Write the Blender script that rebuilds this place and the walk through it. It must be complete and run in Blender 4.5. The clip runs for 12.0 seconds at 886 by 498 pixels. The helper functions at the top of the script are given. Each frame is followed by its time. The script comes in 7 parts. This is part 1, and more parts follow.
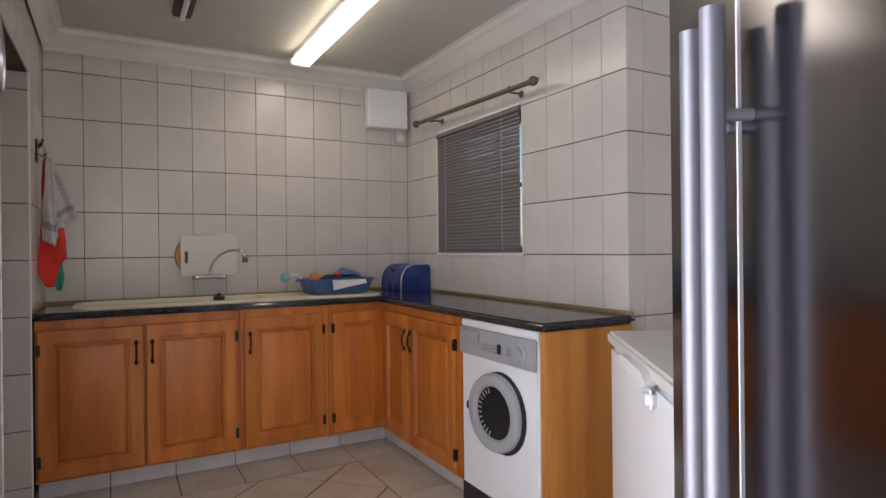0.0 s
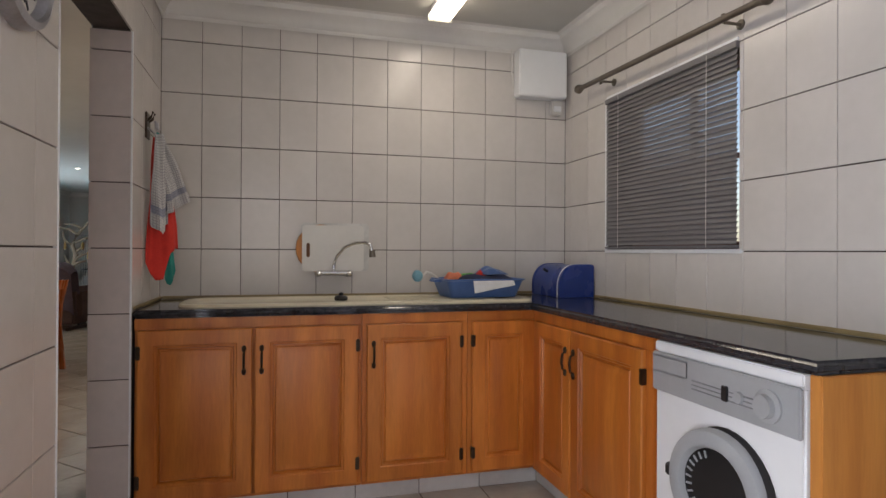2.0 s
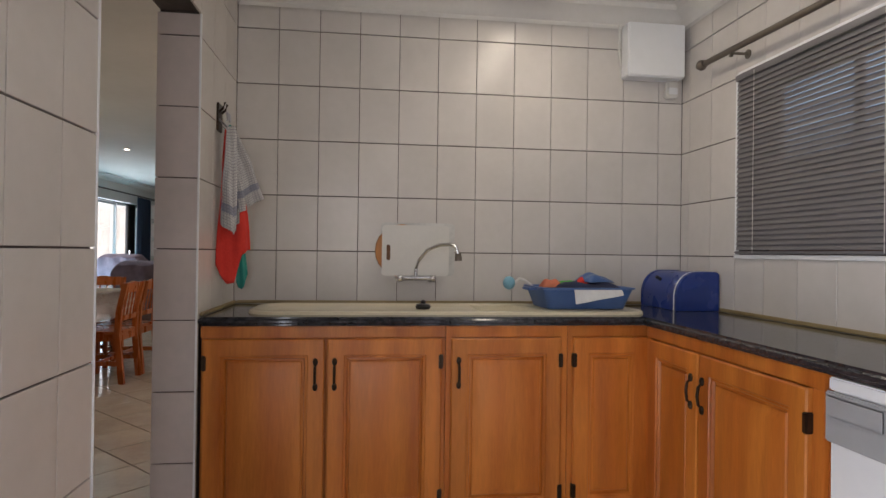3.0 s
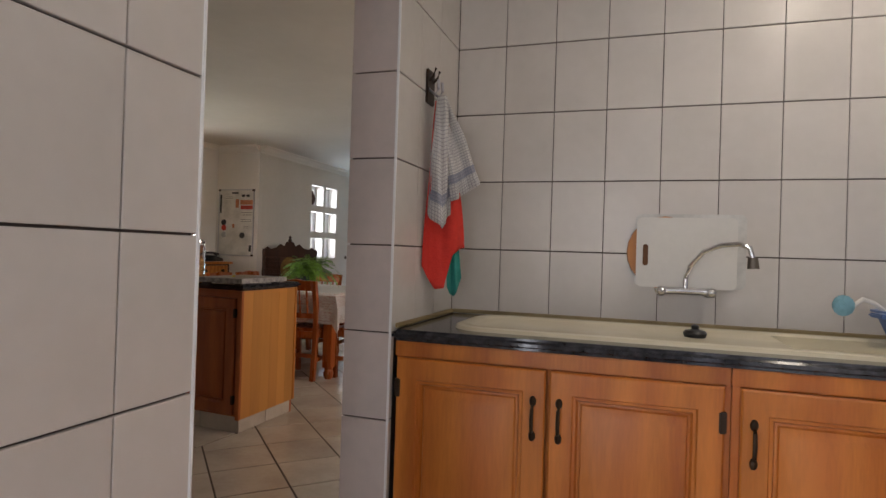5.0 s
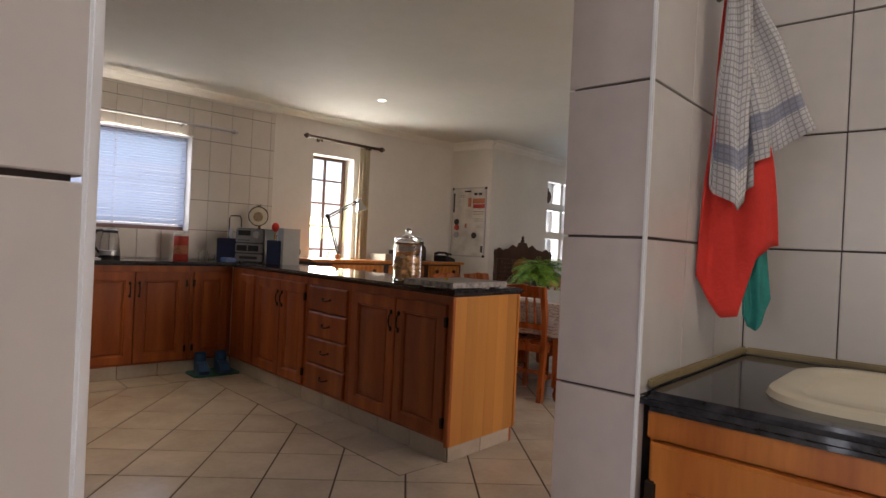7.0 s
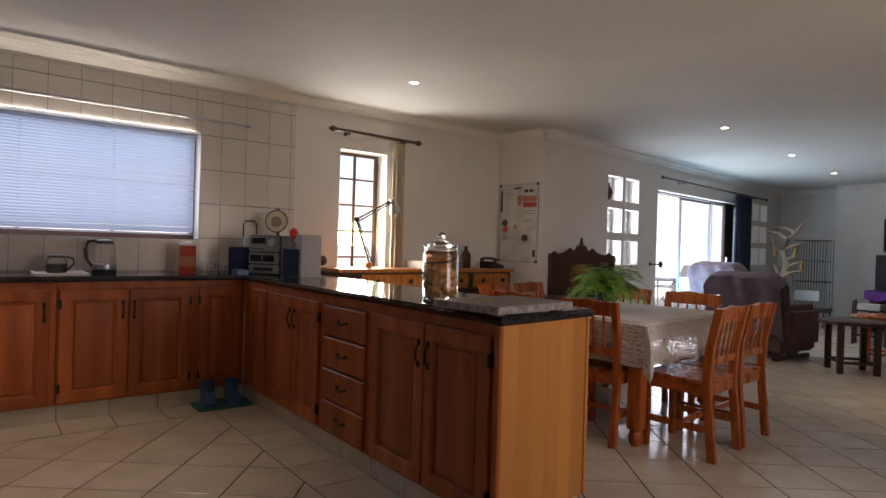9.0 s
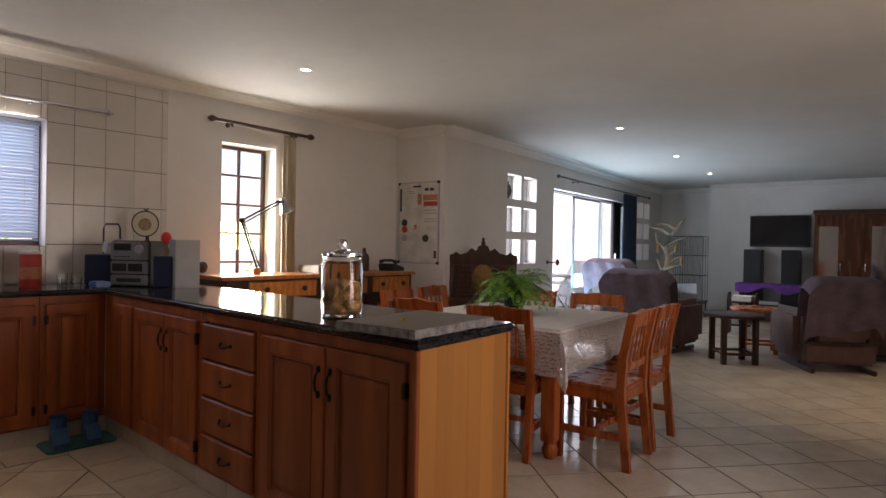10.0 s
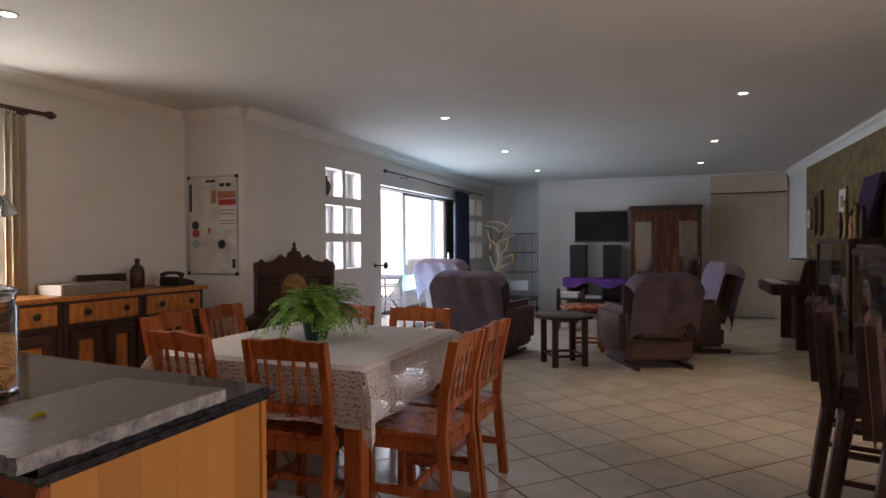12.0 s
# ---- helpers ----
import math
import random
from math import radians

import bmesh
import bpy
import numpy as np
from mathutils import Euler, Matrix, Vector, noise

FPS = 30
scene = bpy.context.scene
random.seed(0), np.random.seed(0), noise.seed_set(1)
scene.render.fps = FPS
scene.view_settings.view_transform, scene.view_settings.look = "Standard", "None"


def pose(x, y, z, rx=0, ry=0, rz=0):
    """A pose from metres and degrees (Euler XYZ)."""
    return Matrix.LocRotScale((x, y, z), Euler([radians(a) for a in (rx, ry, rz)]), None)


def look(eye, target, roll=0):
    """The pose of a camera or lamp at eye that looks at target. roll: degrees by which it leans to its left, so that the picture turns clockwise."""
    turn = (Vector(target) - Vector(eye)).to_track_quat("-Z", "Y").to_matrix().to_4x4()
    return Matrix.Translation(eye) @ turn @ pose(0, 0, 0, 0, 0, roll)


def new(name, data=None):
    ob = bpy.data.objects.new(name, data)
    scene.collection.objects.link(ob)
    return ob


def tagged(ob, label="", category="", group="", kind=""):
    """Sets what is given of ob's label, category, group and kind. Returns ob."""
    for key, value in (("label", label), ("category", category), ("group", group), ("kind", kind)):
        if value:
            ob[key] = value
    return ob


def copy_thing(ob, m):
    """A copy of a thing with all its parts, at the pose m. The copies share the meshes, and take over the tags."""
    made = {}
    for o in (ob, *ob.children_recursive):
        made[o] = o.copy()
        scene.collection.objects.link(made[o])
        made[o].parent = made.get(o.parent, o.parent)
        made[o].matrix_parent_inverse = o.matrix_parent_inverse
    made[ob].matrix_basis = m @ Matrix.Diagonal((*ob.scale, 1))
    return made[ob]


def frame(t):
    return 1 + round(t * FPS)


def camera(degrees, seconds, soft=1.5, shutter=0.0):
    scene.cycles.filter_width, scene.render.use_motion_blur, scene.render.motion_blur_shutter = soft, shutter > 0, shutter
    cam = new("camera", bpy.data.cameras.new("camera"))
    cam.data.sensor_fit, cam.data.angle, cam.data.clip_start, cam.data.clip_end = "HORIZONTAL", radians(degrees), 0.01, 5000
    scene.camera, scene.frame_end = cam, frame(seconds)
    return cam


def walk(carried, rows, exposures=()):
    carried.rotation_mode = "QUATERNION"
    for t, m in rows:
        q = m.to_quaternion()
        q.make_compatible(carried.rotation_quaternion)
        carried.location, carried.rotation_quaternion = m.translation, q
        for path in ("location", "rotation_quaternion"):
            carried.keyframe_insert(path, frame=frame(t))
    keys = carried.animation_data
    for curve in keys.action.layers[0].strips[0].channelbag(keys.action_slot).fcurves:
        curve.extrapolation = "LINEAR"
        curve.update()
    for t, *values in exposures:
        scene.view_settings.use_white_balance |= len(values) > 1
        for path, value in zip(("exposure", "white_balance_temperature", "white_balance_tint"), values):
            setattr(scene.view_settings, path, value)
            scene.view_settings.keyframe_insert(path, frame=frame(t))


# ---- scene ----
cam = camera(73.9, 12.0)
PATH = [
    (0, (0.09, -0.555, 1.192), (1.064, 1.191, 1.191), -0.6),
    (0.5, (0.166, -0.387, 1.178), (1.07, 1.397, 1.18), -0.5),
    (1, (0.225, -0.217, 1.164), (1.028, 1.614, 1.166), -0.3),
    (1.5, (0.279, -0.038, 1.151), (0.956, 1.844, 1.159), -0.0),
    (2, (0.314, 0.145, 1.151), (0.856, 2.071, 1.16), 0.3),
    (2.5, (0.378, 0.312, 1.153), (0.765, 2.274, 1.166), 0.5),
    (2.7, (0.366, 0.383, 1.158), (0.705, 2.355, 1.17), 0.6),
    (4.5, (0.466, 0.967, 1.159), (0.06, 2.925, 1.168), 1.7),
    (5, (0.45, 1.131, 1.141), (-0.182, 3.028, 1.153), 1.8),
    (5.5, (0.389, 1.296, 1.137), (-0.443, 3.114, 1.146), 2.1),
    (6, (0.322, 1.462, 1.141), (-0.699, 3.182, 1.144), 2.2),
    (6.5, (0.241, 1.641, 1.131), (-0.963, 3.237, 1.127), 2.6),
    (7, (0.145, 1.812, 1.128), (-1.182, 3.308, 1.119), 2.7),
    (7.2, (0.1, 1.886, 1.129), (-1.262, 3.351, 1.119), 2.8),
    (8.8, (-0.318, 2.389, 1.159), (-1.784, 3.75, 1.147), 1.7),
    (9, (-0.375, 2.445, 1.16), (-1.824, 3.824, 1.152), 1.7),
    (9.5, (-0.51, 2.561, 1.179), (-1.838, 4.057, 1.173), 1.3),
    (10, (-0.639, 2.642, 1.21), (-1.816, 4.259, 1.198), 1.0),
    (10.5, (-0.753, 2.749, 1.251), (-1.771, 4.47, 1.235), 0.7),
    (11, (-0.779, 2.936, 1.272), (-1.643, 4.74, 1.249), 0.3),
    (11.5, (-0.777, 3.171, 1.289), (-1.543, 5.019, 1.263), 0.0),
    (12, (-0.817, 3.437, 1.28), (-1.53, 5.306, 1.26), -0.3),
]
EXPOSURES = [(0, 0.48, 7000, 21), (2.5, 0.66, 7000, 19), (5.5, 0.90, 7000, 20), (7.2, 1.02, 7000, 22), (9, 0.84, 6900, 25), (10.5, 0.86, 6850, 25), (11.5, 0.74, 6800, 25), (12, 0.80, 6800, 26)]
walk(cam, [(t, look(eye, target, roll)) for t, eye, target, roll in PATH], EXPOSURES)

# ---- sites: the kitchen wing stands at a slight angle to the scullery ----
HERE = Matrix.Identity(4)
PENINSULA = Matrix.Translation((-1.825, 4.135, 0)) @ Matrix.Rotation(radians(-5.5), 4, "Z") @ Matrix.Translation((1.825, -4.135, 0))
WINDOW_SIDE = PENINSULA @ Matrix.Translation((-0.33, 0, 0))
ON_WORKTOP = WINDOW_SIDE @ Matrix.Translation((0, -0.13, 0))
SIDEBOARD = WINDOW_SIDE @ Matrix.Translation((0, -0.15, 0))
SITE = HERE


def site(m):
    """Things made from here on stand in the frame m."""
    global SITE
    SITE = m


# ---- world and light ----
world = bpy.data.worlds.new("world")
scene.world = world
world.use_nodes = True
wn = world.node_tree.nodes
sky = wn.new("ShaderNodeTexSky")
sky.sky_type, sky.sun_disc = "NISHITA", False
sky.sun_elevation, sky.sun_rotation = radians(49), radians(140)
wn["Background"].inputs[1].default_value = 0.15
world.node_tree.links.new(sky.outputs[0], wn["Background"].inputs[0])
sun = new("sun", bpy.data.lights.new("sun", "SUN"))
sun.data.energy, sun.data.angle, sun.data.color = 5.0, radians(0.5), (1.0, 0.95, 0.88)
sun.matrix_world = look((10, -12, 18), (0, 0, 0))


def opening_light(x, y, z, wide, high, rz, power, colour=(0.93, 0.97, 1.0), up=0, where=HERE):
    """Daylight or added fill from an opening; it shines along local -z."""
    d = bpy.data.lights.new("opening_light", "AREA")
    d.shape, d.size, d.size_y, d.energy, d.color = "RECTANGLE", wide, high, power, colour
    new("opening_light", d).matrix_world = where @ pose(x, y, z, 90 + up, 0, rz)


opening_light(-4.30, 11.35, 1.05, 2.6, 1.9, -90, 34, (0.80, 0.91, 1.0))
opening_light(-4.90, 5.45, 1.35, 0.36, 1.1, -90, 14, where=WINDOW_SIDE)
opening_light(-4.90, 3.10, 1.58, 1.60, 0.72, -90, 5, where=WINDOW_SIDE)
opening_light(-4.28, 9.15, 1.55, 0.7, 1.0, -90, 8, (0.80, 0.91, 1.0))
# upward lamps added to tint the ceilings, as if by pool and lawn
opening_light(-4.28, 11.4, 0.55, 2.4, 0.7, -90, 19, (0.18, 0.70, 1.0), 48)
opening_light(-4.88, 5.45, 1.05, 0.36, 0.9, -90, 5, (0.80, 1.0, 0.42), 42, WINDOW_SIDE)
# daylight over the top of the kitchen blind
opening_light(-4.772, 3.08, 1.999, 1.62, 0.02, -90, 2.2, (1.0, 0.98, 0.80), 50, WINDOW_SIDE)

# lamps in two unseen scullery openings, added to light the room from behind
opening_light(0.60, -1.86, 1.48, 1.35, 1.1, 0, 15, (0.88, 0.92, 1.0))
opening_light(-0.33, 0.15, 1.05, 0.95, 1.9, -90, 28, (0.78, 0.88, 1.0))
# warm fill lamp in an unseen opening, added to brighten the dining side
opening_light(1.12, 5.2, 1.5, 1.5, 1.1, 90, 16, (1.0, 0.84, 0.69))


def downlight(x, y, power):
    d = bpy.data.lights.new("downlight_beam", "SPOT")
    d.energy, d.spot_size, d.spot_blend, d.shadow_soft_size, d.color = power, radians(80), 0.8, 0.03, (1.0, 0.79, 0.50)
    new("downlight_beam", d).matrix_world = pose(x, y, 2.39)


SPOTS = [(-3.87, 5.41), (-2.72, 8.50), (-2.72, 10.62), (-2.75, 12.72), (-0.27, 8.53), (-0.32, 10.80), (-0.37, 12.79), (-3.75, 2.75)]
for sx, sy in SPOTS:
    downlight(sx, sy, 25 if sy < 3 else 28 if sx < -3.0 else 44 if sy < 9 and sx > -1 else 12)
TUBE = (1.12, 2.25)
tube_light = bpy.data.lights.new("tube_light", "AREA")
tube_light.shape, tube_light.size, tube_light.size_y, tube_light.energy, tube_light.color = "RECTANGLE", 0.10, 1.15, 2.0, (1.0, 0.97, 0.86)
new("tube_light", tube_light).matrix_world = pose(TUBE[0], 2.55, 2.345)

# ---- materials ----
def material(name, colour, rough=0.5, metal=0.0, dark=None, scale=6.0, amount=0.35, bump=0.0, bump_scale=60.0, island=0.0,
             stretch=(1, 1, 1), coat=0.0, spec=0.5, wave=None, obrand=0.0):
    """A surface whose colour drifts between colour and dark at two scales, with fine relief."""
    m = bpy.data.materials.new(name)
    m.use_nodes = True
    nt = m.node_tree
    n, l = nt.nodes, nt.links
    b = n["Principled BSDF"]
    b.inputs["Roughness"].default_value, b.inputs["Metallic"].default_value = rough, metal
    b.inputs["Coat Weight"].default_value, b.inputs["Specular IOR Level"].default_value = coat, spec
    tc, mp = n.new("ShaderNodeTexCoord"), n.new("ShaderNodeMapping")
    mp.inputs["Scale"].default_value = stretch
    l.new(tc.outputs["Object"], mp.inputs[0])
    if obrand:
        info, add = n.new("ShaderNodeObjectInfo"), n.new("ShaderNodeVectorMath")
        mul = n.new("ShaderNodeMath")
        mul.operation, mul.inputs[1].default_value = "MULTIPLY", 37.0
        l.new(info.outputs["Random"], mul.inputs[0])
        add.operation = "ADD"
        l.new(tc.outputs["Object"], add.inputs[0])
        l.new(mul.outputs[0], add.inputs[1])
        l.new(add.outputs[0], mp.inputs[0])
    big, fine = n.new("ShaderNodeTexNoise"), n.new("ShaderNodeTexNoise")
    big.inputs["Scale"].default_value, big.inputs["Detail"].default_value = scale, 5
    fine.inputs["Scale"].default_value, fine.inputs["Detail"].default_value = scale * 9, 3
    l.new(mp.outputs[0], big.inputs[0])
    l.new(mp.outputs[0], fine.inputs[0])
    mix = n.new("ShaderNodeMath")
    mix.operation = "MULTIPLY_ADD"
    l.new(fine.outputs[0], mix.inputs[0])
    mix.inputs[1].default_value = 0.35
    l.new(big.outputs[0], mix.inputs[2])
    ramp = n.new("ShaderNodeValToRGB")
    d = dark or tuple(c * (1 - amount) for c in colour)
    ramp.color_ramp.elements[0].position, ramp.color_ramp.elements[1].position = 0.45, 0.85
    ramp.color_ramp.elements[0].color, ramp.color_ramp.elements[1].color = (*d, 1), (*colour, 1)
    l.new(mix.outputs[0], ramp.inputs[0])
    out = ramp.outputs[0]
    if wave:
        w = n.new("ShaderNodeTexWave")
        w.inputs["Scale"].default_value, w.inputs["Distortion"].default_value, w.inputs["Detail"].default_value = wave[0], wave[1], 3
        w.inputs["Detail Scale"].default_value = 1.5
        l.new(mp.outputs[0], w.inputs[0])
        mx = n.new("ShaderNodeMix")
        mx.data_type, mx.blend_type = "RGBA", "MULTIPLY"
        f = n.new("ShaderNodeMath")
        f.operation, f.inputs[1].default_value = "MULTIPLY", wave[2]
        l.new(w.outputs[1], f.inputs[0])
        l.new(f.outputs[0], mx.inputs[0])
        l.new(out, mx.inputs[6])
        mx.inputs[7].default_value = (*d, 1)
        out = mx.outputs[2]
    if obrand:
        hsv = n.new("ShaderNodeHueSaturation")
        rng = n.new("ShaderNodeMapRange")
        rng.inputs[3].default_value, rng.inputs[4].default_value = 1 - obrand, 1 + obrand * 0.6
        l.new(info.outputs["Random"], rng.inputs[0])
        l.new(rng.outputs[0], hsv.inputs["Value"])
        l.new(out, hsv.inputs["Color"])
        out = hsv.outputs[0]
    if island:
        geo, hsv2, rng2 = n.new("ShaderNodeNewGeometry"), n.new("ShaderNodeHueSaturation"), n.new("ShaderNodeMapRange")
        rng2.inputs[3].default_value, rng2.inputs[4].default_value = 1 - island, 1 + island
        l.new(geo.outputs["Random Per Island"], rng2.inputs[0])
        l.new(rng2.outputs[0], hsv2.inputs["Value"])
        l.new(out, hsv2.inputs["Color"])
        out = hsv2.outputs[0]
    l.new(out, b.inputs["Base Color"])
    rr = n.new("ShaderNodeMapRange")
    rr.inputs[3].default_value, rr.inputs[4].default_value = max(0.02, rough - 0.06), min(1, rough + 0.10)
    l.new(big.outputs[0], rr.inputs[0])
    l.new(rr.outputs[0], b.inputs["Roughness"])
    if bump:
        bp, bn = n.new("ShaderNodeBump"), n.new("ShaderNodeTexNoise")
        bn.inputs["Scale"].default_value, bn.inputs["Detail"].default_value = bump_scale, 4
        l.new(mp.outputs[0], bn.inputs[0])
        bp.inputs["Strength"].default_value, bp.inputs["Distance"].default_value = bump, 0.01
        l.new(bn.outputs[0], bp.inputs["Height"])
        l.new(bp.outputs[0], b.inputs["Normal"])
    return m


def glow(name, colour, power):
    m = bpy.data.materials.new(name)
    m.use_nodes = True
    b = m.node_tree.nodes["Principled BSDF"]
    b.inputs["Base Color"].default_value = (*colour, 1)
    b.inputs["Emission Color"].default_value, b.inputs["Emission Strength"].default_value = (*colour, 1), power
    return m


def glassy(name, colour=(0.95, 0.97, 0.97), rough=0.0, ior=1.45):
    m = bpy.data.materials.new(name)
    m.use_nodes = True
    b = m.node_tree.nodes["Principled BSDF"]
    b.inputs["Base Color"].default_value, b.inputs["Roughness"].default_value = (*colour, 1), rough
    b.inputs["Transmission Weight"].default_value, b.inputs["IOR"].default_value = 1.0, ior
    return m


WALL_TILE = material("glazed_wall_tile", (0.66, 0.62, 0.585), 0.20, spec=0.35, dark=(0.60, 0.565, 0.53), scale=3, bump=0.012, bump_scale=7, obrand=0.035)
# wall tile again, with the opening's pinkish light put into its colour
JAMB_TILE = material("pink_lit_wall_tile", (0.64, 0.55, 0.515), 0.20, spec=0.35, dark=(0.54, 0.475, 0.45), scale=3, bump=0.012, bump_scale=7, obrand=0.03)
GROUT = material("dark_grout", (0.10, 0.08, 0.07), 0.9, scale=20)
FLOOR_TILE = material("cream_floor_tile", (0.58, 0.52, 0.44), 0.15, dark=(0.47, 0.41, 0.34), scale=4, bump=0.006, bump_scale=8, obrand=0.05)
FLOOR_GROUT = material("brown_floor_grout", (0.09, 0.065, 0.05), 0.9, scale=15)
PLASTER = material("white_plaster", (0.72, 0.70, 0.67), 0.75, dark=(0.66, 0.64, 0.61), scale=2, bump=0.12, bump_scale=90)
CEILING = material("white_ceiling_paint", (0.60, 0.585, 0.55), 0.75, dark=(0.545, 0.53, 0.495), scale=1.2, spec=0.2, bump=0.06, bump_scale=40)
CORNICE = material("white_cornice_plaster", (0.76, 0.735, 0.70), 0.6, dark=(0.70, 0.675, 0.64), scale=3, bump=0.05)
OAK = material("honey_oiled_oak", (0.72, 0.242, 0.042), 0.36, dark=(0.50, 0.148, 0.022), scale=3.0, stretch=(5, 5, 0.6), wave=(0.35, 7.0, 0.30), bump=0.05, bump_scale=50, obrand=0.14)
OAK_LIGHT = material("pale_oak_panel", (0.64, 0.27, 0.060), 0.40, dark=(0.47, 0.175, 0.038), scale=2.5, stretch=(5, 5, 0.5), wave=(0.35, 6.0, 0.25), bump=0.04, obrand=0.08)
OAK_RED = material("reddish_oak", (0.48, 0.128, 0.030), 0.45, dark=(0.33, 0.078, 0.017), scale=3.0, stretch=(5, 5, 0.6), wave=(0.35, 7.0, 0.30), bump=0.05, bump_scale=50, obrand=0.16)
GRANITE = material("black_granite", (0.045, 0.047, 0.055), 0.07, dark=(0.008, 0.008, 0.010), scale=45, bump=0.01)
GRANITE_GREY = material("speckled_grey_granite", (0.25, 0.23, 0.21), 0.30, dark=(0.09, 0.08, 0.075), scale=70)
GRANITE_ROUGH = material("split_granite_edge", (0.42, 0.41, 0.41), 0.6, dark=(0.12, 0.12, 0.13), scale=40, bump=0.9, bump_scale=60)
BRONZE = material("dark_bronze", (0.055, 0.035, 0.022), 0.40, 0.7, scale=20)
CREAM = material("cream_acrylic", (0.72, 0.66, 0.50), 0.22, dark=(0.66, 0.59, 0.43), scale=2)
CHROME = material("chrome", (0.75, 0.75, 0.76), 0.12, 1.0, amount=0.1)
STEEL = material("brushed_steel", (0.50, 0.50, 0.54), 0.30, 1.0, amount=0.15, scale=4, stretch=(30, 30, 0.5))
HANDLE_STEEL = material("satin_steel_handle", (0.38, 0.38, 0.43), 0.58, 1.0, amount=0.15, scale=4, stretch=(30, 30, 0.5))
BRASS_DULL = material("dull_brass_pole", (0.20, 0.17, 0.14), 0.42, 0.8, amount=0.2, scale=10)
STEEL_DARK = material("polished_dark_steel", (0.19, 0.185, 0.20), 0.16, 1.0, amount=0.2, scale=3, stretch=(3, 3, 0.5))
ENAMEL = material("white_enamel", (0.84, 0.85, 0.86), 0.42, amount=0.06, scale=2)
GREY_PLASTIC = material("grey_plastic", (0.36, 0.37, 0.38), 0.40, amount=0.1, scale=8)
WHITE_PLASTIC = material("white_plastic", (0.70, 0.68, 0.64), 0.40, amount=0.08, scale=6)
BLACK = material("black_plastic", (0.018, 0.018, 0.020), 0.35, amount=0.3)
DARK_GLASS = material("dark_glass", (0.02, 0.02, 0.022), 0.06, scale=3)
BLUE = material("cobalt_blue_plastic", (0.018, 0.050, 0.26), 0.25, dark=(0.012, 0.034, 0.19), scale=5)
BLUE_PALE = material("blue_plastic", (0.07, 0.15, 0.36), 0.35, amount=0.2, scale=6)
NAVY = material("navy_cloth", (0.018, 0.026, 0.075), 0.9, scale=20, bump=0.2)
WHITE_CLOTH = material("white_cloth", (0.68, 0.68, 0.68), 0.9, amount=0.15, scale=20, bump=0.2)
RED_CLOTH = material("red_cotton", (0.72, 0.045, 0.03), 0.85, dark=(0.58, 0.03, 0.02), scale=12, bump=0.25, bump_scale=150)
TEAL_CLOTH = material("teal_cotton", (0.02, 0.30, 0.26), 0.85, amount=0.3, scale=12, bump=0.25, bump_scale=150)
CHECK_CLOTH = material("checked_towel", (0.66, 0.64, 0.62), 0.9, dark=(0.56, 0.545, 0.53), scale=10, bump=0.3, bump_scale=120)


def weave(m):
    """Grey check lines and a broad blue-grey band woven into a towel, by its UV."""
    n, l = m.node_tree.nodes, m.node_tree.links
    tc, sp, b = n.new("ShaderNodeTexCoord"), n.new("ShaderNodeSeparateXYZ"), n["Principled BSDF"]
    l.new(tc.outputs["UV"], sp.inputs[0])

    def calc(op, a, c):
        k = n.new("ShaderNodeMath")
        k.operation = op
        for slot, v in zip(k.inputs, (a, c)):
            if isinstance(v, (int, float)):
                slot.default_value = v
            else:
                l.new(v, slot)
        return k.outputs[0]

    across = calc("LESS_THAN", calc("FRACT", calc("MULTIPLY", sp.outputs[0], 15.0), 0), 0.22)
    down = calc("LESS_THAN", calc("FRACT", calc("MULTIPLY", sp.outputs[1], 34.0), 0), 0.24)
    band = calc("LESS_THAN", calc("ABSOLUTE", calc("SUBTRACT", sp.outputs[1], 0.80), 0), 0.045)
    out = b.inputs["Base Color"].links[0].from_socket
    for mask, colour, strength in ((calc("MAXIMUM", across, down), (0.16, 0.16, 0.19), 0.55), (band, (0.16, 0.18, 0.27), 0.65)):
        mx = n.new("ShaderNodeMix")
        mx.data_type = "RGBA"
        l.new(calc("MULTIPLY", mask, strength), mx.inputs[0])
        l.new(out, mx.inputs[6])
        mx.inputs[7].default_value = (*colour, 1)
        out = mx.outputs[2]
    l.new(out, b.inputs["Base Color"])


weave(CHECK_CLOTH)
WOOD = material("red_brown_varnished_pine", (0.46, 0.125, 0.030), 0.26, dark=(0.27, 0.062, 0.015), scale=4, stretch=(4, 4, 0.7), wave=(1.5, 4, 0.16), bump=0.04, obrand=0.12)
PINE = material("orange_pine", (0.56, 0.23, 0.055), 0.30, dark=(0.40, 0.145, 0.033), scale=3, stretch=(4, 0.7, 4), wave=(1.3, 4, 0.35), bump=0.04, obrand=0.10)
DARK_WOOD = material("dark_stained_wood", (0.065, 0.028, 0.018), 0.35, dark=(0.030, 0.013, 0.009), scale=4, stretch=(4, 4, 0.7), bump=0.08)
BLIND = material("aluminium_slat", (0.17, 0.158, 0.165), 0.36, 0.0, amount=0.1, scale=5)
# daylight's blue is put into the slat colour and its translucent tint
BLIND_PALE = material("blue_lit_slat", (0.55, 0.62, 0.74), 0.45, amount=0.1, scale=5)
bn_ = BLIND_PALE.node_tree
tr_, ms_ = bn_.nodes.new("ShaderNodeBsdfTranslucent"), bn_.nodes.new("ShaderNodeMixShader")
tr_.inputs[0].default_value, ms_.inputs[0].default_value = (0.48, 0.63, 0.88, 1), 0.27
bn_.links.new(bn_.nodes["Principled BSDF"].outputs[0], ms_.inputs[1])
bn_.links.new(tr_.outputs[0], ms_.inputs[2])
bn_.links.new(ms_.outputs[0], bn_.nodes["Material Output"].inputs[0])
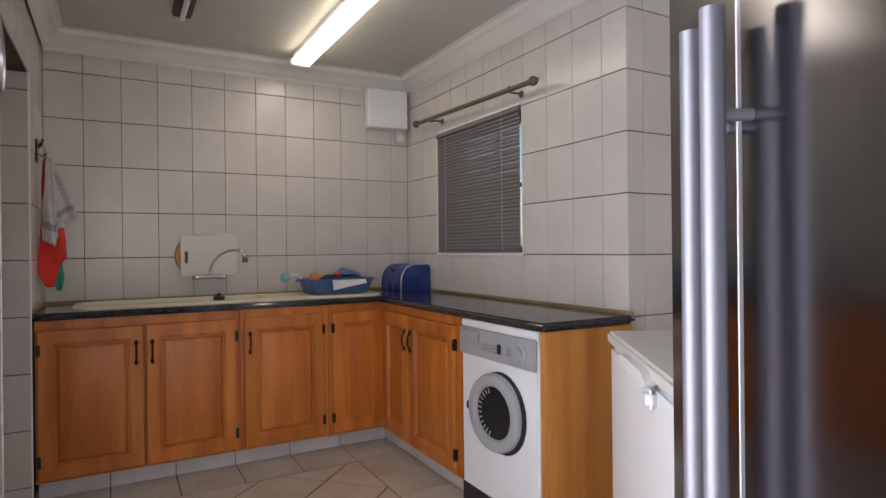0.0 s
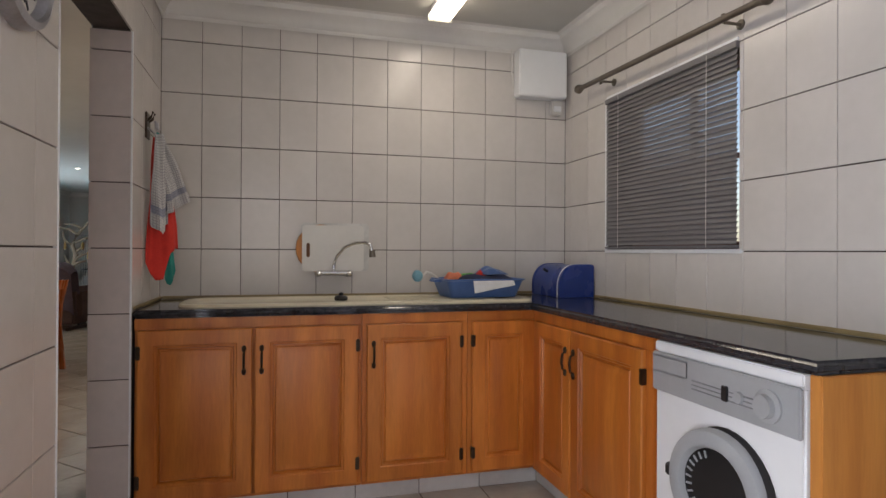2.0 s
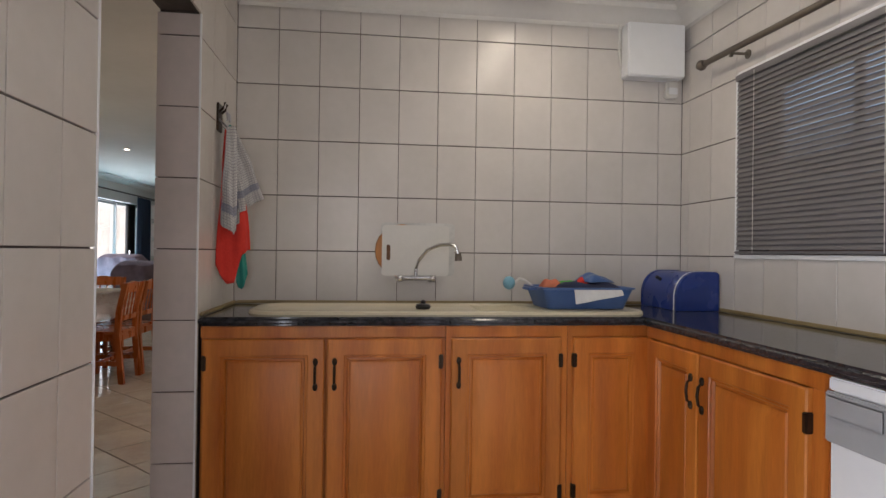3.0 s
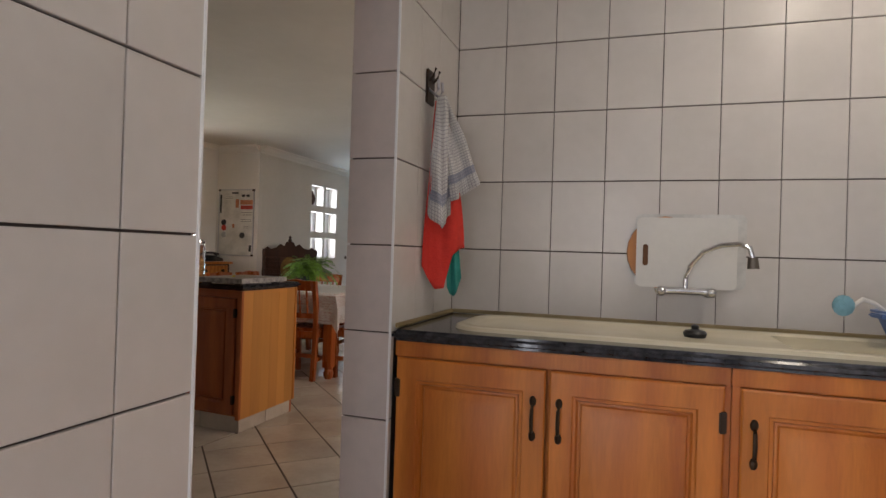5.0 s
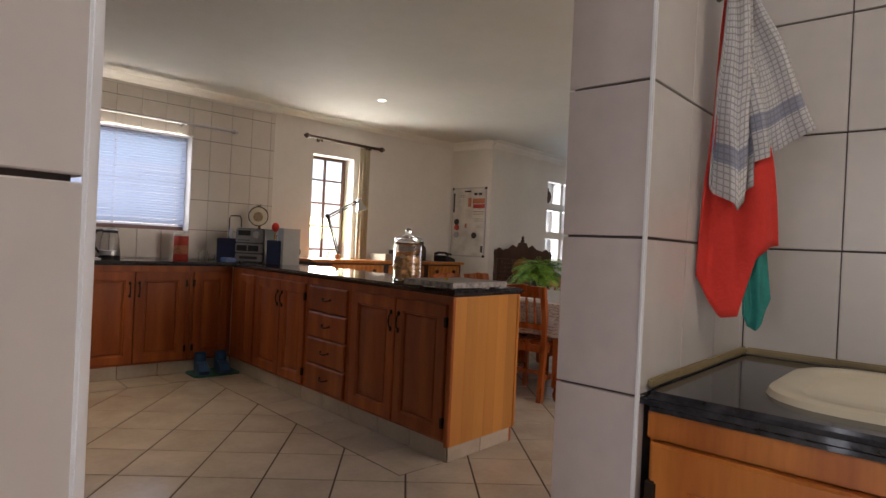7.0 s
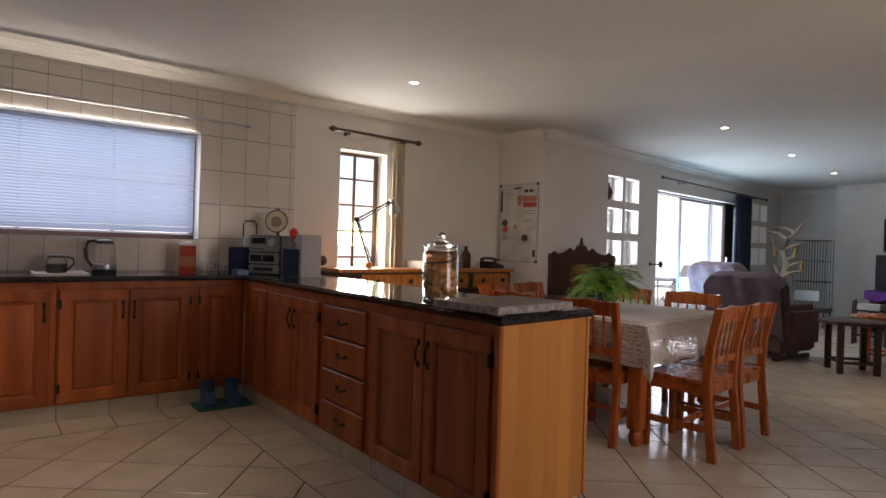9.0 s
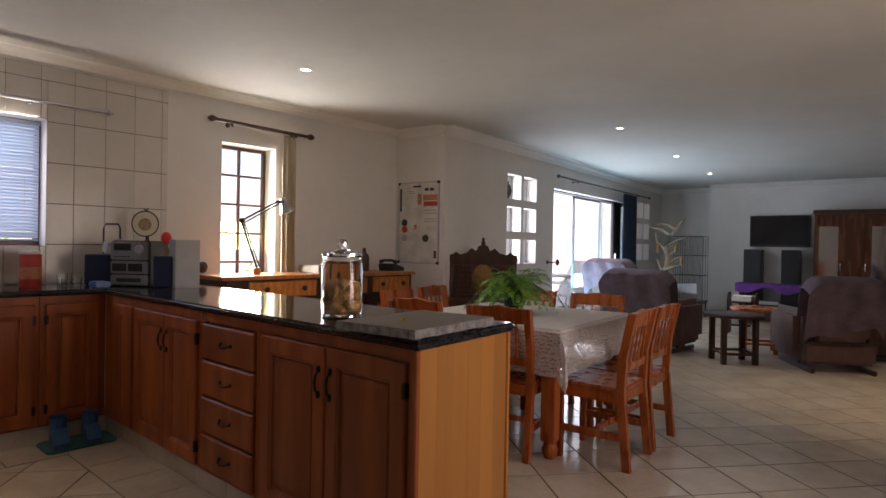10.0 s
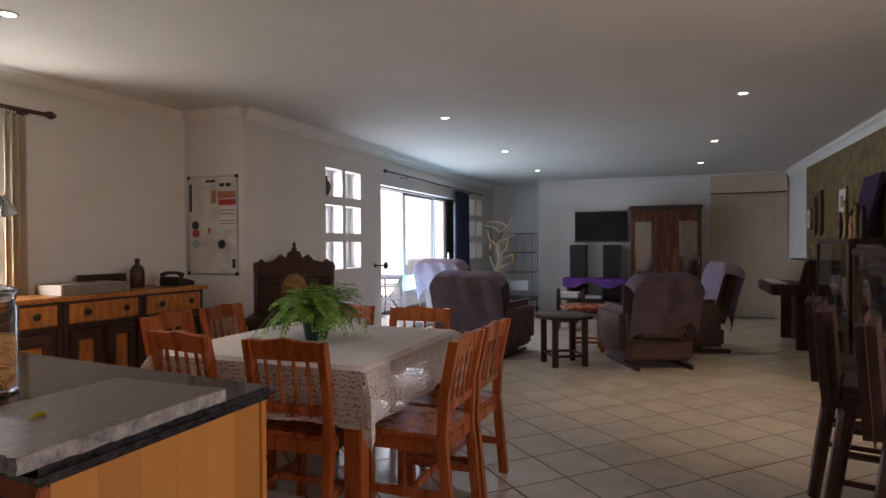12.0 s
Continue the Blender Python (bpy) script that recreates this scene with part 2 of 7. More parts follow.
STEEL_BROWN = material("brown_window_steel", (0.13, 0.055, 0.04), 0.5, amount=0.2)
CURTAIN = material("beige_curtain", (0.50, 0.43, 0.31), 0.9, amount=0.25, scale=8, stretch=(6, 6, 0.6), bump=0.2)
CURTAIN_BLUE = material("dark_blue_curtain", (0.020, 0.032, 0.060), 0.9, amount=0.4, scale=8, stretch=(6, 6, 0.6), bump=0.2)
LEATHER = material("dark_brown_velour", (0.135, 0.080, 0.068), 0.8, dark=(0.080, 0.046, 0.042), scale=8, bump=0.3, bump_scale=80)
LEATHER_DARK = material("near_black_brown_leather", (0.050, 0.021, 0.014), 0.5, dark=(0.026, 0.011, 0.008), scale=8, bump=0.2, bump_scale=60)
THROW = material("mauve_grey_throw", (0.150, 0.112, 0.140), 0.95, dark=(0.085, 0.062, 0.080), scale=6, bump=0.4, bump_scale=120)
THROW_PALE = material("lilac_grey_throw", (0.170, 0.138, 0.190), 0.95, amount=0.35, scale=6, bump=0.4, bump_scale=120)
PURPLE = material("purple_cloth", (0.14, 0.035, 0.25), 0.85, amount=0.4, scale=8, bump=0.2)
LACE = material("white_lace", (0.72, 0.70, 0.68), 0.85, amount=0.12, scale=30, bump=0.35, bump_scale=160)
LEAF = material("fern_leaf", (0.20, 0.42, 0.06), 0.5, dark=(0.07, 0.19, 0.025), scale=12, island=0.35)
SOIL = material("dark_soil", (0.03, 0.02, 0.012), 0.95, scale=30, bump=0.5)
POT = material("dark_green_pot", (0.02, 0.05, 0.045), 0.35, amount=0.3)
FLOOR_TILE_FAR = material("cream_floor_tile_joined", (0.58, 0.52, 0.44), 0.15, dark=(0.47, 0.41, 0.34), scale=4, bump=0.006, bump_scale=8, island=0.05)
WALLPAPER = material("brown_gold_wallpaper", (0.24, 0.155, 0.055), 0.55, dark=(0.055, 0.035, 0.018), scale=9, bump=0.1)
DOOR_PAINT = material("cream_door_paint", (0.62, 0.52, 0.40), 0.45, dark=(0.57, 0.475, 0.365), scale=3)
BISCUIT = material("rusk_biscuit", (0.50, 0.30, 0.12), 0.9, dark=(0.30, 0.15, 0.05), scale=15, bump=0.6, island=0.3)
GLASS, FROST = glassy("clear_glass"), glassy("frosted_glass", (0.92, 0.95, 0.97), 0.45)
MIRROR = material("mirror", (0.80, 0.80, 0.80), 0.03, 1.0, amount=0.02)
TUBE_GLOW = glow("lit_tube", (1.0, 0.97, 0.82), 3.0)
LAMP_GLOW = glow("lit_lamp", (1.0, 0.90, 0.72), 14.0)
YELLOW = material("yellow_paper", (0.75, 0.62, 0.03), 0.7)
RED = material("red_print", (0.55, 0.05, 0.03), 0.5, amount=0.4, scale=15)
PAPER = material("printed_paper", (0.66, 0.64, 0.60), 0.7, amount=0.1)
INK = material("black_ink", (0.03, 0.03, 0.035), 0.6)
ORANGE_PRINT = material("orange_print", (0.55, 0.20, 0.10), 0.6, amount=0.4, scale=40)
BOOT_BLUE = material("blue_rubber", (0.03, 0.10, 0.24), 0.6, amount=0.3, scale=20, bump=0.2)
COFFEE = material("coffee", (0.02, 0.008, 0.004), 0.1)
RUBBER_BLUE = material("teal_rubber", (0.03, 0.13, 0.12), 0.7, amount=0.35, scale=20, bump=0.3)
PAVING = material("patio_paving", (0.62, 0.59, 0.54), 0.8, scale=3, bump=0.2)
BACKDROP_WALL = material("pale_backdrop_wall", (0.82, 0.80, 0.77), 0.85, scale=2, bump=0.2)
GRASS = material("lawn", (0.09, 0.15, 0.04), 0.9, scale=10, bump=0.5)
GOLD = material("old_gold_carving", (0.30, 0.17, 0.05), 0.45, 0.4, amount=0.5, scale=25, bump=0.4)
WICKER = material("silvery_wicker", (0.32, 0.31, 0.33), 0.6, amount=0.4, scale=40, bump=0.5)
BRANCH = material("bare_branch", (0.26, 0.19, 0.13), 0.8, amount=0.4, scale=10, bump=0.5)


# ---- building helpers ----
def box(bm, x0, x1, y0, y1, z0, z1, bevel=0.0):
    m = Matrix.Translation(((x0 + x1) / 2, (y0 + y1) / 2, (z0 + z1) / 2)) @ Matrix.Diagonal((abs(x1 - x0), abs(y1 - y0), abs(z1 - z0), 1))
    vs = bmesh.ops.create_cube(bm, size=1.0, matrix=m)["verts"]
    if bevel:
        es = list({e for v in vs for e in v.link_edges})
        bmesh.ops.bevel(bm, geom=es, offset=bevel, segments=2, affect="EDGES", clamp_overlap=True)
    return bm


def rod(bm, a, b, r0, r1=None, seg=10):
    a, b = Vector(a), Vector(b)
    m = Matrix.Translation((a + b) / 2) @ (b - a).to_track_quat("Z", "Y").to_matrix().to_4x4()
    bmesh.ops.create_cone(bm, cap_ends=True, segments=seg, radius1=r0, radius2=r0 if r1 is None else r1, depth=(b - a).length, matrix=m)
    return bm


def ball(bm, c, r, seg=10, sz=1.0):
    bmesh.ops.create_uvsphere(bm, u_segments=seg, v_segments=max(5, seg // 2 + 2), radius=r, matrix=Matrix.Translation(c) @ Matrix.Diagonal((1, 1, sz, 1)))
    return bm


def lathe(bm, profile, seg=20, at=(0, 0, 0), hollow=False):
    rings = []
    for r, z in profile:
        rings.append([bm.verts.new((at[0] + r * math.cos(2 * math.pi * i / seg), at[1] + r * math.sin(2 * math.pi * i / seg), at[2] + z)) for i in range(seg)])
    for a, b in zip(rings, rings[1:]):
        for i in range(seg):
            bm.faces.new((a[i], a[(i + 1) % seg], b[(i + 1) % seg], b[i]))
    if not hollow:
        bm.faces.new(rings[0][::-1])
        bm.faces.new(rings[-1])
    return bm


def pipe(bm, pts, r, seg=8):
    """A round bar that bends through pts."""
    pts = [Vector(p) for p in pts]
    rings = []
    for i, p in enumerate(pts):
        d = (pts[min(i + 1, len(pts) - 1)] - pts[max(i - 1, 0)]).normalized()
        u = d.cross(Vector((0, 0, 1)) if abs(d.z) < 0.9 else Vector((1, 0, 0))).normalized()
        w = d.cross(u)
        rr = r[i] if isinstance(r, (list, tuple)) else r
        rings.append([bm.verts.new(p + rr * (math.cos(2 * math.pi * k / seg) * u + math.sin(2 * math.pi * k / seg) * w)) for k in range(seg)])
    for a, b in zip(rings, rings[1:]):
        for k in range(seg):
            bm.faces.new((a[k], a[(k + 1) % seg], b[(k + 1) % seg], b[k]))
    bm.faces.new(rings[0][::-1])
    bm.faces.new(rings[-1])
    return bm


def prism(bm, outline, y0, y1):
    """An outline in x and z, drawn out from y0 to y1."""
    a = [bm.verts.new((x, y0, z)) for x, z in outline]
    b = [bm.verts.new((x, y1, z)) for x, z in outline]
    bm.faces.new(a)
    bm.faces.new(b[::-1])
    for i in range(len(a)):
        j = (i + 1) % len(a)
        bm.faces.new((a[j], a[i], b[i], b[j]))
    return bm


def sheet(bm, fn, nu, nv, thick=0.0):
    """A cloth: fn(u, v) gives a place for u and v from 0 to 1."""
    g = [[bm.verts.new(fn(i / nu, j / nv)) for j in range(nv + 1)] for i in range(nu + 1)]
    fs = [bm.faces.new((g[i][j], g[i + 1][j], g[i + 1][j + 1], g[i][j + 1])) for i in range(nu) for j in range(nv)]
    if thick:
        bmesh.ops.recalc_face_normals(bm, faces=fs)
        bmesh.ops.solidify(bm, geom=fs, thickness=thick)
    return bm


def nested(bm, w, h, rings):
    """A moulded panel in x and z that faces -y: rings of (inset, y), from the rim to the middle."""
    rows = []
    for inset, y in rings:
        rows.append([bm.verts.new(p) for p in ((inset, y, inset), (w - inset, y, inset), (w - inset, y, h - inset), (inset, y, h - inset))])
    for a, b in zip(rows, rows[1:]):
        for i in range(4):
            j = (i + 1) % 4
            bm.faces.new((a[i], a[j], b[j], b[i]))
    return rows


def shift(bm, m):
    bmesh.ops.transform(bm, matrix=m, verts=bm.verts)
    return bm


def mesh_of(name, bm, mat, smooth=True):
    bmesh.ops.recalc_face_normals(bm, faces=bm.faces)
    me = bpy.data.meshes.new(name)
    bm.to_mesh(me)
    bm.free()
    me.materials.append(mat)
    if smooth:
        for p in me.polygons:
            p.use_smooth = True
        me.set_sharp_from_angle(angle=radians(35))
    return me


def part(name, bm, mat, parent=None, label="", at=None):
    ob = new(name, mesh_of(name, bm, mat))
    ob.parent = parent
    if parent is None:
        ob.matrix_basis = SITE @ (at or HERE)
    elif at is not None:
        ob.matrix_basis = at
    return tagged(ob, label)


def thing(name, label, category, at=(0, 0, 0), rz=0, group="", kind=""):
    ob = new(name)
    ob.empty_display_size = 0.1
    ob.matrix_basis = SITE @ pose(*at, 0, 0, rz)
    return tagged(ob, label, category, group, kind)


def solo(name, bm, mat, label, category, group="", kind="", at=None):
    ob = part(name, bm, mat, None, label, at)
    return tagged(ob, label, category, group, kind)


def B():
    return bmesh.new()


def bx(*a):
    return box(bmesh.new(), *a)


# ---- structure ----
CEIL = 2.43
ROW, COL, ROW0 = 0.2627, 0.191, 1.158
X0, X1, YS, PIER = -0.25, 1.98, 3.36, 1.232      # scullery: west, east and north walls, pier corner
D0, D1, DH = 1.935, 2.757, 2.03                   # the opening
KW, JOG, LW, FAR, RW = -4.78, 7.50, -4.17, 14.52, 1.05  # kitchen wall, jog, lounge wall, far wall, right wall


def structure(name, boxes, mat, label, category="wall"):
    bm = B()
    for b in boxes:
        box(bm, *b)
    return solo(name, bm, mat, label, category, kind="structure")


def holed(axis, c0, c1, a0, a1, holes):
    """Boxes of a wall between c0 and c1 that runs from a0 to a1, with holes (from, to, sill, head)."""
    out, at = [], a0
    for h0, h1, s, t in sorted(holes):
        out += [(at, h0, 0, CEIL)]
        if s > 0:
            out.append((h0, h1, 0, s))
        out.append((h0, h1, t, CEIL))
        at = h1
    out.append((at, a1, 0, CEIL))
    return [(c0, c1, u, v, z0, z1) if axis == "x" else (u, v, c0, c1, z0, z1) for u, v, z0, z1 in out if v - u > 1e-4]


floor_slab = structure("floor", [(-5.8, 3.0, -2.0, 15.4, -0.12, -0.003)], FLOOR_GROUT, "brown grout bed under cream floor tiles", "floor")
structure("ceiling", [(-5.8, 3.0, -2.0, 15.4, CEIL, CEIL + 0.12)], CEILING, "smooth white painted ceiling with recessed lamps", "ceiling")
wall_sink = structure("wall_sink", [(X0 - 0.155, 2.2, YS + 0.008, YS + 0.16, 0, CEIL)], GROUT, "tiled wall behind the scullery sink")
wall_window = structure("wall_window", holed("x", X1 + 0.008, X1 + 0.22, PIER + 0.008, YS + 0.008, [(1.972, 2.885, 1.168, 1.945)]), GROUT, "tiled wall with a small blinded window")
wall_pier = structure("wall_pier", [(X1 + 0.22, 2.86, PIER + 0.008, PIER + 0.2, 0, CEIL)], GROUT, "tiled return wall beside the chest freezer")
wall_alcove = structure("wall_alcove", [(2.658, 2.86, -1.8, PIER + 0.008, 0, CEIL)], GROUT, "tiled wall behind the freezer and refrigerator")
# its hole is unseen, added for the scullery lamp
structure("wall_south", holed("y", -1.95, -1.8, X0 - 0.147, 2.86, [(-0.10, 1.30, 0.9, 2.05)]), PLASTER, "plain white wall at the scullery end")
# the gap from -0.35 to 0.65 is unseen, added to let light in
wall_west = structure("wall_west", [(X0 - 0.147, X0 - 0.008, -1.95, -0.35, 0, CEIL), (X0 - 0.147, X0 - 0.008, 0.65, D0 - 0.008, 0, CEIL), (X0 - 0.147, X0 - 0.008, -0.35, 0.65, 2.05, CEIL), (X0 - 0.147, X0 - 0.008, D1 + 0.008, YS + 0.008, 0, CEIL),
                                    (X0 - 0.147, X0 - 0.008, D0 - 0.008, D1 + 0.008, DH + 0.008, CEIL)], GROUT, "tiled wall with the opening to the kitchen")
site(WINDOW_SIDE)
structure("wall_kitchen", holed("x", KW - 0.25, KW - 0.006, 0.45, 7.28, [(2.20, 3.95, 1.16, 2.01), (5.19, 5.70, 0.53, 2.04)]), PLASTER, "white plastered outer wall with two windows")
site(HERE)
structure("wall_board", [(KW - 0.25, LW, JOG, JOG + 0.14, 0, CEIL)], PLASTER, "short white return wall behind the notice board")
PIGEON = [(a, a + w, z, z + 0.30) for a, w in ((8.78, 0.345), (9.19, 0.345), (13.58, 0.345), (13.99, 0.345)) for z in (1.0, 1.395, 1.79)]


def lounge_boxes():
    out, ys = [], [JOG + 0.14, 8.78, 9.125, 9.19, 9.535, 10.05, 13.25, 13.58, 13.925, 13.99, 14.335, FAR + 0.72]
    for a, b in zip(ys, ys[1:]):
        if (a, b) == (10.05, 13.25):
            cuts = [(2.02, CEIL)]
        elif round(b - a, 3) == 0.345:
            cuts = [(0, 1.0), (1.30, 1.395), (1.695, 1.79), (2.09, CEIL)]
        else:
            cuts = [(0, CEIL)]
        out += [(LW - 0.20, LW, a, b, z0, z1) for z0, z1 in cuts]
    return out


structure("wall_lounge", lounge_boxes(), PLASTER, "white plastered wall with glazed square holes and a sliding door")
structure("wall_corner", [(LW, -2.95, FAR + 0.57, FAR + 0.72, 0, CEIL), (-3.10, -2.95, FAR + 0.15, FAR + 0.57, 0, CEIL)], PLASTER, "pale recessed wall piece in the lounge corner")
structure("wall_far", [(-3.10, -0.10, FAR, FAR + 0.15, 0, CEIL), (0.86, RW, FAR, FAR + 0.15, 0, CEIL), (-0.10, 0.86, FAR, FAR + 0.15, 2.07, CEIL)], PLASTER, "white far wall of the lounge with a doorway")
# the hole from 4.4 to 6.0 is unseen, added for the fill lamp
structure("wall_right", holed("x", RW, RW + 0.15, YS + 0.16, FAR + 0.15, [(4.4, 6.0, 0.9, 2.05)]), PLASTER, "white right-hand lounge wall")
structure("wall_kitchen_south", [(-5.75, X0 - 0.147, 0.75, 0.9, 0, CEIL)], PLASTER, "plain white wall closing the kitchen")


# cornices: a stepped cove that runs along the tops of the walls
def cornice(runs, label, high=0.105):
    bm = B()
    prof = [(0.010, 0), (0.010, 0.018), (0.022, 0.026), (0.030, 0.045), (0.052, 0.068), (0.075, 0.078), (0.085, 0.098), (0.105, 0.105), (0.0, 0.105)]
    for (ax, ay), (bx_, by), (nx, ny) in runs:
        a, b = [], []
        for d, z in prof:
            a.append(bm.verts.new((ax + nx * d, ay + ny * d, CEIL - high + z * high / 0.105)))
            b.append(bm.verts.new((bx_ + nx * d, by + ny * d, CEIL - high + z * high / 0.105)))
        for i in range(len(prof)):
            j = (i + 1) % len(prof)
            bm.faces.new((a[i], a[j], b[j], b[i]))
        bm.faces.new(a)
        bm.faces.new(b[::-1])
    solo("trim", bm, CORNICE, label, "cornice", kind="structure")


cornice([((X0, YS), (X1, YS), (0, -1)), ((X1, PIER), (X1, YS), (-1, 0)), ((X0, -1.8), (X0, YS), (1, 0)), ((X1, PIER), (2.65, PIER), (0, -1)), ((2.65, -1.8), (2.65, PIER), (-1, 0))],
        "white moulded plaster cornice round the scullery ceiling", 0.118)
cornice([((KW, JOG), (LW, JOG), (0, -1)), ((LW, JOG), (LW, FAR + 0.57), (1, 0)), ((LW, FAR + 0.57), (-3.10, FAR + 0.57), (0, -1)), ((-3.10, FAR), (RW, FAR), (0, -1)),
         ((RW, YS + 0.16), (RW, FAR), (-1, 0)), ((X0 - 0.155, 0.9), (X0 - 0.155, YS + 0.16), (-1, 0)), ((X0 - 0.155, YS + 0.16), (RW, YS + 0.16), (0, 1))],
        "white moulded plaster cornice round the living room")
site(WINDOW_SIDE)
cornice([((KW, 0.45), (KW, 7.26), (1, 0))], "slim white plaster cornice along the kitchen wall", 0.06)
site(HERE)


# ---- fitted cabinets ----
def panel_door(parent, x, z, w, h, mat, y=0.0, handle=None, hinge=None, inner=None):
    """A framed door with a raised middle panel, whose front lies at local y - 0.02."""
    s = min(0.062, w * 0.2)
    bm = B()
    r = nested(bm, w, h, [(0, y), (0, y - 0.016), (0.005, y - 0.020), (s, y - 0.020), (s + 0.004, y - 0.015), (s + 0.011, y - 0.015), (s + 0.016, y - 0.006)])
    shift(bm, Matrix.Translation((x, 0, z)))
    d = part("door", bm, mat, parent)
    bm = B()
    r = nested(bm, w, h, [(s + 0.0145, y - 0.003), (s + 0.022, y - 0.005), (s + 0.026, y - 0.011), (s + 0.033, y - 0.011), (s + 0.056, y - 0.019)])
    bm.faces.new(r[-1])
    part("panel", shift(bm, Matrix.Translation((x, 0, z))), inner or mat, d)
    if handle is not None:
        hx, hz = x + handle, z + h - 0.135
        bm = pipe(B(), [(hx, y - 0.020, hz - 0.045), (hx, y - 0.036, hz - 0.030), (hx, y - 0.040, hz), (hx, y - 0.036, hz + 0.030), (hx, y - 0.020, hz + 0.045)], [0.004, 0.005, 0.0055, 0.005, 0.004])
        for k in (-0.048, 0.048):
            ball(bm, (hx, y - 0.022, hz + k), 0.010, 8, 1.5)
        part("handle", bm, BRONZE, d, "dark bronze bow handle")
    if hinge is not None:
        for hz in (z + 0.09, z + h - 0.09):
            part("hinge", box(B(), x + hinge - 0.009, x + hinge + 0.009, y - 0.024, y - 0.001, hz - 0.028, hz + 0.028, 0.003), BRONZE, d, "dark hinge")
    return d


def base_cabinet(label, at, rz, w, depth, mat, doors=(), drawers=0, group="", top=0.87, splay=0.0):
    """A floor unit: local x along its front, which faces -y at y = 0. doors: (x, width, handle x, hinge x). splay: how far the back falls short."""
    c = thing("base_cabinet", label, "cabinet", at, rz, group)
    bm = prism(B(), [(0, 0.012), (w, 0.012), (w - splay, depth), (0, depth)], 0.105, top)
    part("body", shift(bm, Matrix(((1, 0, 0, 0), (0, 0, 1, 0), (0, 1, 0, 0), (0, 0, 0, 1)))), mat, c)
    bm = B()
    box(bm, 0, w, -0.004, 0.012, 0.825, top, 0.002)
    box(bm, 0, w, -0.004, 0.012, 0.105, 0.118, 0.002)
    xs = [0] + [e for d in doors for e in (d[0], d[0] + d[1])] + [w]
    for a, b in zip(xs[::2], xs[1::2]):
        if b - a > 0.012:
            box(bm, a, b, -0.004, 0.012, 0.118, 0.825, 0.002)
    part("face_frame", bm, mat, c)
    for x, dw, hx, gx in doors:
        if drawers:
            hgt = 0.705 / drawers
            for k in range(drawers):
                z = 0.118 + k * hgt + 0.004
                bm = B()
                r = nested(bm, dw, hgt - 0.010, [(0, 0), (0, -0.016), (0.008, -0.022), (0.018, -0.022)])
                bm.faces.new(r[-1])
                dr = part("drawer", shift(bm, Matrix.Translation((x, 0, z))), mat, c)
                hz, mx = z + hgt / 2, x + dw / 2
                bm = pipe(B(), [(mx - 0.045, -0.024, hz), (mx - 0.028, -0.042, hz - 0.008), (mx, -0.046, hz - 0.010), (mx + 0.028, -0.042, hz - 0.008), (mx + 0.045, -0.024, hz)], 0.005)
                ball(bm, (mx - 0.045, -0.024, hz), 0.009, 8)
                ball(bm, (mx + 0.045, -0.024, hz), 0.009, 8)
                part("handle", bm, BRONZE, dr, "dark bronze bow handle")
        else:
            panel_door(c, x, 0.118, dw, 0.705, mat, 0.0, hx, gx)
    return c


YF, XF = 2.790, 1.515     # faces of the sink run and of the washing machine run
g = "scullery base cabinets"
base_cabinet("honey oak double base cabinet under the sink", (-0.243, YF, 0), 0, 0.924, 0.565, OAK, [(0.012, 0.446, 0.412, 0.004), (0.468, 0.441, 0.028, 0.437)], 0, g)
base_cabinet("honey oak single base cabinet under the sink", (0.683, YF, 0), 0, 0.494, 0.565, OAK, [(0.020, 0.447, 0.030, 0.443)], 0, g)
base_cabinet("honey oak corner base cabinet with one door", (1.179, YF, 0), 0, 0.345, 0.565, OAK, [(0.022, 0.318, None, 0.004)], 0, g)
base_cabinet("honey oak base cabinet with two uneven doors", (XF, 2.775, 0), -90, 0.945, 0.455, OAK, [(0.045, 0.352, 0.318, None), (0.405, 0.500, 0.028, 0.496)], 0, g)
solo("end_panel", bx(XF - 0.005, X1 - 0.012, 1.203, 1.236, 0.0, 0.87, 0.003), OAK_LIGHT, "plain pale oak end panel beside the washing machine", "panel")
solo("worktop_support", bx(XF + 0.02, XF + 0.03, 1.805, 1.822, 0.0, 0.87), OAK, "narrow oak filler beside the washing machine", "panel")


def bullnose(bm, pts, z0, z1):
    """A slab over the outline pts, with rounded rims."""
    a = [bm.verts.new((x, y, z0)) for x, y in pts]
    f = bm.faces.new(a)
    r = bmesh.ops.extrude_face_region(bm, geom=[f])
    bmesh.ops.translate(bm, vec=(0, 0, z1 - z0), verts=[v for v in r["geom"] if isinstance(v, bmesh.types.BMVert)])
    es = [e for e in bm.edges if abs(e.verts[0].co.z - e.verts[1].co.z) < 1e-6]
    bmesh.ops.bevel(bm, geom=es, offset=(z1 - z0) * 0.36, segments=3, affect="EDGES")
    return bm


solo("worktop", bullnose(B(), [(X0 + 0.001, YF - 0.026), (XF - 0.026, YF - 0.026), (XF - 0.026, 1.196), (X1 - 0.001, 1.196), (X1 - 0.001, YS - 0.001), (X0 + 0.001, YS - 0.001)], 0.872, 0.906),
     GRANITE, "black polished granite worktop in an L shape", "worktop")
bm = B()
box(bm, X0 + 0.001, X0 + 0.012, YF, YS - 0.001, 0.907, 0.922, 0.003)
box(bm, X0 + 0.012, X1 - 0.012, YS - 0.012, YS - 0.001, 0.907, 0.922, 0.003)
box(bm, X1 - 0.012, X1 - 0.001, 1.2, YS - 0.012, 0.907, 0.922, 0.003)
solo("trim", bm, material("gold_bead", (0.36, 0.27, 0.13), 0.5), "gold-coloured sealing bead along the worktop", "trim", kind="structure")
PF, PX = 4.135, -1.825    # peninsula: front face and free end
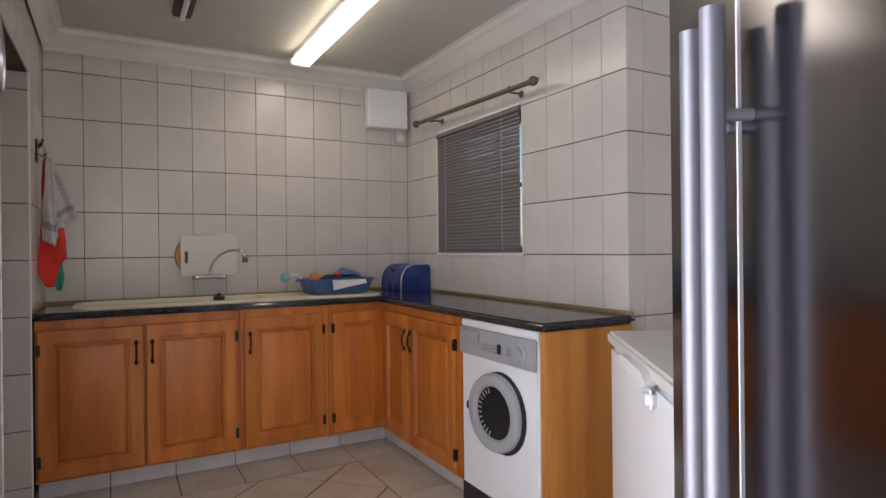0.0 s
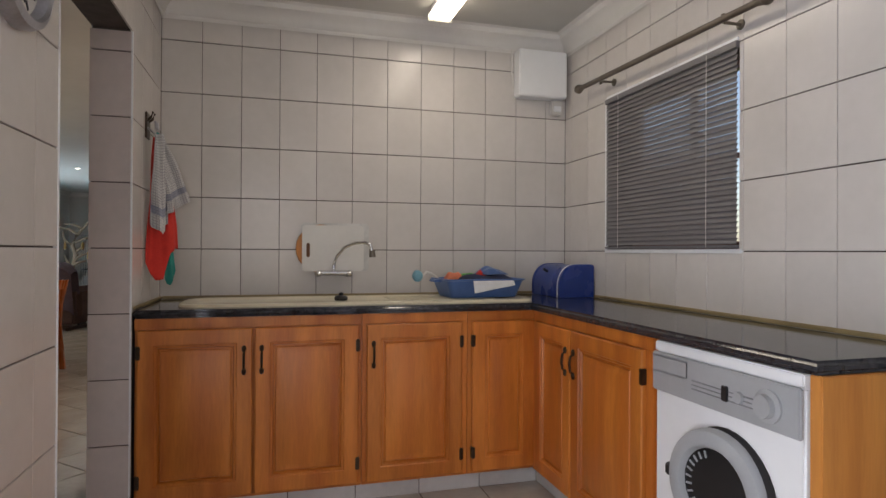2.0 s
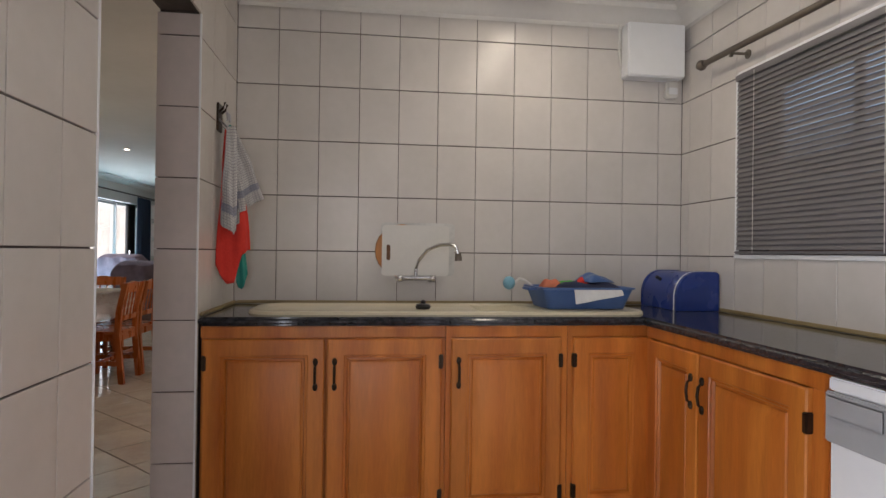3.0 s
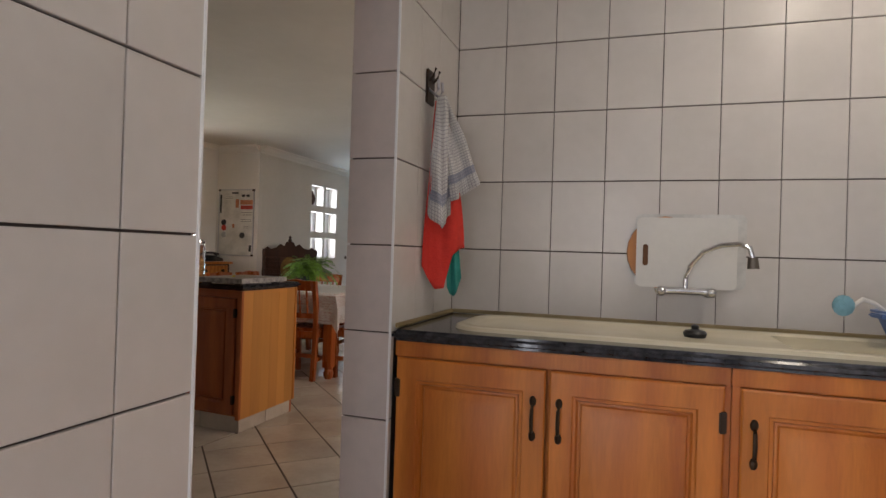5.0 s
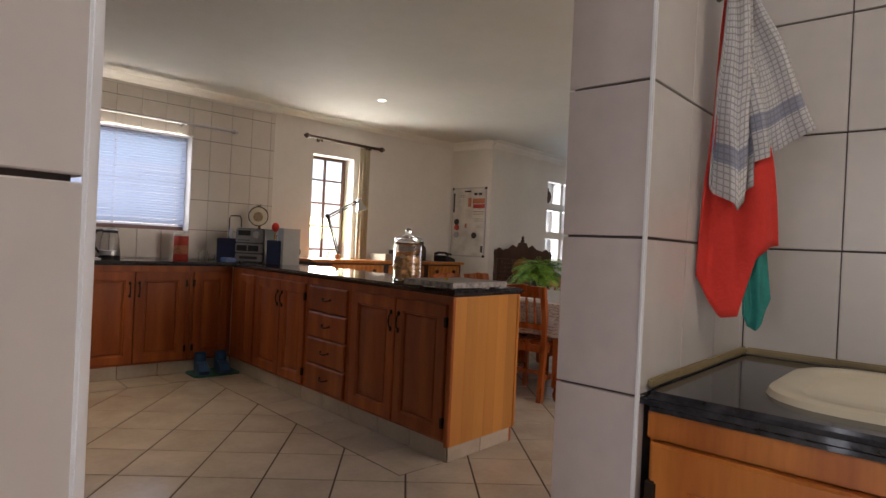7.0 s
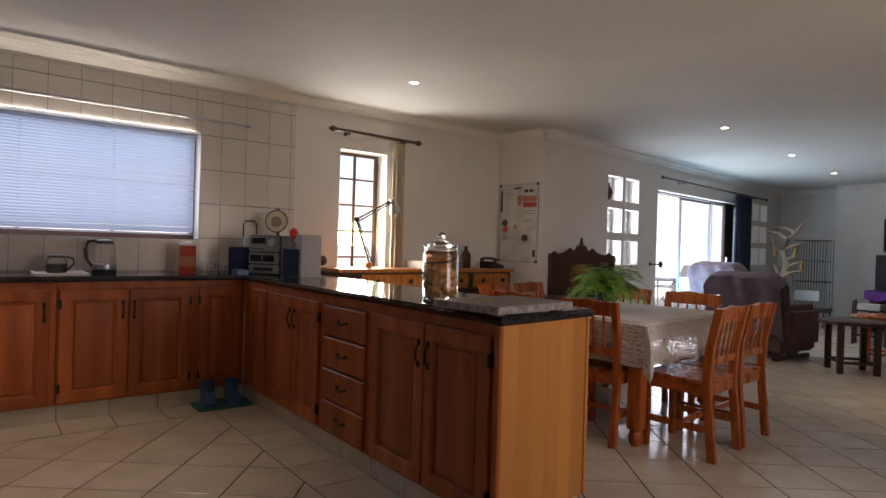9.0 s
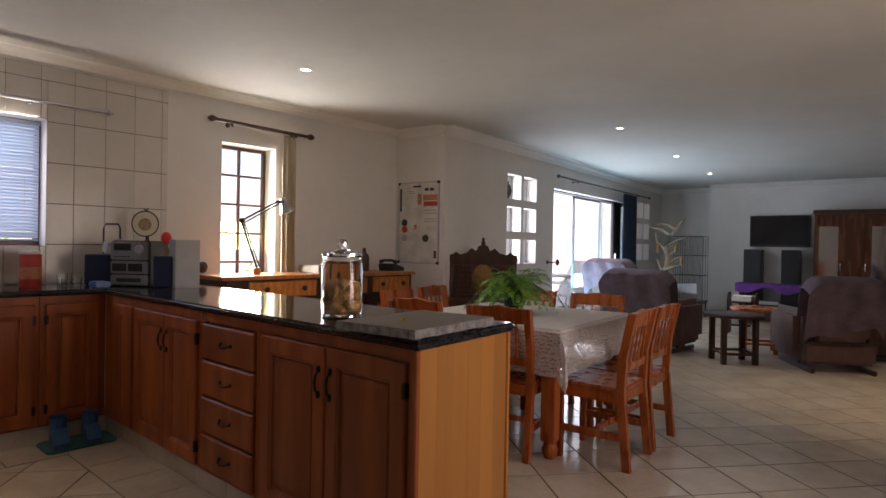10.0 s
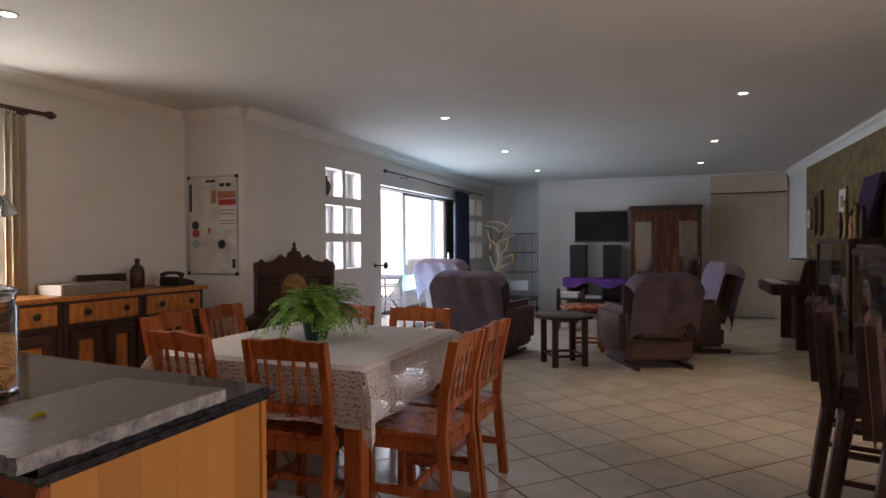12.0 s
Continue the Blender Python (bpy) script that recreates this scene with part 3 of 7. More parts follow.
KF = -4.215               # face of the run under the kitchen window
g = "kitchen base cabinets"
site(PENINSULA)
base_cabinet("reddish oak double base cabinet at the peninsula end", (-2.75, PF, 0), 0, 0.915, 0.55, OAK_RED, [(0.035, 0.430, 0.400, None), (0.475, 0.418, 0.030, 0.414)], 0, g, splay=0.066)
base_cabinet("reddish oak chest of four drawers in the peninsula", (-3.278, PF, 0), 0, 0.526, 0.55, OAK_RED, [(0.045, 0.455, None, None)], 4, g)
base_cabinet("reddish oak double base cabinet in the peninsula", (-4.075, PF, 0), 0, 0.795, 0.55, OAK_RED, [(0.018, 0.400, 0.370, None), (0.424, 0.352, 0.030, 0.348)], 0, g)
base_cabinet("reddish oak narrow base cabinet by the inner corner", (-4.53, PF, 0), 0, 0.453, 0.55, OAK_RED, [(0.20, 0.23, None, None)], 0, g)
site(HERE)
ep = thing("end_panel", "glued golden oak end panel of the peninsula", "panel", (PX, PF, 0))
BOARD = material("pale_oak_board", (0.60, 0.27, 0.066), 0.38, dark=(0.53, 0.23, 0.054), scale=2.5, stretch=(5, 5, 0.5), wave=(0.35, 6, 0.18), obrand=0.20)
for k in range(6):
    part("board", box(B(), 0.0, 0.014, 0.004 + k * 0.0925, 0.004 + (k + 1) * 0.0925 - 0.0005, 0.09, 0.868), BOARD, ep)
part("edging", bx(-0.004, 0.018, 0.562, 0.585, 0.09, 0.868, 0.003), OAK_LIGHT, ep)
part("edging", bx(-0.01, 0.017, -0.02, 0.003, 0.09, 0.868, 0.003), OAK_RED, ep)
site(PENINSULA)
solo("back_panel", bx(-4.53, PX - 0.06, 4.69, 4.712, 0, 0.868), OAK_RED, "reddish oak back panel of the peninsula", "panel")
solo("worktop", bullnose(B(), [(KW - 0.329, 0.62), (KF - 0.30, 0.62), (KF - 0.30, PF - 0.032), (PX + 0.038, PF - 0.032), (PX - 0.022, 4.735), (KW - 0.329, 4.735)], 0.872, 0.906),
     GRANITE, "black polished granite worktop over the peninsula", "worktop")
site(WINDOW_SIDE)
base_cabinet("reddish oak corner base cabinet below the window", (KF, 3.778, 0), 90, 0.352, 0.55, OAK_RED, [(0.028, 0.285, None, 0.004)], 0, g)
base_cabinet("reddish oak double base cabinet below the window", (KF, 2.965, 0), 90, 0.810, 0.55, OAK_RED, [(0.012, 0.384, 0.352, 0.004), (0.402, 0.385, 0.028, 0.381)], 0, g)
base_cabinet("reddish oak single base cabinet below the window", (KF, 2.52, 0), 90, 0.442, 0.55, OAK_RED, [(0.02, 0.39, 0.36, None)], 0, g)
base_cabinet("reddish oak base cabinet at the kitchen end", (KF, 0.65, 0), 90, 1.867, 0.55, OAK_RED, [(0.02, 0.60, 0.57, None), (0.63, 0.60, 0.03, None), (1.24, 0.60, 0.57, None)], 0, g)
site(HERE)


# the tiles' plinths
def plinth(name, a, b, normal, label, mat=None):
    a, b, n = Vector((*a, 0)), Vector((*b, 0)), Vector((*normal, 0))
    length, d = (b - a).length, (b - a).normalized()
    root = solo(name, shift(bx(0, length, 0.008, 0.03, 0, 0.104), Matrix(((d.x, -n.x, 0, a.x), (d.y, -n.y, 0, a.y), (0, 0, 1, 0), (0, 0, 0, 1)))), FLOOR_GROUT, label, "plinth", kind="structure")
    n_t = max(1, round(length / 0.3))
    w = length / n_t
    for k in range(n_t):
        part("tile", shift(box(B(), k * w + 0.002, (k + 1) * w - 0.002, 0, 0.008, 0.003, 0.102, 0.001), Matrix(((d.x, -n.x, 0, a.x), (d.y, -n.y, 0, a.y), (0, 0, 1, 0), (0, 0, 0, 1)))), mat or SKIRT_TILE, root)


SKIRT_TILE = material("plinth_tile", (0.70, 0.67, 0.64), 0.2, dark=(0.55, 0.52, 0.49), scale=3, obrand=0.05)
plinth("plinth_sink", (-0.24, 2.875), (1.575, 2.875), (0, -1), "white tile plinth under the sink cabinets")
plinth("plinth_side", (1.575, 2.875), (1.575, 1.83), (-1, 0), "white tile plinth under the side cabinets")
site(WINDOW_SIDE)
plinth("plinth_window", (-4.222, 0.65), (-4.222, 4.14), (1, 0), "cream tile plinth under the window cabinets", FLOOR_TILE)
site(PENINSULA)
plinth("plinth_peninsula", (-4.552, 4.146), (-1.838, 4.146), (0, -1), "cream tile plinth under the peninsula", FLOOR_TILE)
site(HERE)
plinth("plinth_end", (-1.830, 4.150), (-1.830, 4.70), (1, 0), "cream tile plinth under the peninsula end", FLOOR_TILE)


# ---- scullery things ----
# sink and tap
sx0, sx1, sy0, sy1 = -0.105, 1.575, 2.845, 3.275
sink = thing("kitchen_sink", "long cream acrylic sink with a drainer set in granite", "sink", (sx0, sy0, 0.906))


def rounded(w, h, r, n=6):
    pts = []
    for cx, cy, a0 in ((w - r, h - r, 0), (r, h - r, 90), (r, r, 180), (w - r, r, 270)):
        pts += [(cx + r * math.cos(radians(a0 + 90 * i / n)), cy + r * math.sin(radians(a0 + 90 * i / n))) for i in range(n + 1)]
    return pts


def stack(bm, w, h, layers):
    """Rounded outlines of (inset, z, radius), one within the next."""
    rings = []
    for inset, z, r in layers:
        rings.append([bm.verts.new((x + inset, y + inset, z)) for x, y in rounded(w - 2 * inset, h - 2 * inset, r)])
    n = len(rings[0])
    for a, b in zip(rings, rings[1:]):
        for i in range(n):
            bm.faces.new((a[i], a[(i + 1) % n], b[(i + 1) % n], b[i]))
    bm.faces.new(rings[-1])
    return bm


part("rim", stack(B(), sx1 - sx0, sy1 - sy0, [(0, 0, 0.12), (0.004, 0.010, 0.118), (0.014, 0.013, 0.11), (0.040, 0.012, 0.09), (0.052, 0.007, 0.08), (0.056, 0.005, 0.08)]), CREAM, sink)
bm = B()
for k in range(9):
    box(bm, 0.95, 1.50, 0.075 + k * 0.034, 0.083 + k * 0.034, 0.004, 0.0085, 0.002)
part("drainer_ribs", bm, CREAM, sink)
plug = lathe(B(), [(0.030, 0.0), (0.034, 0.012), (0.028, 0.020), (0.010, 0.024), (0.012, 0.034), (0.004, 0.038)], 16, (0.72, 0.20, 0.006))
solo("sink_plug", shift(plug, Matrix.Translation((sx0, sy0, 0.906))), BLACK, "black rubber sink plug lying on the sink", "plug")
tap = thing("wall_tap", "chrome wall mixer tap with a swan neck", "tap", (0.603, YS, 1.035))
part("body", rod(B(), (-0.085, -0.055, 0), (0.085, -0.055, 0), 0.013, seg=14), CHROME, tap)
for sgn in (-1, 1):
    part("wall_flange", lathe(B(), [(0.024, 0), (0.022, 0.006), (0.010, 0.012), (0.010, 0.055)], 14), CHROME, tap, at=pose(sgn * 0.075, 0.0, 0, 90, 0, 0))
    kn = ball(rod(B(), (sgn * 0.075, -0.055, 0), (sgn * 0.078, -0.098, 0), 0.013, 0.017, 10), (sgn * 0.078, -0.100, 0), 0.017, 10)
    part("knob", kn, CHROME, tap)
part("spout", pipe(B(), [(0, -0.055, 0.0), (0, -0.055, 0.045), (0.012, -0.07, 0.085), (0.05, -0.10, 0.135), (0.10, -0.13, 0.158), (0.15, -0.155, 0.162), (0.178, -0.165, 0.150), (0.186, -0.168, 0.115)], 0.0085, 12), CHROME, tap)
part("nozzle", rod(B(), (0.186, -0.168, 0.12), (0.188, -0.169, 0.085), 0.015, 0.018, 12), BRASS_DULL, tap, "dull metal spray nozzle")
for k, (w, h, z, tilt, mat, lab) in enumerate(((0.215, 0.27, 0.922, 4, OAK_LIGHT, "round-ended wooden chopping board behind a white one"), (0.325, 0.245, 1.040, 3, WHITE_PLASTIC, "white plastic chopping board with a handle hole"))):
    bm = B()
    if k == 0:
        lathe(bm, [(0.125, 0), (0.128, 0.006), (0.125, 0.012)], 24)
        shift(bm, pose(0.535, YS - 0.004, 1.165, 90))
        solo("chopping_board", bm, mat, lab, "chopping board", "chopping boards")
    else:
        cb = thing("chopping_board", lab, "chopping board", (0.440, YS - 0.016, 1.043), 0, "chopping boards")
        part("slab", prism(B(), [(x, z2) for x, z2 in rounded(w, h, 0.02)], -0.012, 0.0), mat, cb)
        part("grip", prism(B(), [(0.022 + x, 0.075 + z2) for x, z2 in rounded(0.018, 0.075, 0.008)], -0.014, -0.0121), material("grip_hole", (0.16, 0.07, 0.03), 0.8), cb, "brown grip slot")
        solo("chopping_board", shift(prism(B(), rounded(0.36, 0.256, 0.02), -0.0035, 0.0), Matrix.Translation((0.435, YS - 0.0045, 1.045))), material("clear_plastic_board", (0.66, 0.65, 0.62), 0.3), "thin translucent chopping board against the tiles", "chopping board", "chopping boards")

# the washing basin with cloths
bas = thing("plastic_basin", "blue plastic dish basin heaped with dark cloths", "basin", (1.13, 2.93, 0.919), 4)
bm = B()
lay = [(0.03, 0.0, 0.03), (0.0, 0.085, 0.04), (-0.012, 0.088, 0.05), (-0.012, 0.094, 0.05), (0.006, 0.094, 0.04), (0.034, 0.008, 0.03)]
part("tub", stack(bm, 0.42, 0.28, lay), BLUE_PALE, bas)
part("grip", bx(-0.045, 0.0, 0.10, 0.18, 0.078, 0.09, 0.004), BLUE_PALE, bas)
part("grip", bx(0.42, 0.465, 0.10, 0.18, 0.078, 0.09, 0.004), BLUE_PALE, bas)
random.seed(5)


def cloth_heap(w, d, h, seed):
    rnd = random.Random(seed)
    ph = [rnd.uniform(0, 6) for _ in range(4)]
    return sheet(B(), lambda u, v: (w * u, d * v, h * (math.sin(math.pi * u) * math.sin(math.pi * v)) ** 0.5 * (0.75 + 0.2 * math.sin(7 * u + ph[0]) + 0.15 * math.sin(9 * v + 5 * u + ph[1])) + 0.004), 22, 16, 0.004)


solo("cloth", shift(cloth_heap(0.30, 0.25, 0.055, 1), pose(1.22, 2.94, 0.995, 0, 0, 5)), NAVY, "crumpled navy cloth heaped in the basin", "cloth", "cloths in the basin")
solo("cloth", shift(cloth_heap(0.14, 0.12, 0.045, 2), pose(1.37, 3.03, 1.03, 0, 0, 20)), BLUE_PALE, "folded blue cloth in the basin", "cloth", "cloths in the basin")
solo("cloth", shift(cloth_heap(0.09, 0.08, 0.05, 3), pose(1.16, 3.06, 1.005)), material("orange_sponge", (0.75, 0.22, 0.12), 0.8, bump=0.5), "orange scouring sponge in the basin", "sponge")
solo("cloth", shift(cloth_heap(0.08, 0.06, 0.035, 4), pose(1.24, 3.07, 1.008)), material("green_sponge", (0.10, 0.45, 0.08), 0.8, bump=0.5), "green scouring pad in the basin", "sponge")
solo("cloth", shift(cloth_heap(0.07, 0.06, 0.04, 6), pose(1.32, 3.07, 1.012)), RED_CLOTH, "small red cloth in the basin", "cloth", "cloths in the basin")
solo("cloth", shift(sheet(B(), lambda u, v: (0.22 * u, -0.012 - 0.018 * v - 0.004 * math.sin(9 * u), 0.012 - 0.055 * v * (1.1 - 0.7 * u)), 14, 6, 0.003), pose(1.25, 2.925, 0.995, 0, 0, 4)), WHITE_CLOTH, "white cloth hanging over the basin rim", "cloth", "cloths in the basin")
br = thing("washing_up_brush", "white washing-up brush with a pale blue head", "brush", (1.03, 3.10, 0.92))
part("shaft", pipe(B(), [(0.0, 0.0, 0.10), (0.03, 0.01, 0.125), (0.06, 0.02, 0.115), (0.15, 0.05, 0.05)], 0.007), WHITE_PLASTIC, br)
part("head", ball(B(), (-0.02, 0, 0.105), 0.028, 10, 1.1), material("pale_blue_bristle", (0.25, 0.55, 0.68), 0.8, bump=0.8, bump_scale=200), br, "pale blue bristle head")
# roll-top bread bin
bb = thing("bread_bin", "cobalt blue roll-top bread bin on the worktop", "bread bin", (1.765, 3.00, 0.9075), 0)
arc = [(0.0, 0.0), (0.0, 0.06)] + [(0.13 - 0.13 * math.cos(radians(a)), 0.06 + 0.115 * math.sin(radians(a))) for a in range(10, 91, 10)] + [(0.25, 0.175), (0.27, 0.165), (0.27, 0.0)]
arc = [(x * 0.75, z) for x, z in arc]
part("lid", shift(prism(B(), arc, 0.02, 0.33), Matrix.Rotation(radians(0), 4, "Z")), BLUE, bb)
for y0 in (0.0, 0.33):
    part("side_panel", prism(B(), [(x * 1.02 - 0.003, z * 1.02) for x, z in arc], y0, y0 + 0.02), BLUE, bb)
part("strip", shift(prism(B(), [(x * 1.035 - 0.005, z * 1.03) for x, z in arc], 0.0185, 0.026), Matrix.Identity(4)), ENAMEL, bb, "bright pale edge strip")
part("knob", rod(B(), (0.02, 0.19, 0.135), (-0.004, 0.19, 0.15), 0.008), BLACK, bb)

# meter box and sensor in the corner
mb = thing("meter_box", "white metal box fixed high in the tiled corner", "box", (1.645, YS, 2.052))
part("body", bx(0, 0.30, -0.085, 0, 0, 0.272, 0.006), ENAMEL, mb)
part("lid", bx(0.004, 0.296, -0.092, -0.086, 0.004, 0.268, 0.002), ENAMEL, mb)
ms = thing("alarm_sensor", "small white alarm sensor below the metal box", "sensor", (1.905, YS, 1.965))
part("body", bx(-0.032, 0.032, -0.045, 0, 0, 0.086, 0.008), WHITE_PLASTIC, ms)
part("lens", bx(-0.024, 0.024, -0.05, -0.044, 0.015, 0.05, 0.006), ENAMEL, ms)
solo("cable", pipe(B(), [(1.63, YS - 0.006, 2.36), (1.63, YS - 0.006, 2.20), (1.64, YS - 0.01, 2.12)], 0.006), WHITE_PLASTIC, "white cable running down beside the metal box", "cable")

# fluorescent fittings
for n, (fx, y0, y1, lit) in enumerate(((TUBE[0], 1.85, 3.10, True), (0.40, 1.45, 2.72, False))):
    fl = thing("fluorescent_light", "lit ceiling batten with a long fluorescent tube" if lit else "unlit slim batten fitting on the ceiling", "light", (fx, y0, CEIL), 0, "ceiling battens")
    part("tray", bx(-0.045, 0.045, 0, y1 - y0, -0.045, 0, 0.006), ENAMEL if lit else BRONZE, fl)
    if lit:
        part("diffuser", bx(-0.062, 0.062, 0.012, y1 - y0 - 0.012, -0.082, -0.046, 0.014), TUBE_GLOW, fl, "bright glowing diffuser")
        for yy in (0, y1 - y0 - 0.012):
            part("end_cap", bx(-0.064, 0.064, yy, yy + 0.012, -0.085, -0.044, 0.004), WHITE_PLASTIC, fl)
    else:
        part("tube", rod(B(), (0, 0.03, -0.06), (0, y1 - y0 - 0.03, -0.06), 0.013), ENAMEL, fl)

# washing machine
wm = thing("washing_machine", "white front-loading washing machine with grey panel", "washing machine", (XF - 0.012, 1.803, 0), -90)
part("cabinet", bx(0, 0.562, 0, 0.46, 0.015, 0.835, 0.006), ENAMEL, wm)
part("top", bx(0, 0.562, -0.004, 0.46, 0.836, 0.868, 0.004), ENAMEL, wm)
part("control_panel", bx(0, 0.562, -0.014, 0.0, 0.712, 0.835, 0.004), GREY_PLASTIC, wm, "grey control panel")
part("drawer", bx(0.012, 0.17, -0.018, -0.013, 0.775, 0.825, 0.003), GREY_PLASTIC, wm)
bm = B()
for k in range(3):
    box(bm, 0.19, 0.42, -0.016, -0.0135, 0.775 - k * 0.012, 0.778 - k * 0.012)
part("print_lines", bm, material("faded_print", (0.22, 0.22, 0.23), 0.6), wm)
part("switch", bx(0.312, 0.335, -0.020, -0.013, 0.748, 0.790, 0.002), BLACK, wm, "black rocker switch")
part("dial", lathe(B(), [(0.042, 0), (0.042, 0.006), (0.030, 0.010), (0.028, 0.024), (0.0, 0.026)], 24), GREY_PLASTIC, wm, at=pose(0.470, -0.014, 0.772, 90))
part("small_knob", lathe(B(), [(0.016, 0), (0.015, 0.01), (0.0, 0.011)], 16), GREY_PLASTIC, wm, at=pose(0.375, -0.014, 0.770, 90))
hatch = part("hatch", lathe(B(), [(0.165, 0), (0.165, 0.012), (0.158, 0.026), (0.135, 0.034), (0.120, 0.030), (0.112, 0.018), (0.110, 0.010)], 36), GREY_PLASTIC, wm, "round grey door ring", at=pose(0.300, -0.016, 0.500, 90, 0, 6))
part("glass_bowl", lathe(B(), [(0.112, 0.012), (0.105, 0.004), (0.085, -0.010), (0.03, -0.02)], 28), DARK_GLASS, hatch, "dark glass bowl")
for k in range(12):
    part("grille_bar", shift(box(B(), -0.0025, 0.0025, -0.010, 0.010, 0, 0.003), Matrix.Rotation(radians(20 + k * 13), 4, "Z") @ Matrix.Translation((0, 0.094, 0.0125))), GREY_PLASTIC, hatch)
part("latch", bx(-0.185, -0.15, -0.018, 0.018, 0.0, 0.02, 0.005), BLACK, hatch, "black door latch", at=pose(0, 0, 0))
part("door_gap", lathe(B(), [(0.172, 0.0), (0.172, 0.004), (0.166, 0.005)], 32), BLACK, wm, "black rubber seal", at=pose(0.318, -0.0015, 0.500, 90))
part("kick_plate", bx(0.0, 0.562, -0.001, 0.014, 0.015, 0.115), BLACK, wm, "black kick plate")
for fx in (0.04, 0.52):
    for fy in (0.05, 0.42):
        part("foot", lathe(B(), [(0.02, 0), (0.02, 0.012), (0.008, 0.015)], 10, (fx, fy, 0)), BLACK, wm)

# chest freezer and refrigerator
fz = thing("chest_freezer", "white chest freezer with a grey-white lid and handle", "freezer", (1.665, 1.022, 0), -125)
part("body", bx(0.0, 0.97, 0.0, 0.62, 0.02, 0.835, 0.012), ENAMEL, fz)
part("lid", bx(-0.004, 0.974, -0.012, 0.62, 0.842, 0.888, 0.010), WHITE_PLASTIC, fz)
part("gasket", bx(0.01, 0.96, 0.004, 0.61, 0.835, 0.842), GREY_PLASTIC, fz)
part("handle", shift(prism(B(), [(0.30, 0.0), (0.36, 0.022), (0.62, 0.022), (0.68, 0.0), (0.62, -0.02), (0.36, -0.02)], -0.035, -0.010), Matrix.Translation((0.0, 0, 0.845))), ENAMEL, fz)
part("lock", bx(0.60, 0.66, -0.03, -0.001, 0.775, 0.825, 0.012), ENAMEL, fz)
part("badge", prism(B(), [(0.22 + x, 0.79 + z) for x, z in rounded(0.055, 0.022, 0.01)], -0.004, -0.0005), GREY_PLASTIC, fz, "plain grey oval badge")
for fx in (0.08, 0.89):
    for fy in (0.08, 0.58):
        part("foot", bx(fx - 0.02, fx + 0.02, fy - 0.02, fy + 0.02, 0.0, 0.02), BLACK, fz)
fr = thing("refrigerator", "tall double-door refrigerator in polished dark steel", "refrigerator", (0.965, 0.171, 0), -125)
part("body", bx(0.005, 0.905, 0.06, 0.70, 0.03, 1.80, 0.004), GREY_PLASTIC, fr)
for k, (a, b) in enumerate(((0.0, 0.307), (0.314, 0.91))):
    d = part("door", bx(a, b, 0.0, 0.058, 0.05, 1.80, 0.006), STEEL_DARK, fr, "mirror-polished steel door")
    hx = 0.272 if k == 0 else 0.352
    bm = B()
    rod(bm, (hx, -0.046, 0.45), (hx, -0.046, 1.48), 0.0145, seg=20)
    part("handle", bm, HANDLE_STEEL, d, "long brushed steel bar handle")
    for z in (0.62, 1.35):
        part("handle_mount", rod(B(), (hx, -0.046, z), (hx, 0.0, z), 0.008, seg=12), HANDLE_STEEL, d)
part("door_seal", bx(0.3075, 0.3135, -0.002, 0.05, 0.05, 1.795), ENAMEL, fr, "pale seal between the doors")
part("kick_plate", bx(0.02, 0.89, 0.03, 0.06, 0.0, 0.048), BLACK, fr)


# blinds and windows
def venetian(label, at, rz, w, h, mat, tilt, pitch=0.021, cords=(0.12, 0.88), group=""):
    """Slats across local x, hung from the top at local z = 0, facing -y."""
    v = thing("venetian_blind", label, "blind", at, rz, group)
    part("head_rail", bx(0, w, -0.013, 0.013, -0.026, 0, 0.002), mat, v)
    n = int((h - 0.05) / pitch)
    bm = B()
    a = [(-0.0125, 0.0), (-0.006, 0.0022), (0.0, 0.003), (0.006, 0.0022), (0.0125, 0.0)]
    c, s = math.cos(radians(tilt)), math.sin(radians(tilt))
    pts = [(y * c - z * s, y * s + z * c) for y, z in a]
    f = [bm.verts.new((0.004, y, z)) for y, z in pts]
    e = [bm.verts.new((w - 0.004, y, z)) for y, z in pts]
    for i in range(4):
        bm.faces.new((f[i], f[i + 1], e[i + 1], e[i]))
    me = mesh_of("slat", bm, mat)
    for k in range(n):
        o = new("slat", me)
        o.parent = v
        o.matrix_basis = pose(0, 0, -0.038 - k * pitch, random.uniform(-0.7, 0.7), random.uniform(-0.04, 0.04), 0)
    part("bottom_rail", bx(0, w, -0.012, 0.012, -0.045 - n * pitch, -0.033 - n * pitch, 0.003), mat, v)
    for f_ in cords:
        part("cord", bx(w * f_ - 0.001, w * f_ + 0.001, -0.016, -0.0145, -0.04 - n * pitch, -0.01), WHITE_PLASTIC, v)
    return v


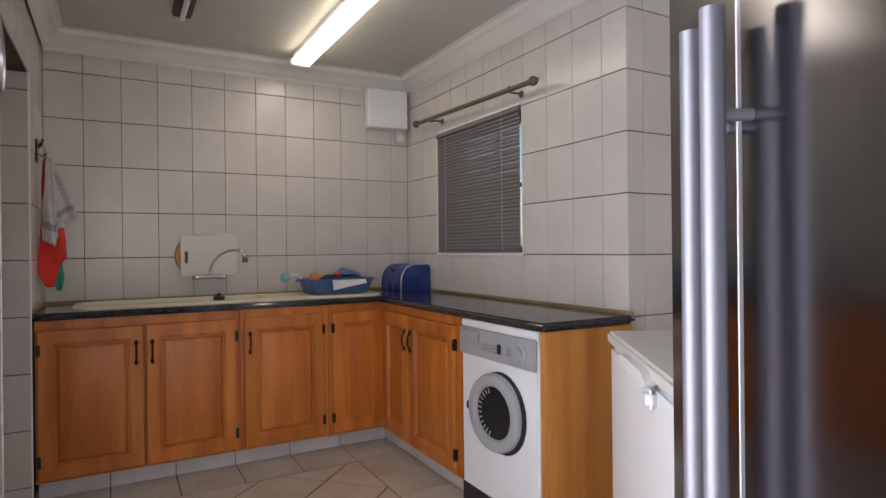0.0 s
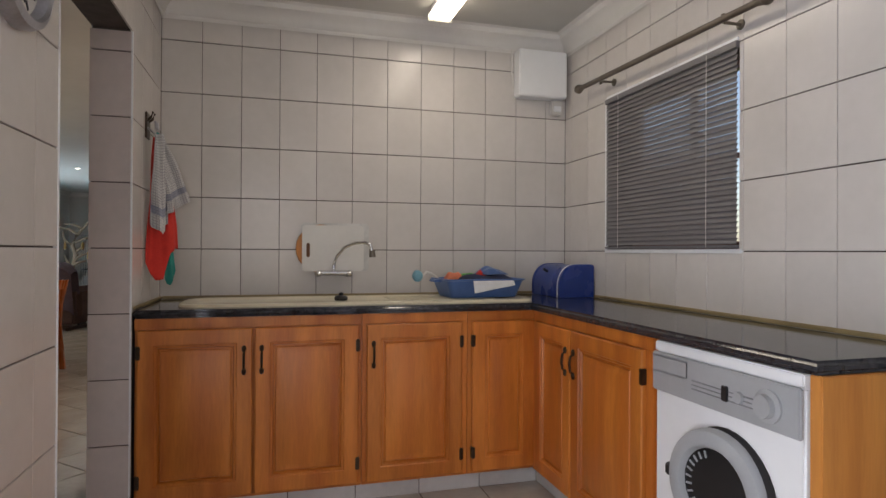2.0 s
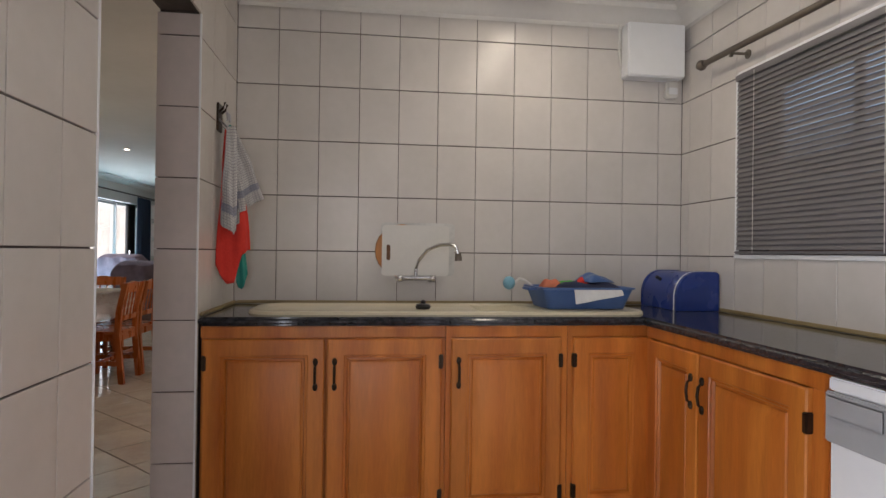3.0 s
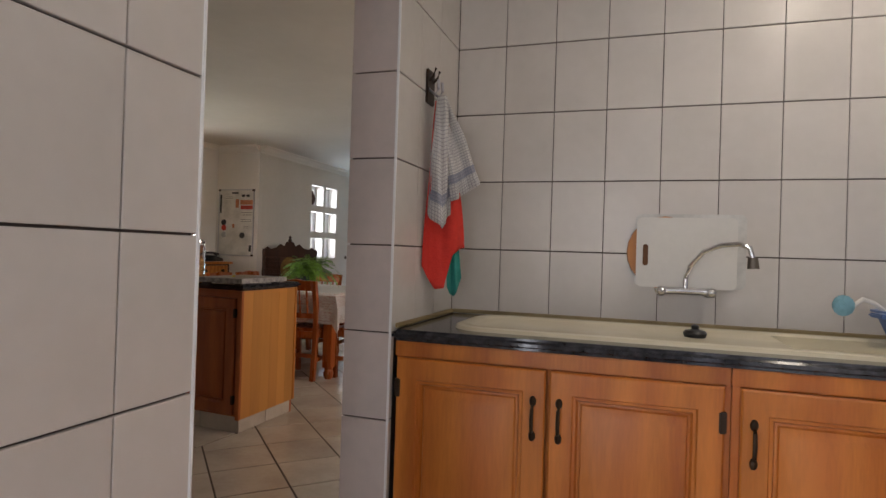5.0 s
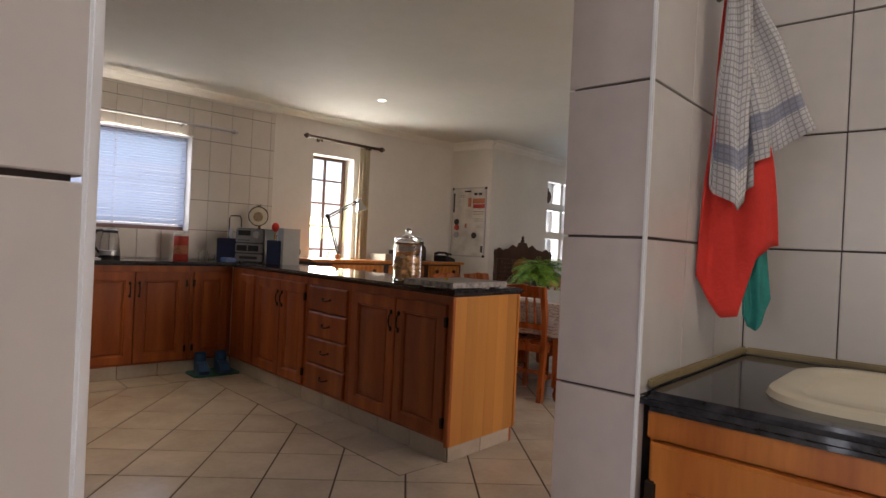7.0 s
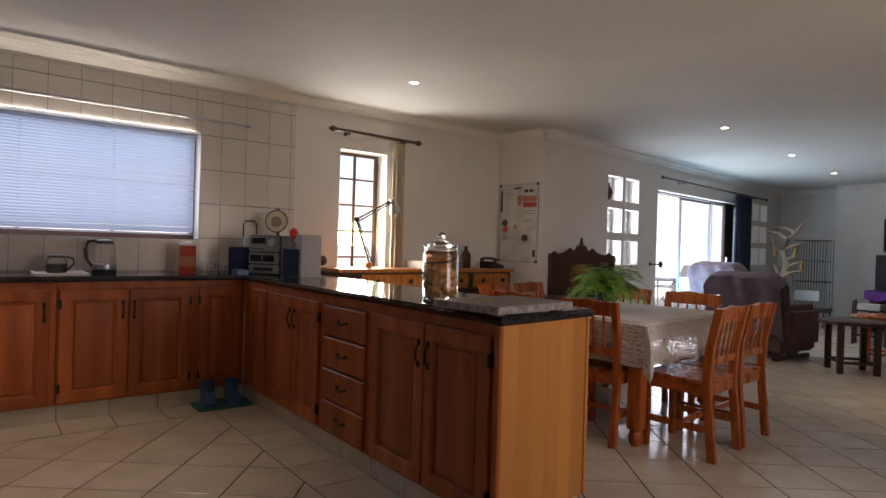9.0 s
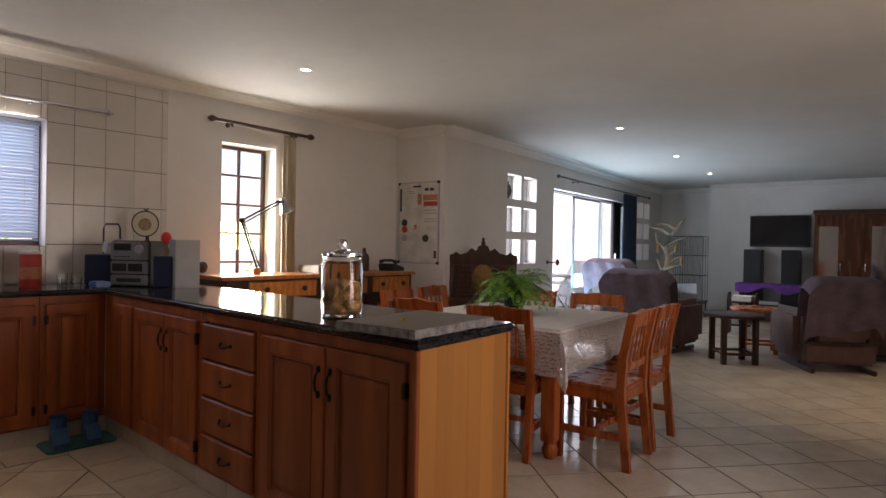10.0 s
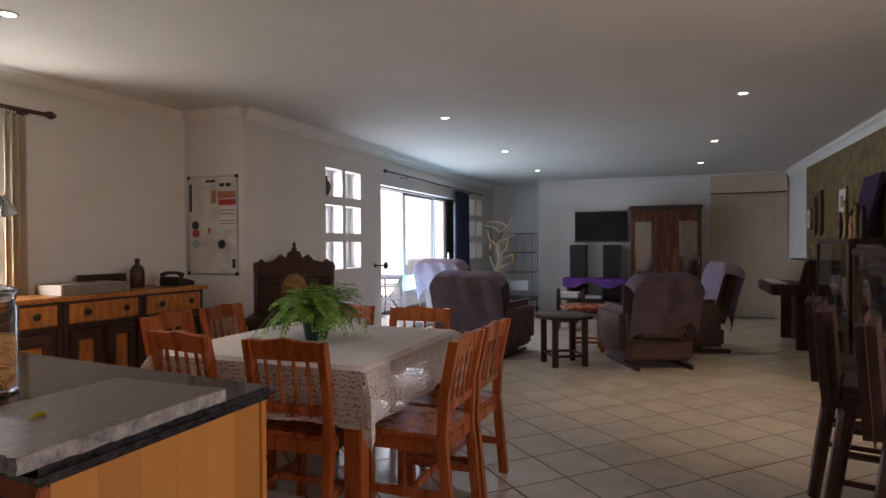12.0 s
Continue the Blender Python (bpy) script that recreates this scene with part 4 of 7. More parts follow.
def window(name, at, rz, w, h, cols, rows, mat, depth=0.04, bar=0.02, label="steel window"):
    """A glazed frame in local x and z, from the origin up; it faces -y."""
    o = thing(name, label, "window", at, rz, kind="structure")
    bm = B()
    for a in ((0, bar * 1.6, 0, h), (w - bar * 1.6, w, 0, h), (0, w, 0, bar * 1.6), (0, w, h - bar * 1.6, h)):
        box(bm, a[0], a[1], 0, depth, a[2], a[3], 0.002)
    part("window_frame", bm, mat, o)
    for i in range(1, cols):
        part("glazing_bar", bx(w * i / cols - bar / 2, w * i / cols + bar / 2, 0.004, depth - 0.004, bar * 1.6, h - bar * 1.6, 0.001), mat, o)
    for j in range(1, rows):
        part("glazing_bar", bx(bar * 1.6, w - bar * 1.6, 0.006, depth - 0.006, h * j / rows - bar / 2, h * j / rows + bar / 2, 0.001), mat, o)
    for i in range(cols):
        for j in range(rows):
            p = part("pane", bx(w * i / cols + 0.004, w * (i + 1) / cols - 0.004, depth * 0.45, depth * 0.45 + 0.004, h * j / rows + 0.004, h * (j + 1) / rows - 0.004), GLASS, o)
            p.visible_shadow = False
    return o


window("window_1", (X1 + 0.15, 2.885, 1.168), -90, 0.913, 0.777, 2, 2, STEEL_BROWN, label="brown steel scullery window behind a blind")
venetian("closed grey aluminium venetian blind over a small window", (X1 - 0.004, 2.887, 1.950), -90, 0.918, 0.800, BLIND, 67, cords=(0.14, 0.83))
# white strips paint the daylight that leaks round the blind
bm = B()
box(bm, X1 - 0.006, X1 + 0.008, 2.886, 2.900, 1.150, 1.96, 0.002)
box(bm, X1 - 0.008, X1 + 0.15, 1.955, 2.900, 1.150, 1.167, 0.002)
box(bm, X1 - 0.006, X1 + 0.008, 1.972, 2.886, 1.952, 1.966, 0.002)
solo("trim", bm, ENAMEL, "white strips for daylight leaking round the scullery blind", "trim", kind="structure")


def curtain_rod(label, a, b, mat, r=0.012, finial="ball", bracket_dir=(1, 0), off=0.07, rings=0):
    a, b = Vector(a), Vector(b)
    c = thing("curtain_rod", label, "curtain rod", tuple(a))
    d = (b - a)
    part("pole", rod(B(), (0, 0, 0), d, r, seg=12), mat, c)
    u = d.normalized()
    for p, sg in ((Vector((0, 0, 0)), -1), (d, 1)):
        bm = B()
        ball(bm, p + u * sg * 0.03, r * 1.9, 12)
        rod(bm, p, p + u * sg * 0.02, r * 1.3, r * 1.6, 12)
        ball(bm, p + u * sg * 0.055, r * 1.0, 8)
        part("finial", bm, mat, c)
    for f in (0.16, 0.86):
        p = d * f
        q = p + Vector((*bracket_dir, 0)) * off
        bm = rod(B(), p + Vector((0, 0, -r)), q + Vector((0, 0, -r)), 0.006)
        rod(bm, q + Vector((0, 0, -r)), q + Vector((0, 0, -r)) + Vector((*bracket_dir, 0)) * 0.006, 0.02)
        box(bm, p.x - 0.006, p.x + 0.006, p.y - 0.006, p.y + 0.006, -r * 2.6, -r * 0.6)
        part("bracket", bm, mat, c)
    return c


curtain_rod("bare brushed metal curtain pole above the scullery window", (X1 - 0.08, 3.02, 2.045), (X1 - 0.08, 1.79, 2.015), BRASS_DULL, 0.013, off=0.075)

# hooks and towels
hk = thing("hook_rail", "small dark metal coat hooks on the tiled wall", "hook", (X0, 3.02, 1.665))
part("plate", bx(0, 0.008, -0.03, 0.045, -0.02, 0.10, 0.004), BRONZE, hk)
for yy in (-0.012, 0.028):
    part("hook", pipe(B(), [(0.006, yy, 0.03), (0.03, yy, 0.01), (0.042, yy, 0.03), (0.040, yy, 0.06)], 0.005), STEEL, hk)
    part("hook", pipe(B(), [(0.006, yy, 0.06), (0.022, yy, 0.075), (0.030, yy, 0.10)], 0.005), BRONZE, hk)


def along(vals, t):
    """A value between evenly spaced ones, eased."""
    f = max(0.0, min(0.9999, t)) * (len(vals) - 1)
    k = int(f)
    return vals[k] + (vals[k + 1] - vals[k]) * (f - k)


def hung_towel(label, mat, at, left, right, drop, fold, seed, group="hanging towels"):
    """A towel gathered on a hook: its two edges going down, its length across, and its folds."""
    rnd = random.Random(seed)
    p1, p2 = rnd.uniform(0, 6), rnd.uniform(0, 6)

    def fn(u, v):
        q = along(left, v) + (along(right, v) - along(left, v)) * u
        out = fold * (0.35 + 0.65 * v) * (math.sin(u * 8 + p1 + 1.2 * v) + 0.35 * math.sin(u * 17 + p2 - 2.0 * v)) + 0.006 * math.sin(v * 9 + p2 + 4 * u)
        return (q * 0.80 + out * 0.60, q * 0.60 - out * 0.80, -along(drop, u) * v)
    bm, nu, nv = B(), 44, 36
    uv = bm.loops.layers.uv.new("weave")
    grid = [[bm.verts.new(fn(i / nu, j / nv)) for j in range(nv + 1)] for i in range(nu + 1)]
    for i in range(nu):
        for j in range(nv):
            f = bm.faces.new((grid[i][j], grid[i + 1][j], grid[i + 1][j + 1], grid[i][j + 1]))
            for loop, (a, b) in zip(f.loops, ((i, j), (i + 1, j), (i + 1, j + 1), (i, j + 1))):
                loop[uv].uv = (a / nu, b / nv)
    towel = solo("tea_towel", shift(bm, pose(*at)), mat, label, "towel", group)
    towel.modifiers.new("thickness", "SOLIDIFY").thickness = 0.0025


hung_towel("teal towel hanging behind a red one", TEAL_CLOTH, (X0 + 0.030, 3.045, 1.655), (0.0, 0.015, 0.035, 0.05), (0.02, 0.05, 0.085, 0.105), (0.63, 0.655, 0.665, 0.64, 0.60), 0.008, 8)
hung_towel("red cotton towel hanging from a hook", RED_CLOTH, (X0 + 0.036, 3.020, 1.655), (-0.01, -0.022, -0.036, -0.043), (0.02, 0.062, 0.095, 0.118), (0.56, 0.60, 0.64, 0.635, 0.52, 0.50, 0.495), 0.012, 3)
hung_towel("white and grey checked tea towel slung sideways", CHECK_CLOTH, (X0 + 0.046, 3.005, 1.660), (0.0, 0.008, 0.02, 0.035, 0.05), (0.03, 0.062, 0.095, 0.125, 0.150), (0.345, 0.335, 0.32, 0.30, 0.282), 0.017, 15)
hung_towel("white and grey checked tea towel on a hook", CHECK_CLOTH, (X0 + 0.056, 2.990, 1.665), (-0.011, -0.019, -0.029, -0.026, -0.032), (0.021, 0.036, 0.054, 0.047, 0.054), (0.395, 0.42, 0.445, 0.42, 0.395), 0.022, 12)
solo("towel_loop", pipe(B(), [(X0 + 0.04, 3.06, 1.68), (X0 + 0.03, 3.085, 1.66), (X0 + 0.025, 3.09, 1.64)], 0.006), TEAL_CLOTH, "teal towel loop on the hook", "loop")

# clock on the near wall
ck = thing("wall_clock", "round wall clock with a grey rim and pale dial", "clock", (X0, 1.640, 1.790))
part("rim", shift(lathe(B(), [(0.150, 0), (0.152, 0.02), (0.146, 0.036), (0.130, 0.042), (0.122, 0.036), (0.118, 0.013)], 48, hollow=True), pose(0, 0, 0, 90, 0, 90)), STEEL, ck, "brushed grey rim")
part("dial", shift(lathe(B(), [(0.119, 0.008), (0.119, 0.012)], 40), pose(0, 0, 0, 90, 0, 90)), PAPER, ck, "pale grey dial")
for k in range(12):
    a = radians(30 * k)
    part("hour_mark", shift(bx(-0.004, 0.004, 0.0125, 0.0140, 0.086, 0.108), Matrix.Rotation(radians(-90), 4, "Z") @ Matrix.Rotation(a, 4, "Y")), INK, ck)
for a, ln in ((55, 0.06), (200, 0.09)):
    part("pointer", shift(bx(-0.004, 0.004, 0.0145, 0.0165, -0.01, ln), Matrix.Rotation(radians(-90), 4, "Z") @ Matrix.Rotation(radians(a), 4, "Y")), INK, ck)


# ---- kitchen side ----
site(WINDOW_SIDE)
window("window_2", (KW - 0.15, 2.20, 1.16), 90, 1.75, 0.85, 3, 2, STEEL_BROWN, label="wide brown steel kitchen window behind a blind")
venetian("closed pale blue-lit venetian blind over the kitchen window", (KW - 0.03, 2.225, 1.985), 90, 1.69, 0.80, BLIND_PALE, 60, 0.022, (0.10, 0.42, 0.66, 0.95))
window("window_3", (KW - 0.17, 5.19, 0.53), 90, 0.51, 1.51, 2, 6, STEEL_BROWN, bar=0.018, label="tall brown steel cottage-pane window")
solo("window_sill", bx(KW - 0.17, KW + 0.012, 5.19, 5.70, 0.515, 0.529, 0.003), ENAMEL, "white painted sill of the tall window", "sill", kind="structure")
curtain_rod("bare metal curtain pole above the kitchen blind", (KW + 0.08, 1.2, 2.11), (KW + 0.08, 4.27, 2.105), STEEL, 0.012, bracket_dir=(-1, 0), off=0.075)
curtain_rod("dark wooden curtain pole with turned ends", (KW + 0.08, 5.09, 2.195), (KW + 0.08, 5.98, 2.185), DARK_WOOD, 0.015, bracket_dir=(-1, 0), off=0.075)


def drape(label, at, rz, w, h, mat, folds, depth, group=""):
    c = thing("curtain", label, "curtain", at, rz, group)
    part("cloth", sheet(B(), lambda u, v: (w * u, depth * math.sin(u * folds * 2 * math.pi) * (0.6 + 0.4 * v), -h * v), folds * 10, 12, 0.002), mat, c)
    for k in range(folds):
        bm = bmesh.new()
        bmesh.ops.create_circle(bm, segments=14, radius=0.02, matrix=Matrix.Translation((w * (k + 0.5) / folds, 0, 0.012)) @ Matrix.Rotation(radians(90), 4, "Y"))
        pts = [v.co.copy() for v in bm.verts]
        bm.free()
        part("ring", pipe(B(), pts + [pts[0]], 0.003, 6), DARK_WOOD, c)
    return c


drape("narrow beige curtain drawn back beside the tall window", (KW + 0.08, 5.72, 2.155), 90, 0.13, 1.74, CURTAIN, 3, 0.03)


def holdback(at, rz):
    h = thing("curtain_holdback", "dark turned wooden curtain holdback on the wall", "holdback", at, rz, "curtain holdbacks")
    part("stem", rod(B(), (0, 0, 0), (0.13, 0, 0), 0.010), DARK_WOOD, h)
    part("knob", shift(lathe(B(), [(0.02, 0), (0.042, 0.010), (0.045, 0.022), (0.030, 0.034), (0.012, 0.040), (0.010, 0.052)], 20), pose(0.13, 0, 0, 0, 90, 0)), DARK_WOOD, h)
    part("rosette", shift(lathe(B(), [(0.03, 0), (0.028, 0.008), (0.014, 0.014)], 16), pose(0, 0, 0, 0, 90, 0)), DARK_WOOD, h)


holdback((KW + 0.001, 4.96, 1.006), 0)
site(HERE)
holdback((LW + 0.001, 9.88, 1.01), 0)

# jar of rusks
site(PENINSULA)
jar = thing("glass_jar", "tall glass jar half full of brown rusks", "jar", (-2.47, 4.345, 0.9065))
wall = [(0.080, 0.0), (0.086, 0.008), (0.086, 0.215), (0.078, 0.232), (0.082, 0.240), (0.082, 0.248), (0.077, 0.248), (0.074, 0.232), (0.081, 0.212), (0.081, 0.012), (0.0005, 0.010)]
jb = part("body", lathe(B(), wall, 32), GLASS, jar)
jb.visible_shadow = False
lid = part("lid", lathe(B(), [(0.079, 0.249), (0.086, 0.252), (0.086, 0.262), (0.070, 0.268), (0.030, 0.280), (0.014, 0.284)], 32), GLASS, jar)
part("knob", ball(B(), (0, 0, 0.303), 0.022, 16), GLASS, lid)
lid.visible_shadow = False
rnd = random.Random(11)
for k in range(40):
    lay_ = k // 7
    a, r = 2.4 * k + rnd.uniform(-0.3, 0.3), 0.054 * (1 if k % 7 else 0.2)
    bm = box(B(), -0.026, 0.026, -0.019, 0.019, -0.013, 0.013, 0.006)
    solo("rusk", bm, BISCUIT, "broken pale brown rusk inside the glass jar", "rusk", "rusks in the jar", at=Matrix.Translation((-2.47 + r * math.cos(a), 4.345 + r * math.sin(a), 0.935 + lay_ * 0.0205)) @ Euler((rnd.uniform(-0.6, 0.6), rnd.uniform(-0.6, 0.6), a + rnd.uniform(-0.4, 0.4))).to_matrix().to_4x4())

# granite cutting slab on feet
site(HERE)
gs = thing("granite_slab", "rough-edged grey granite slab lying on the worktop", "slab", (-2.11, 4.055, 0.9065))
bm = B()
rnd = random.Random(4)
n = 26
out = [(0.34 * i / n, rnd.uniform(-0.004, 0.004)) for i in range(n)] + [(0.34 + rnd.uniform(-0.004, 0.004), 0.47 * i / n) for i in range(n)] + [(0.34 - 0.34 * i / n, 0.47 + rnd.uniform(-0.004, 0.004)) for i in range(n)] + [(rnd.uniform(-0.004, 0.004), 0.47 - 0.47 * i / n) for i in range(n)]
r1 = [bm.verts.new((x, y, 0.012)) for x, y in out]
r2 = [bm.verts.new((x * 1.0 + rnd.uniform(-0.004, 0.004), y + rnd.uniform(-0.004, 0.004), 0.026)) for x, y in out]
r3 = [bm.verts.new((x, y, 0.0395)) for x, y in out]
for a, b in ((r1, r2), (r2, r3)):
    for i in range(len(a)):
        bm.faces.new((a[i], a[(i + 1) % len(a)], b[(i + 1) % len(b)], b[i]))
bm.faces.new(r1)
part("split_edge", bm, GRANITE_ROUGH, gs, "pale rough split edge")
part("top", shift(prism(B(), out, 0.0, 0.0012), Matrix(((1, 0, 0, 0), (0, 0, 1, 0), (0, 1, 0, 0.0395), (0, 0, 0, 1)))), GRANITE_GREY, gs, "speckled grey top")
for x in (0.05, 0.29):
    for y in (0.05, 0.42):
        part("foot", bx(x - 0.02, x + 0.02, y - 0.02, y + 0.02, 0, 0.012), BLACK, gs)
solo("paper_scrap", sheet(B(), lambda u, v: (-1.965 + 0.012 * u, 4.20 + 0.035 * v, 0.9475 + 0.012 * math.sin(3 * v) * u), 3, 6, 0.001), YELLOW, "tiny yellow paper scrap on the granite slab", "paper")

# things on the window worktop
site(ON_WORKTOP)
ZC = 0.9065
kt = thing("electric_kettle", "glass electric kettle with a black handle and lid", "kettle", (-4.58, 3.40, ZC))
part("base", lathe(B(), [(0.075, 0), (0.078, 0.02), (0.070, 0.026)], 24), BLACK, kt)
part("body", lathe(B(), [(0.070, 0.027), (0.074, 0.06), (0.066, 0.16), (0.056, 0.205)], 24), GLASS, kt)
part("band", lathe(B(), [(0.071, 0.026), (0.076, 0.03), (0.076, 0.062), (0.072, 0.064)], 24), STEEL, kt)
part("lid", lathe(B(), [(0.057, 0.205), (0.055, 0.225), (0.03, 0.235), (0.0, 0.236)], 24), BLACK, kt)
part("handle", pipe(B(), [(0.0, -0.055, 0.225), (0.0, -0.10, 0.22), (0.0, -0.118, 0.17), (0.0, -0.110, 0.10), (0.0, -0.074, 0.045)], [0.012, 0.014, 0.013, 0.012, 0.010], 10), BLACK, kt)
cp = thing("coffee_jug", "glass coffee jug with dark coffee and black lid", "jug", (-4.58, 3.12, ZC))
part("body", lathe(B(), [(0.05, 0), (0.062, 0.01), (0.062, 0.075), (0.05, 0.105)], 22), GLASS, cp)
part("coffee", lathe(B(), [(0.048, 0.006), (0.058, 0.014), (0.058, 0.06)], 22), COFFEE, cp)
part("lid", lathe(B(), [(0.052, 0.105), (0.054, 0.118), (0.02, 0.128)], 20), BLACK, cp)
part("handle", pipe(B(), [(0.0, 0.055, 0.11), (0.0, 0.095, 0.10), (0.0, 0.10, 0.06), (0.0, 0.062, 0.02)], 0.008), BLACK, cp)
rc = thing("storage_canister", "tall canister printed red and orange", "canister", (-4.55, 3.94, ZC))
part("body", lathe(B(), [(0.058, 0), (0.060, 0.004), (0.060, 0.20), (0.058, 0.204)], 24), RED, rc)
part("lid", lathe(B(), [(0.061, 0.205), (0.061, 0.222), (0.05, 0.226)], 24), WHITE_PLASTIC, rc)
bm = B()
lathe(bm, [(0.0605, 0.05), (0.0612, 0.055), (0.0612, 0.12), (0.0605, 0.125)], 24, hollow=True)
part("print", bm, ORANGE_PRINT, rc, "orange printed band")
for k, (x, y, h) in enumerate(((-4.50, 4.10, 0.075), (-4.46, 4.17, 0.06), (-4.56, 4.14, 0.085))):
    solo("drinking_glass", lathe(B(), [(0.026, 0), (0.033, h), (0.031, h), (0.024, 0.004), (0.001, 0.004)], 18, (x, y, ZC)), GLASS, "clear drinking glass on the worktop", "glass", "drinking glasses")
solo("butter_dish", bx(-4.40, -4.26, 4.22, 4.31, ZC, ZC + 0.035, 0.008), BLUE_PALE, "small pale blue plastic dish with a lid", "dish")
solo("tray", stack(shift(B(), Matrix.Identity(4)), 0.42, 0.30, [(0, 0, 0.03), (0, 0.012, 0.03), (0.012, 0.012, 0.025), (0.016, 0.004, 0.025)]), WHITE_PLASTIC, "white drip tray on the worktop by the window", "tray", at=pose(-4.70, 2.98, ZC))
# mini hi-fi
hf = thing("hifi_system", "silver and black mini hi-fi stack", "stereo", (-4.36, 4.34, ZC), 35)
part("body", bx(0, 0.27, 0.0, 0.26, 0.005, 0.30, 0.01), BLACK, hf)
for z0, z1 in ((0.01, 0.075), (0.085, 0.165), (0.175, 0.295)):
    part("fascia", bx(0.004, 0.266, -0.016, 0.0, z0, z1, 0.006), material("silver_fascia", (0.30, 0.30, 0.31), 0.4, 0.6), hf, "silver fascia")
part("display", bx(0.03, 0.15, -0.0185, -0.0165, 0.235, 0.28, 0.001), DARK_GLASS, hf)
part("volume_knob", shift(lathe(B(), [(0.030, 0), (0.028, 0.018), (0.0, 0.02)], 20), pose(0.21, -0.016, 0.245, 90)), STEEL, hf)
for k, x in enumerate((0.05, 0.16)):
    part("cassette_door", bx(x - 0.03, x + 0.07, -0.0185, -0.0165, 0.10, 0.15, 0.002), DARK_GLASS, hf)
part("cd_tray", bx(0.05, 0.22, -0.019, -0.0165, 0.03, 0.055, 0.002), BLACK, hf)
for k in range(6):
    part("button", bx(0.035 + 0.019 * k, 0.047 + 0.019 * k, -0.020, -0.0165, 0.190, 0.200, 0.001), BLACK, hf)
for k, (x, y, r) in enumerate(((-4.48, 4.22, 60), (-4.10, 4.50, 20))):
    sp = thing("loudspeaker", "dark blue hi-fi loudspeaker box with utensils behind", "speaker", (x, y, ZC), r, "hi-fi speakers")
    part("body", bx(0, 0.17, 0, 0.18, 0, 0.205, 0.006), material("navy_box", (0.03, 0.045, 0.085), 0.5) if k == 0 else bpy.data.materials["navy_box"], sp)
    part("grille", bx(0.008, 0.162, -0.006, 0.0, 0.008, 0.197, 0.003), NAVY, sp)
solo("grey_box_file", bx(-4.01, -3.91, 4.56, 4.72, ZC, ZC + 0.31, 0.003), GREY_PLASTIC, "upright grey box file on the worktop", "box file")
for k, (x, y, h, m_, lab) in enumerate(((-4.16, 4.62, 0.30, WHITE_PLASTIC, "white handled kitchen knife in a holder"), (-4.12, 4.66, 0.28, ENAMEL, "white handled kitchen tool in a holder"), (-4.48, 4.40, 0.29, STEEL, "steel kitchen tool in a holder"), (-4.52, 4.34, 0.27, STEEL, "steel kitchen ladle in a holder"))):
    ut = thing("kitchen_utensil", lab, "utensil", (x, y, ZC), 0, "utensils")
    part("shaft", rod(B(), (0, 0, 0), (0.02, 0.01, h - 0.05), 0.006), m_, ut)
    part("head", shift(box(B(), -0.02, 0.02, -0.004, 0.004, -0.03, 0.04, 0.003), pose(0.022, 0.011, h - 0.02, 0, 10, 30)), m_, ut)
ro = thing("wooden_scoop", "red wooden spoon standing among the utensils", "spoon", (-4.14, 4.60, ZC))
part("shaft", rod(B(), (0, 0, 0), (0.0, 0.0, 0.29), 0.006), OAK_LIGHT, ro)
part("bowl", ball(B(), (0, 0, 0.32), 0.032, 12, 1.3), RED_CLOTH, ro, "bright red spoon bowl")
MOTIF = material("faded_motif", (0.42, 0.30, 0.18), 0.6, dark=(0.22, 0.14, 0.08), scale=60)
pl = thing("kitchen_scale", "round decorated dial on a wire stand", "scale", (-4.52, 4.62, ZC))
part("dial", shift(lathe(B(), [(0.085, 0), (0.09, 0.012), (0.08, 0.02)], 28), pose(0, 0, 0.42, 90, 0, 50)), CREAM, pl)
part("motif", shift(lathe(B(), [(0.045, 0.0205), (0.045, 0.023)], 14), pose(0, 0, 0.415, 90, 0, 50)), MOTIF, pl, "brown printed motif")
part("rim", shift(lathe(B(), [(0.088, 0.010), (0.093, 0.016), (0.088, 0.022), (0.084, 0.016), (0.088, 0.010)], 28, hollow=True), pose(0, 0, 0.42, 90, 0, 50)), BRONZE, pl)
part("stand", rod(rod(B(), (-0.05, 0.06, 0), (0.0, 0.01, 0.40), 0.006), (0.05, -0.04, 0.0), (0, 0.01, 0.40), 0.006), BRONZE, pl)
part("scroll", pipe(B(), [(-0.03, 0, 0.53), (-0.015, 0, 0.515), (0, 0, 0.51), (0.015, 0, 0.515), (0.03, 0, 0.53)], 0.004), BRONZE, pl)
wh = thing("wire_holder", "black wire frame behind the hi-fi", "frame", (-4.56, 4.36, ZC), 40)
part("loop", pipe(B(), [(0, 0, 0), (0, 0, 0.38), (0.015, 0, 0.41), (0.10, 0, 0.41), (0.115, 0, 0.38), (0.115, 0, 0)], 0.006), BLACK, wh)

# mat with boots
site(WINDOW_SIDE)
solo("floor_mat", stack(B(), 0.25, 0.37, [(0, 0.0, 0.04), (0, 0.012, 0.04), (0.01, 0.016, 0.035)]), RUBBER_BLUE, "dark teal rubber mat on the kitchen floor", "mat", at=pose(-4.205, 3.76, 0.005))
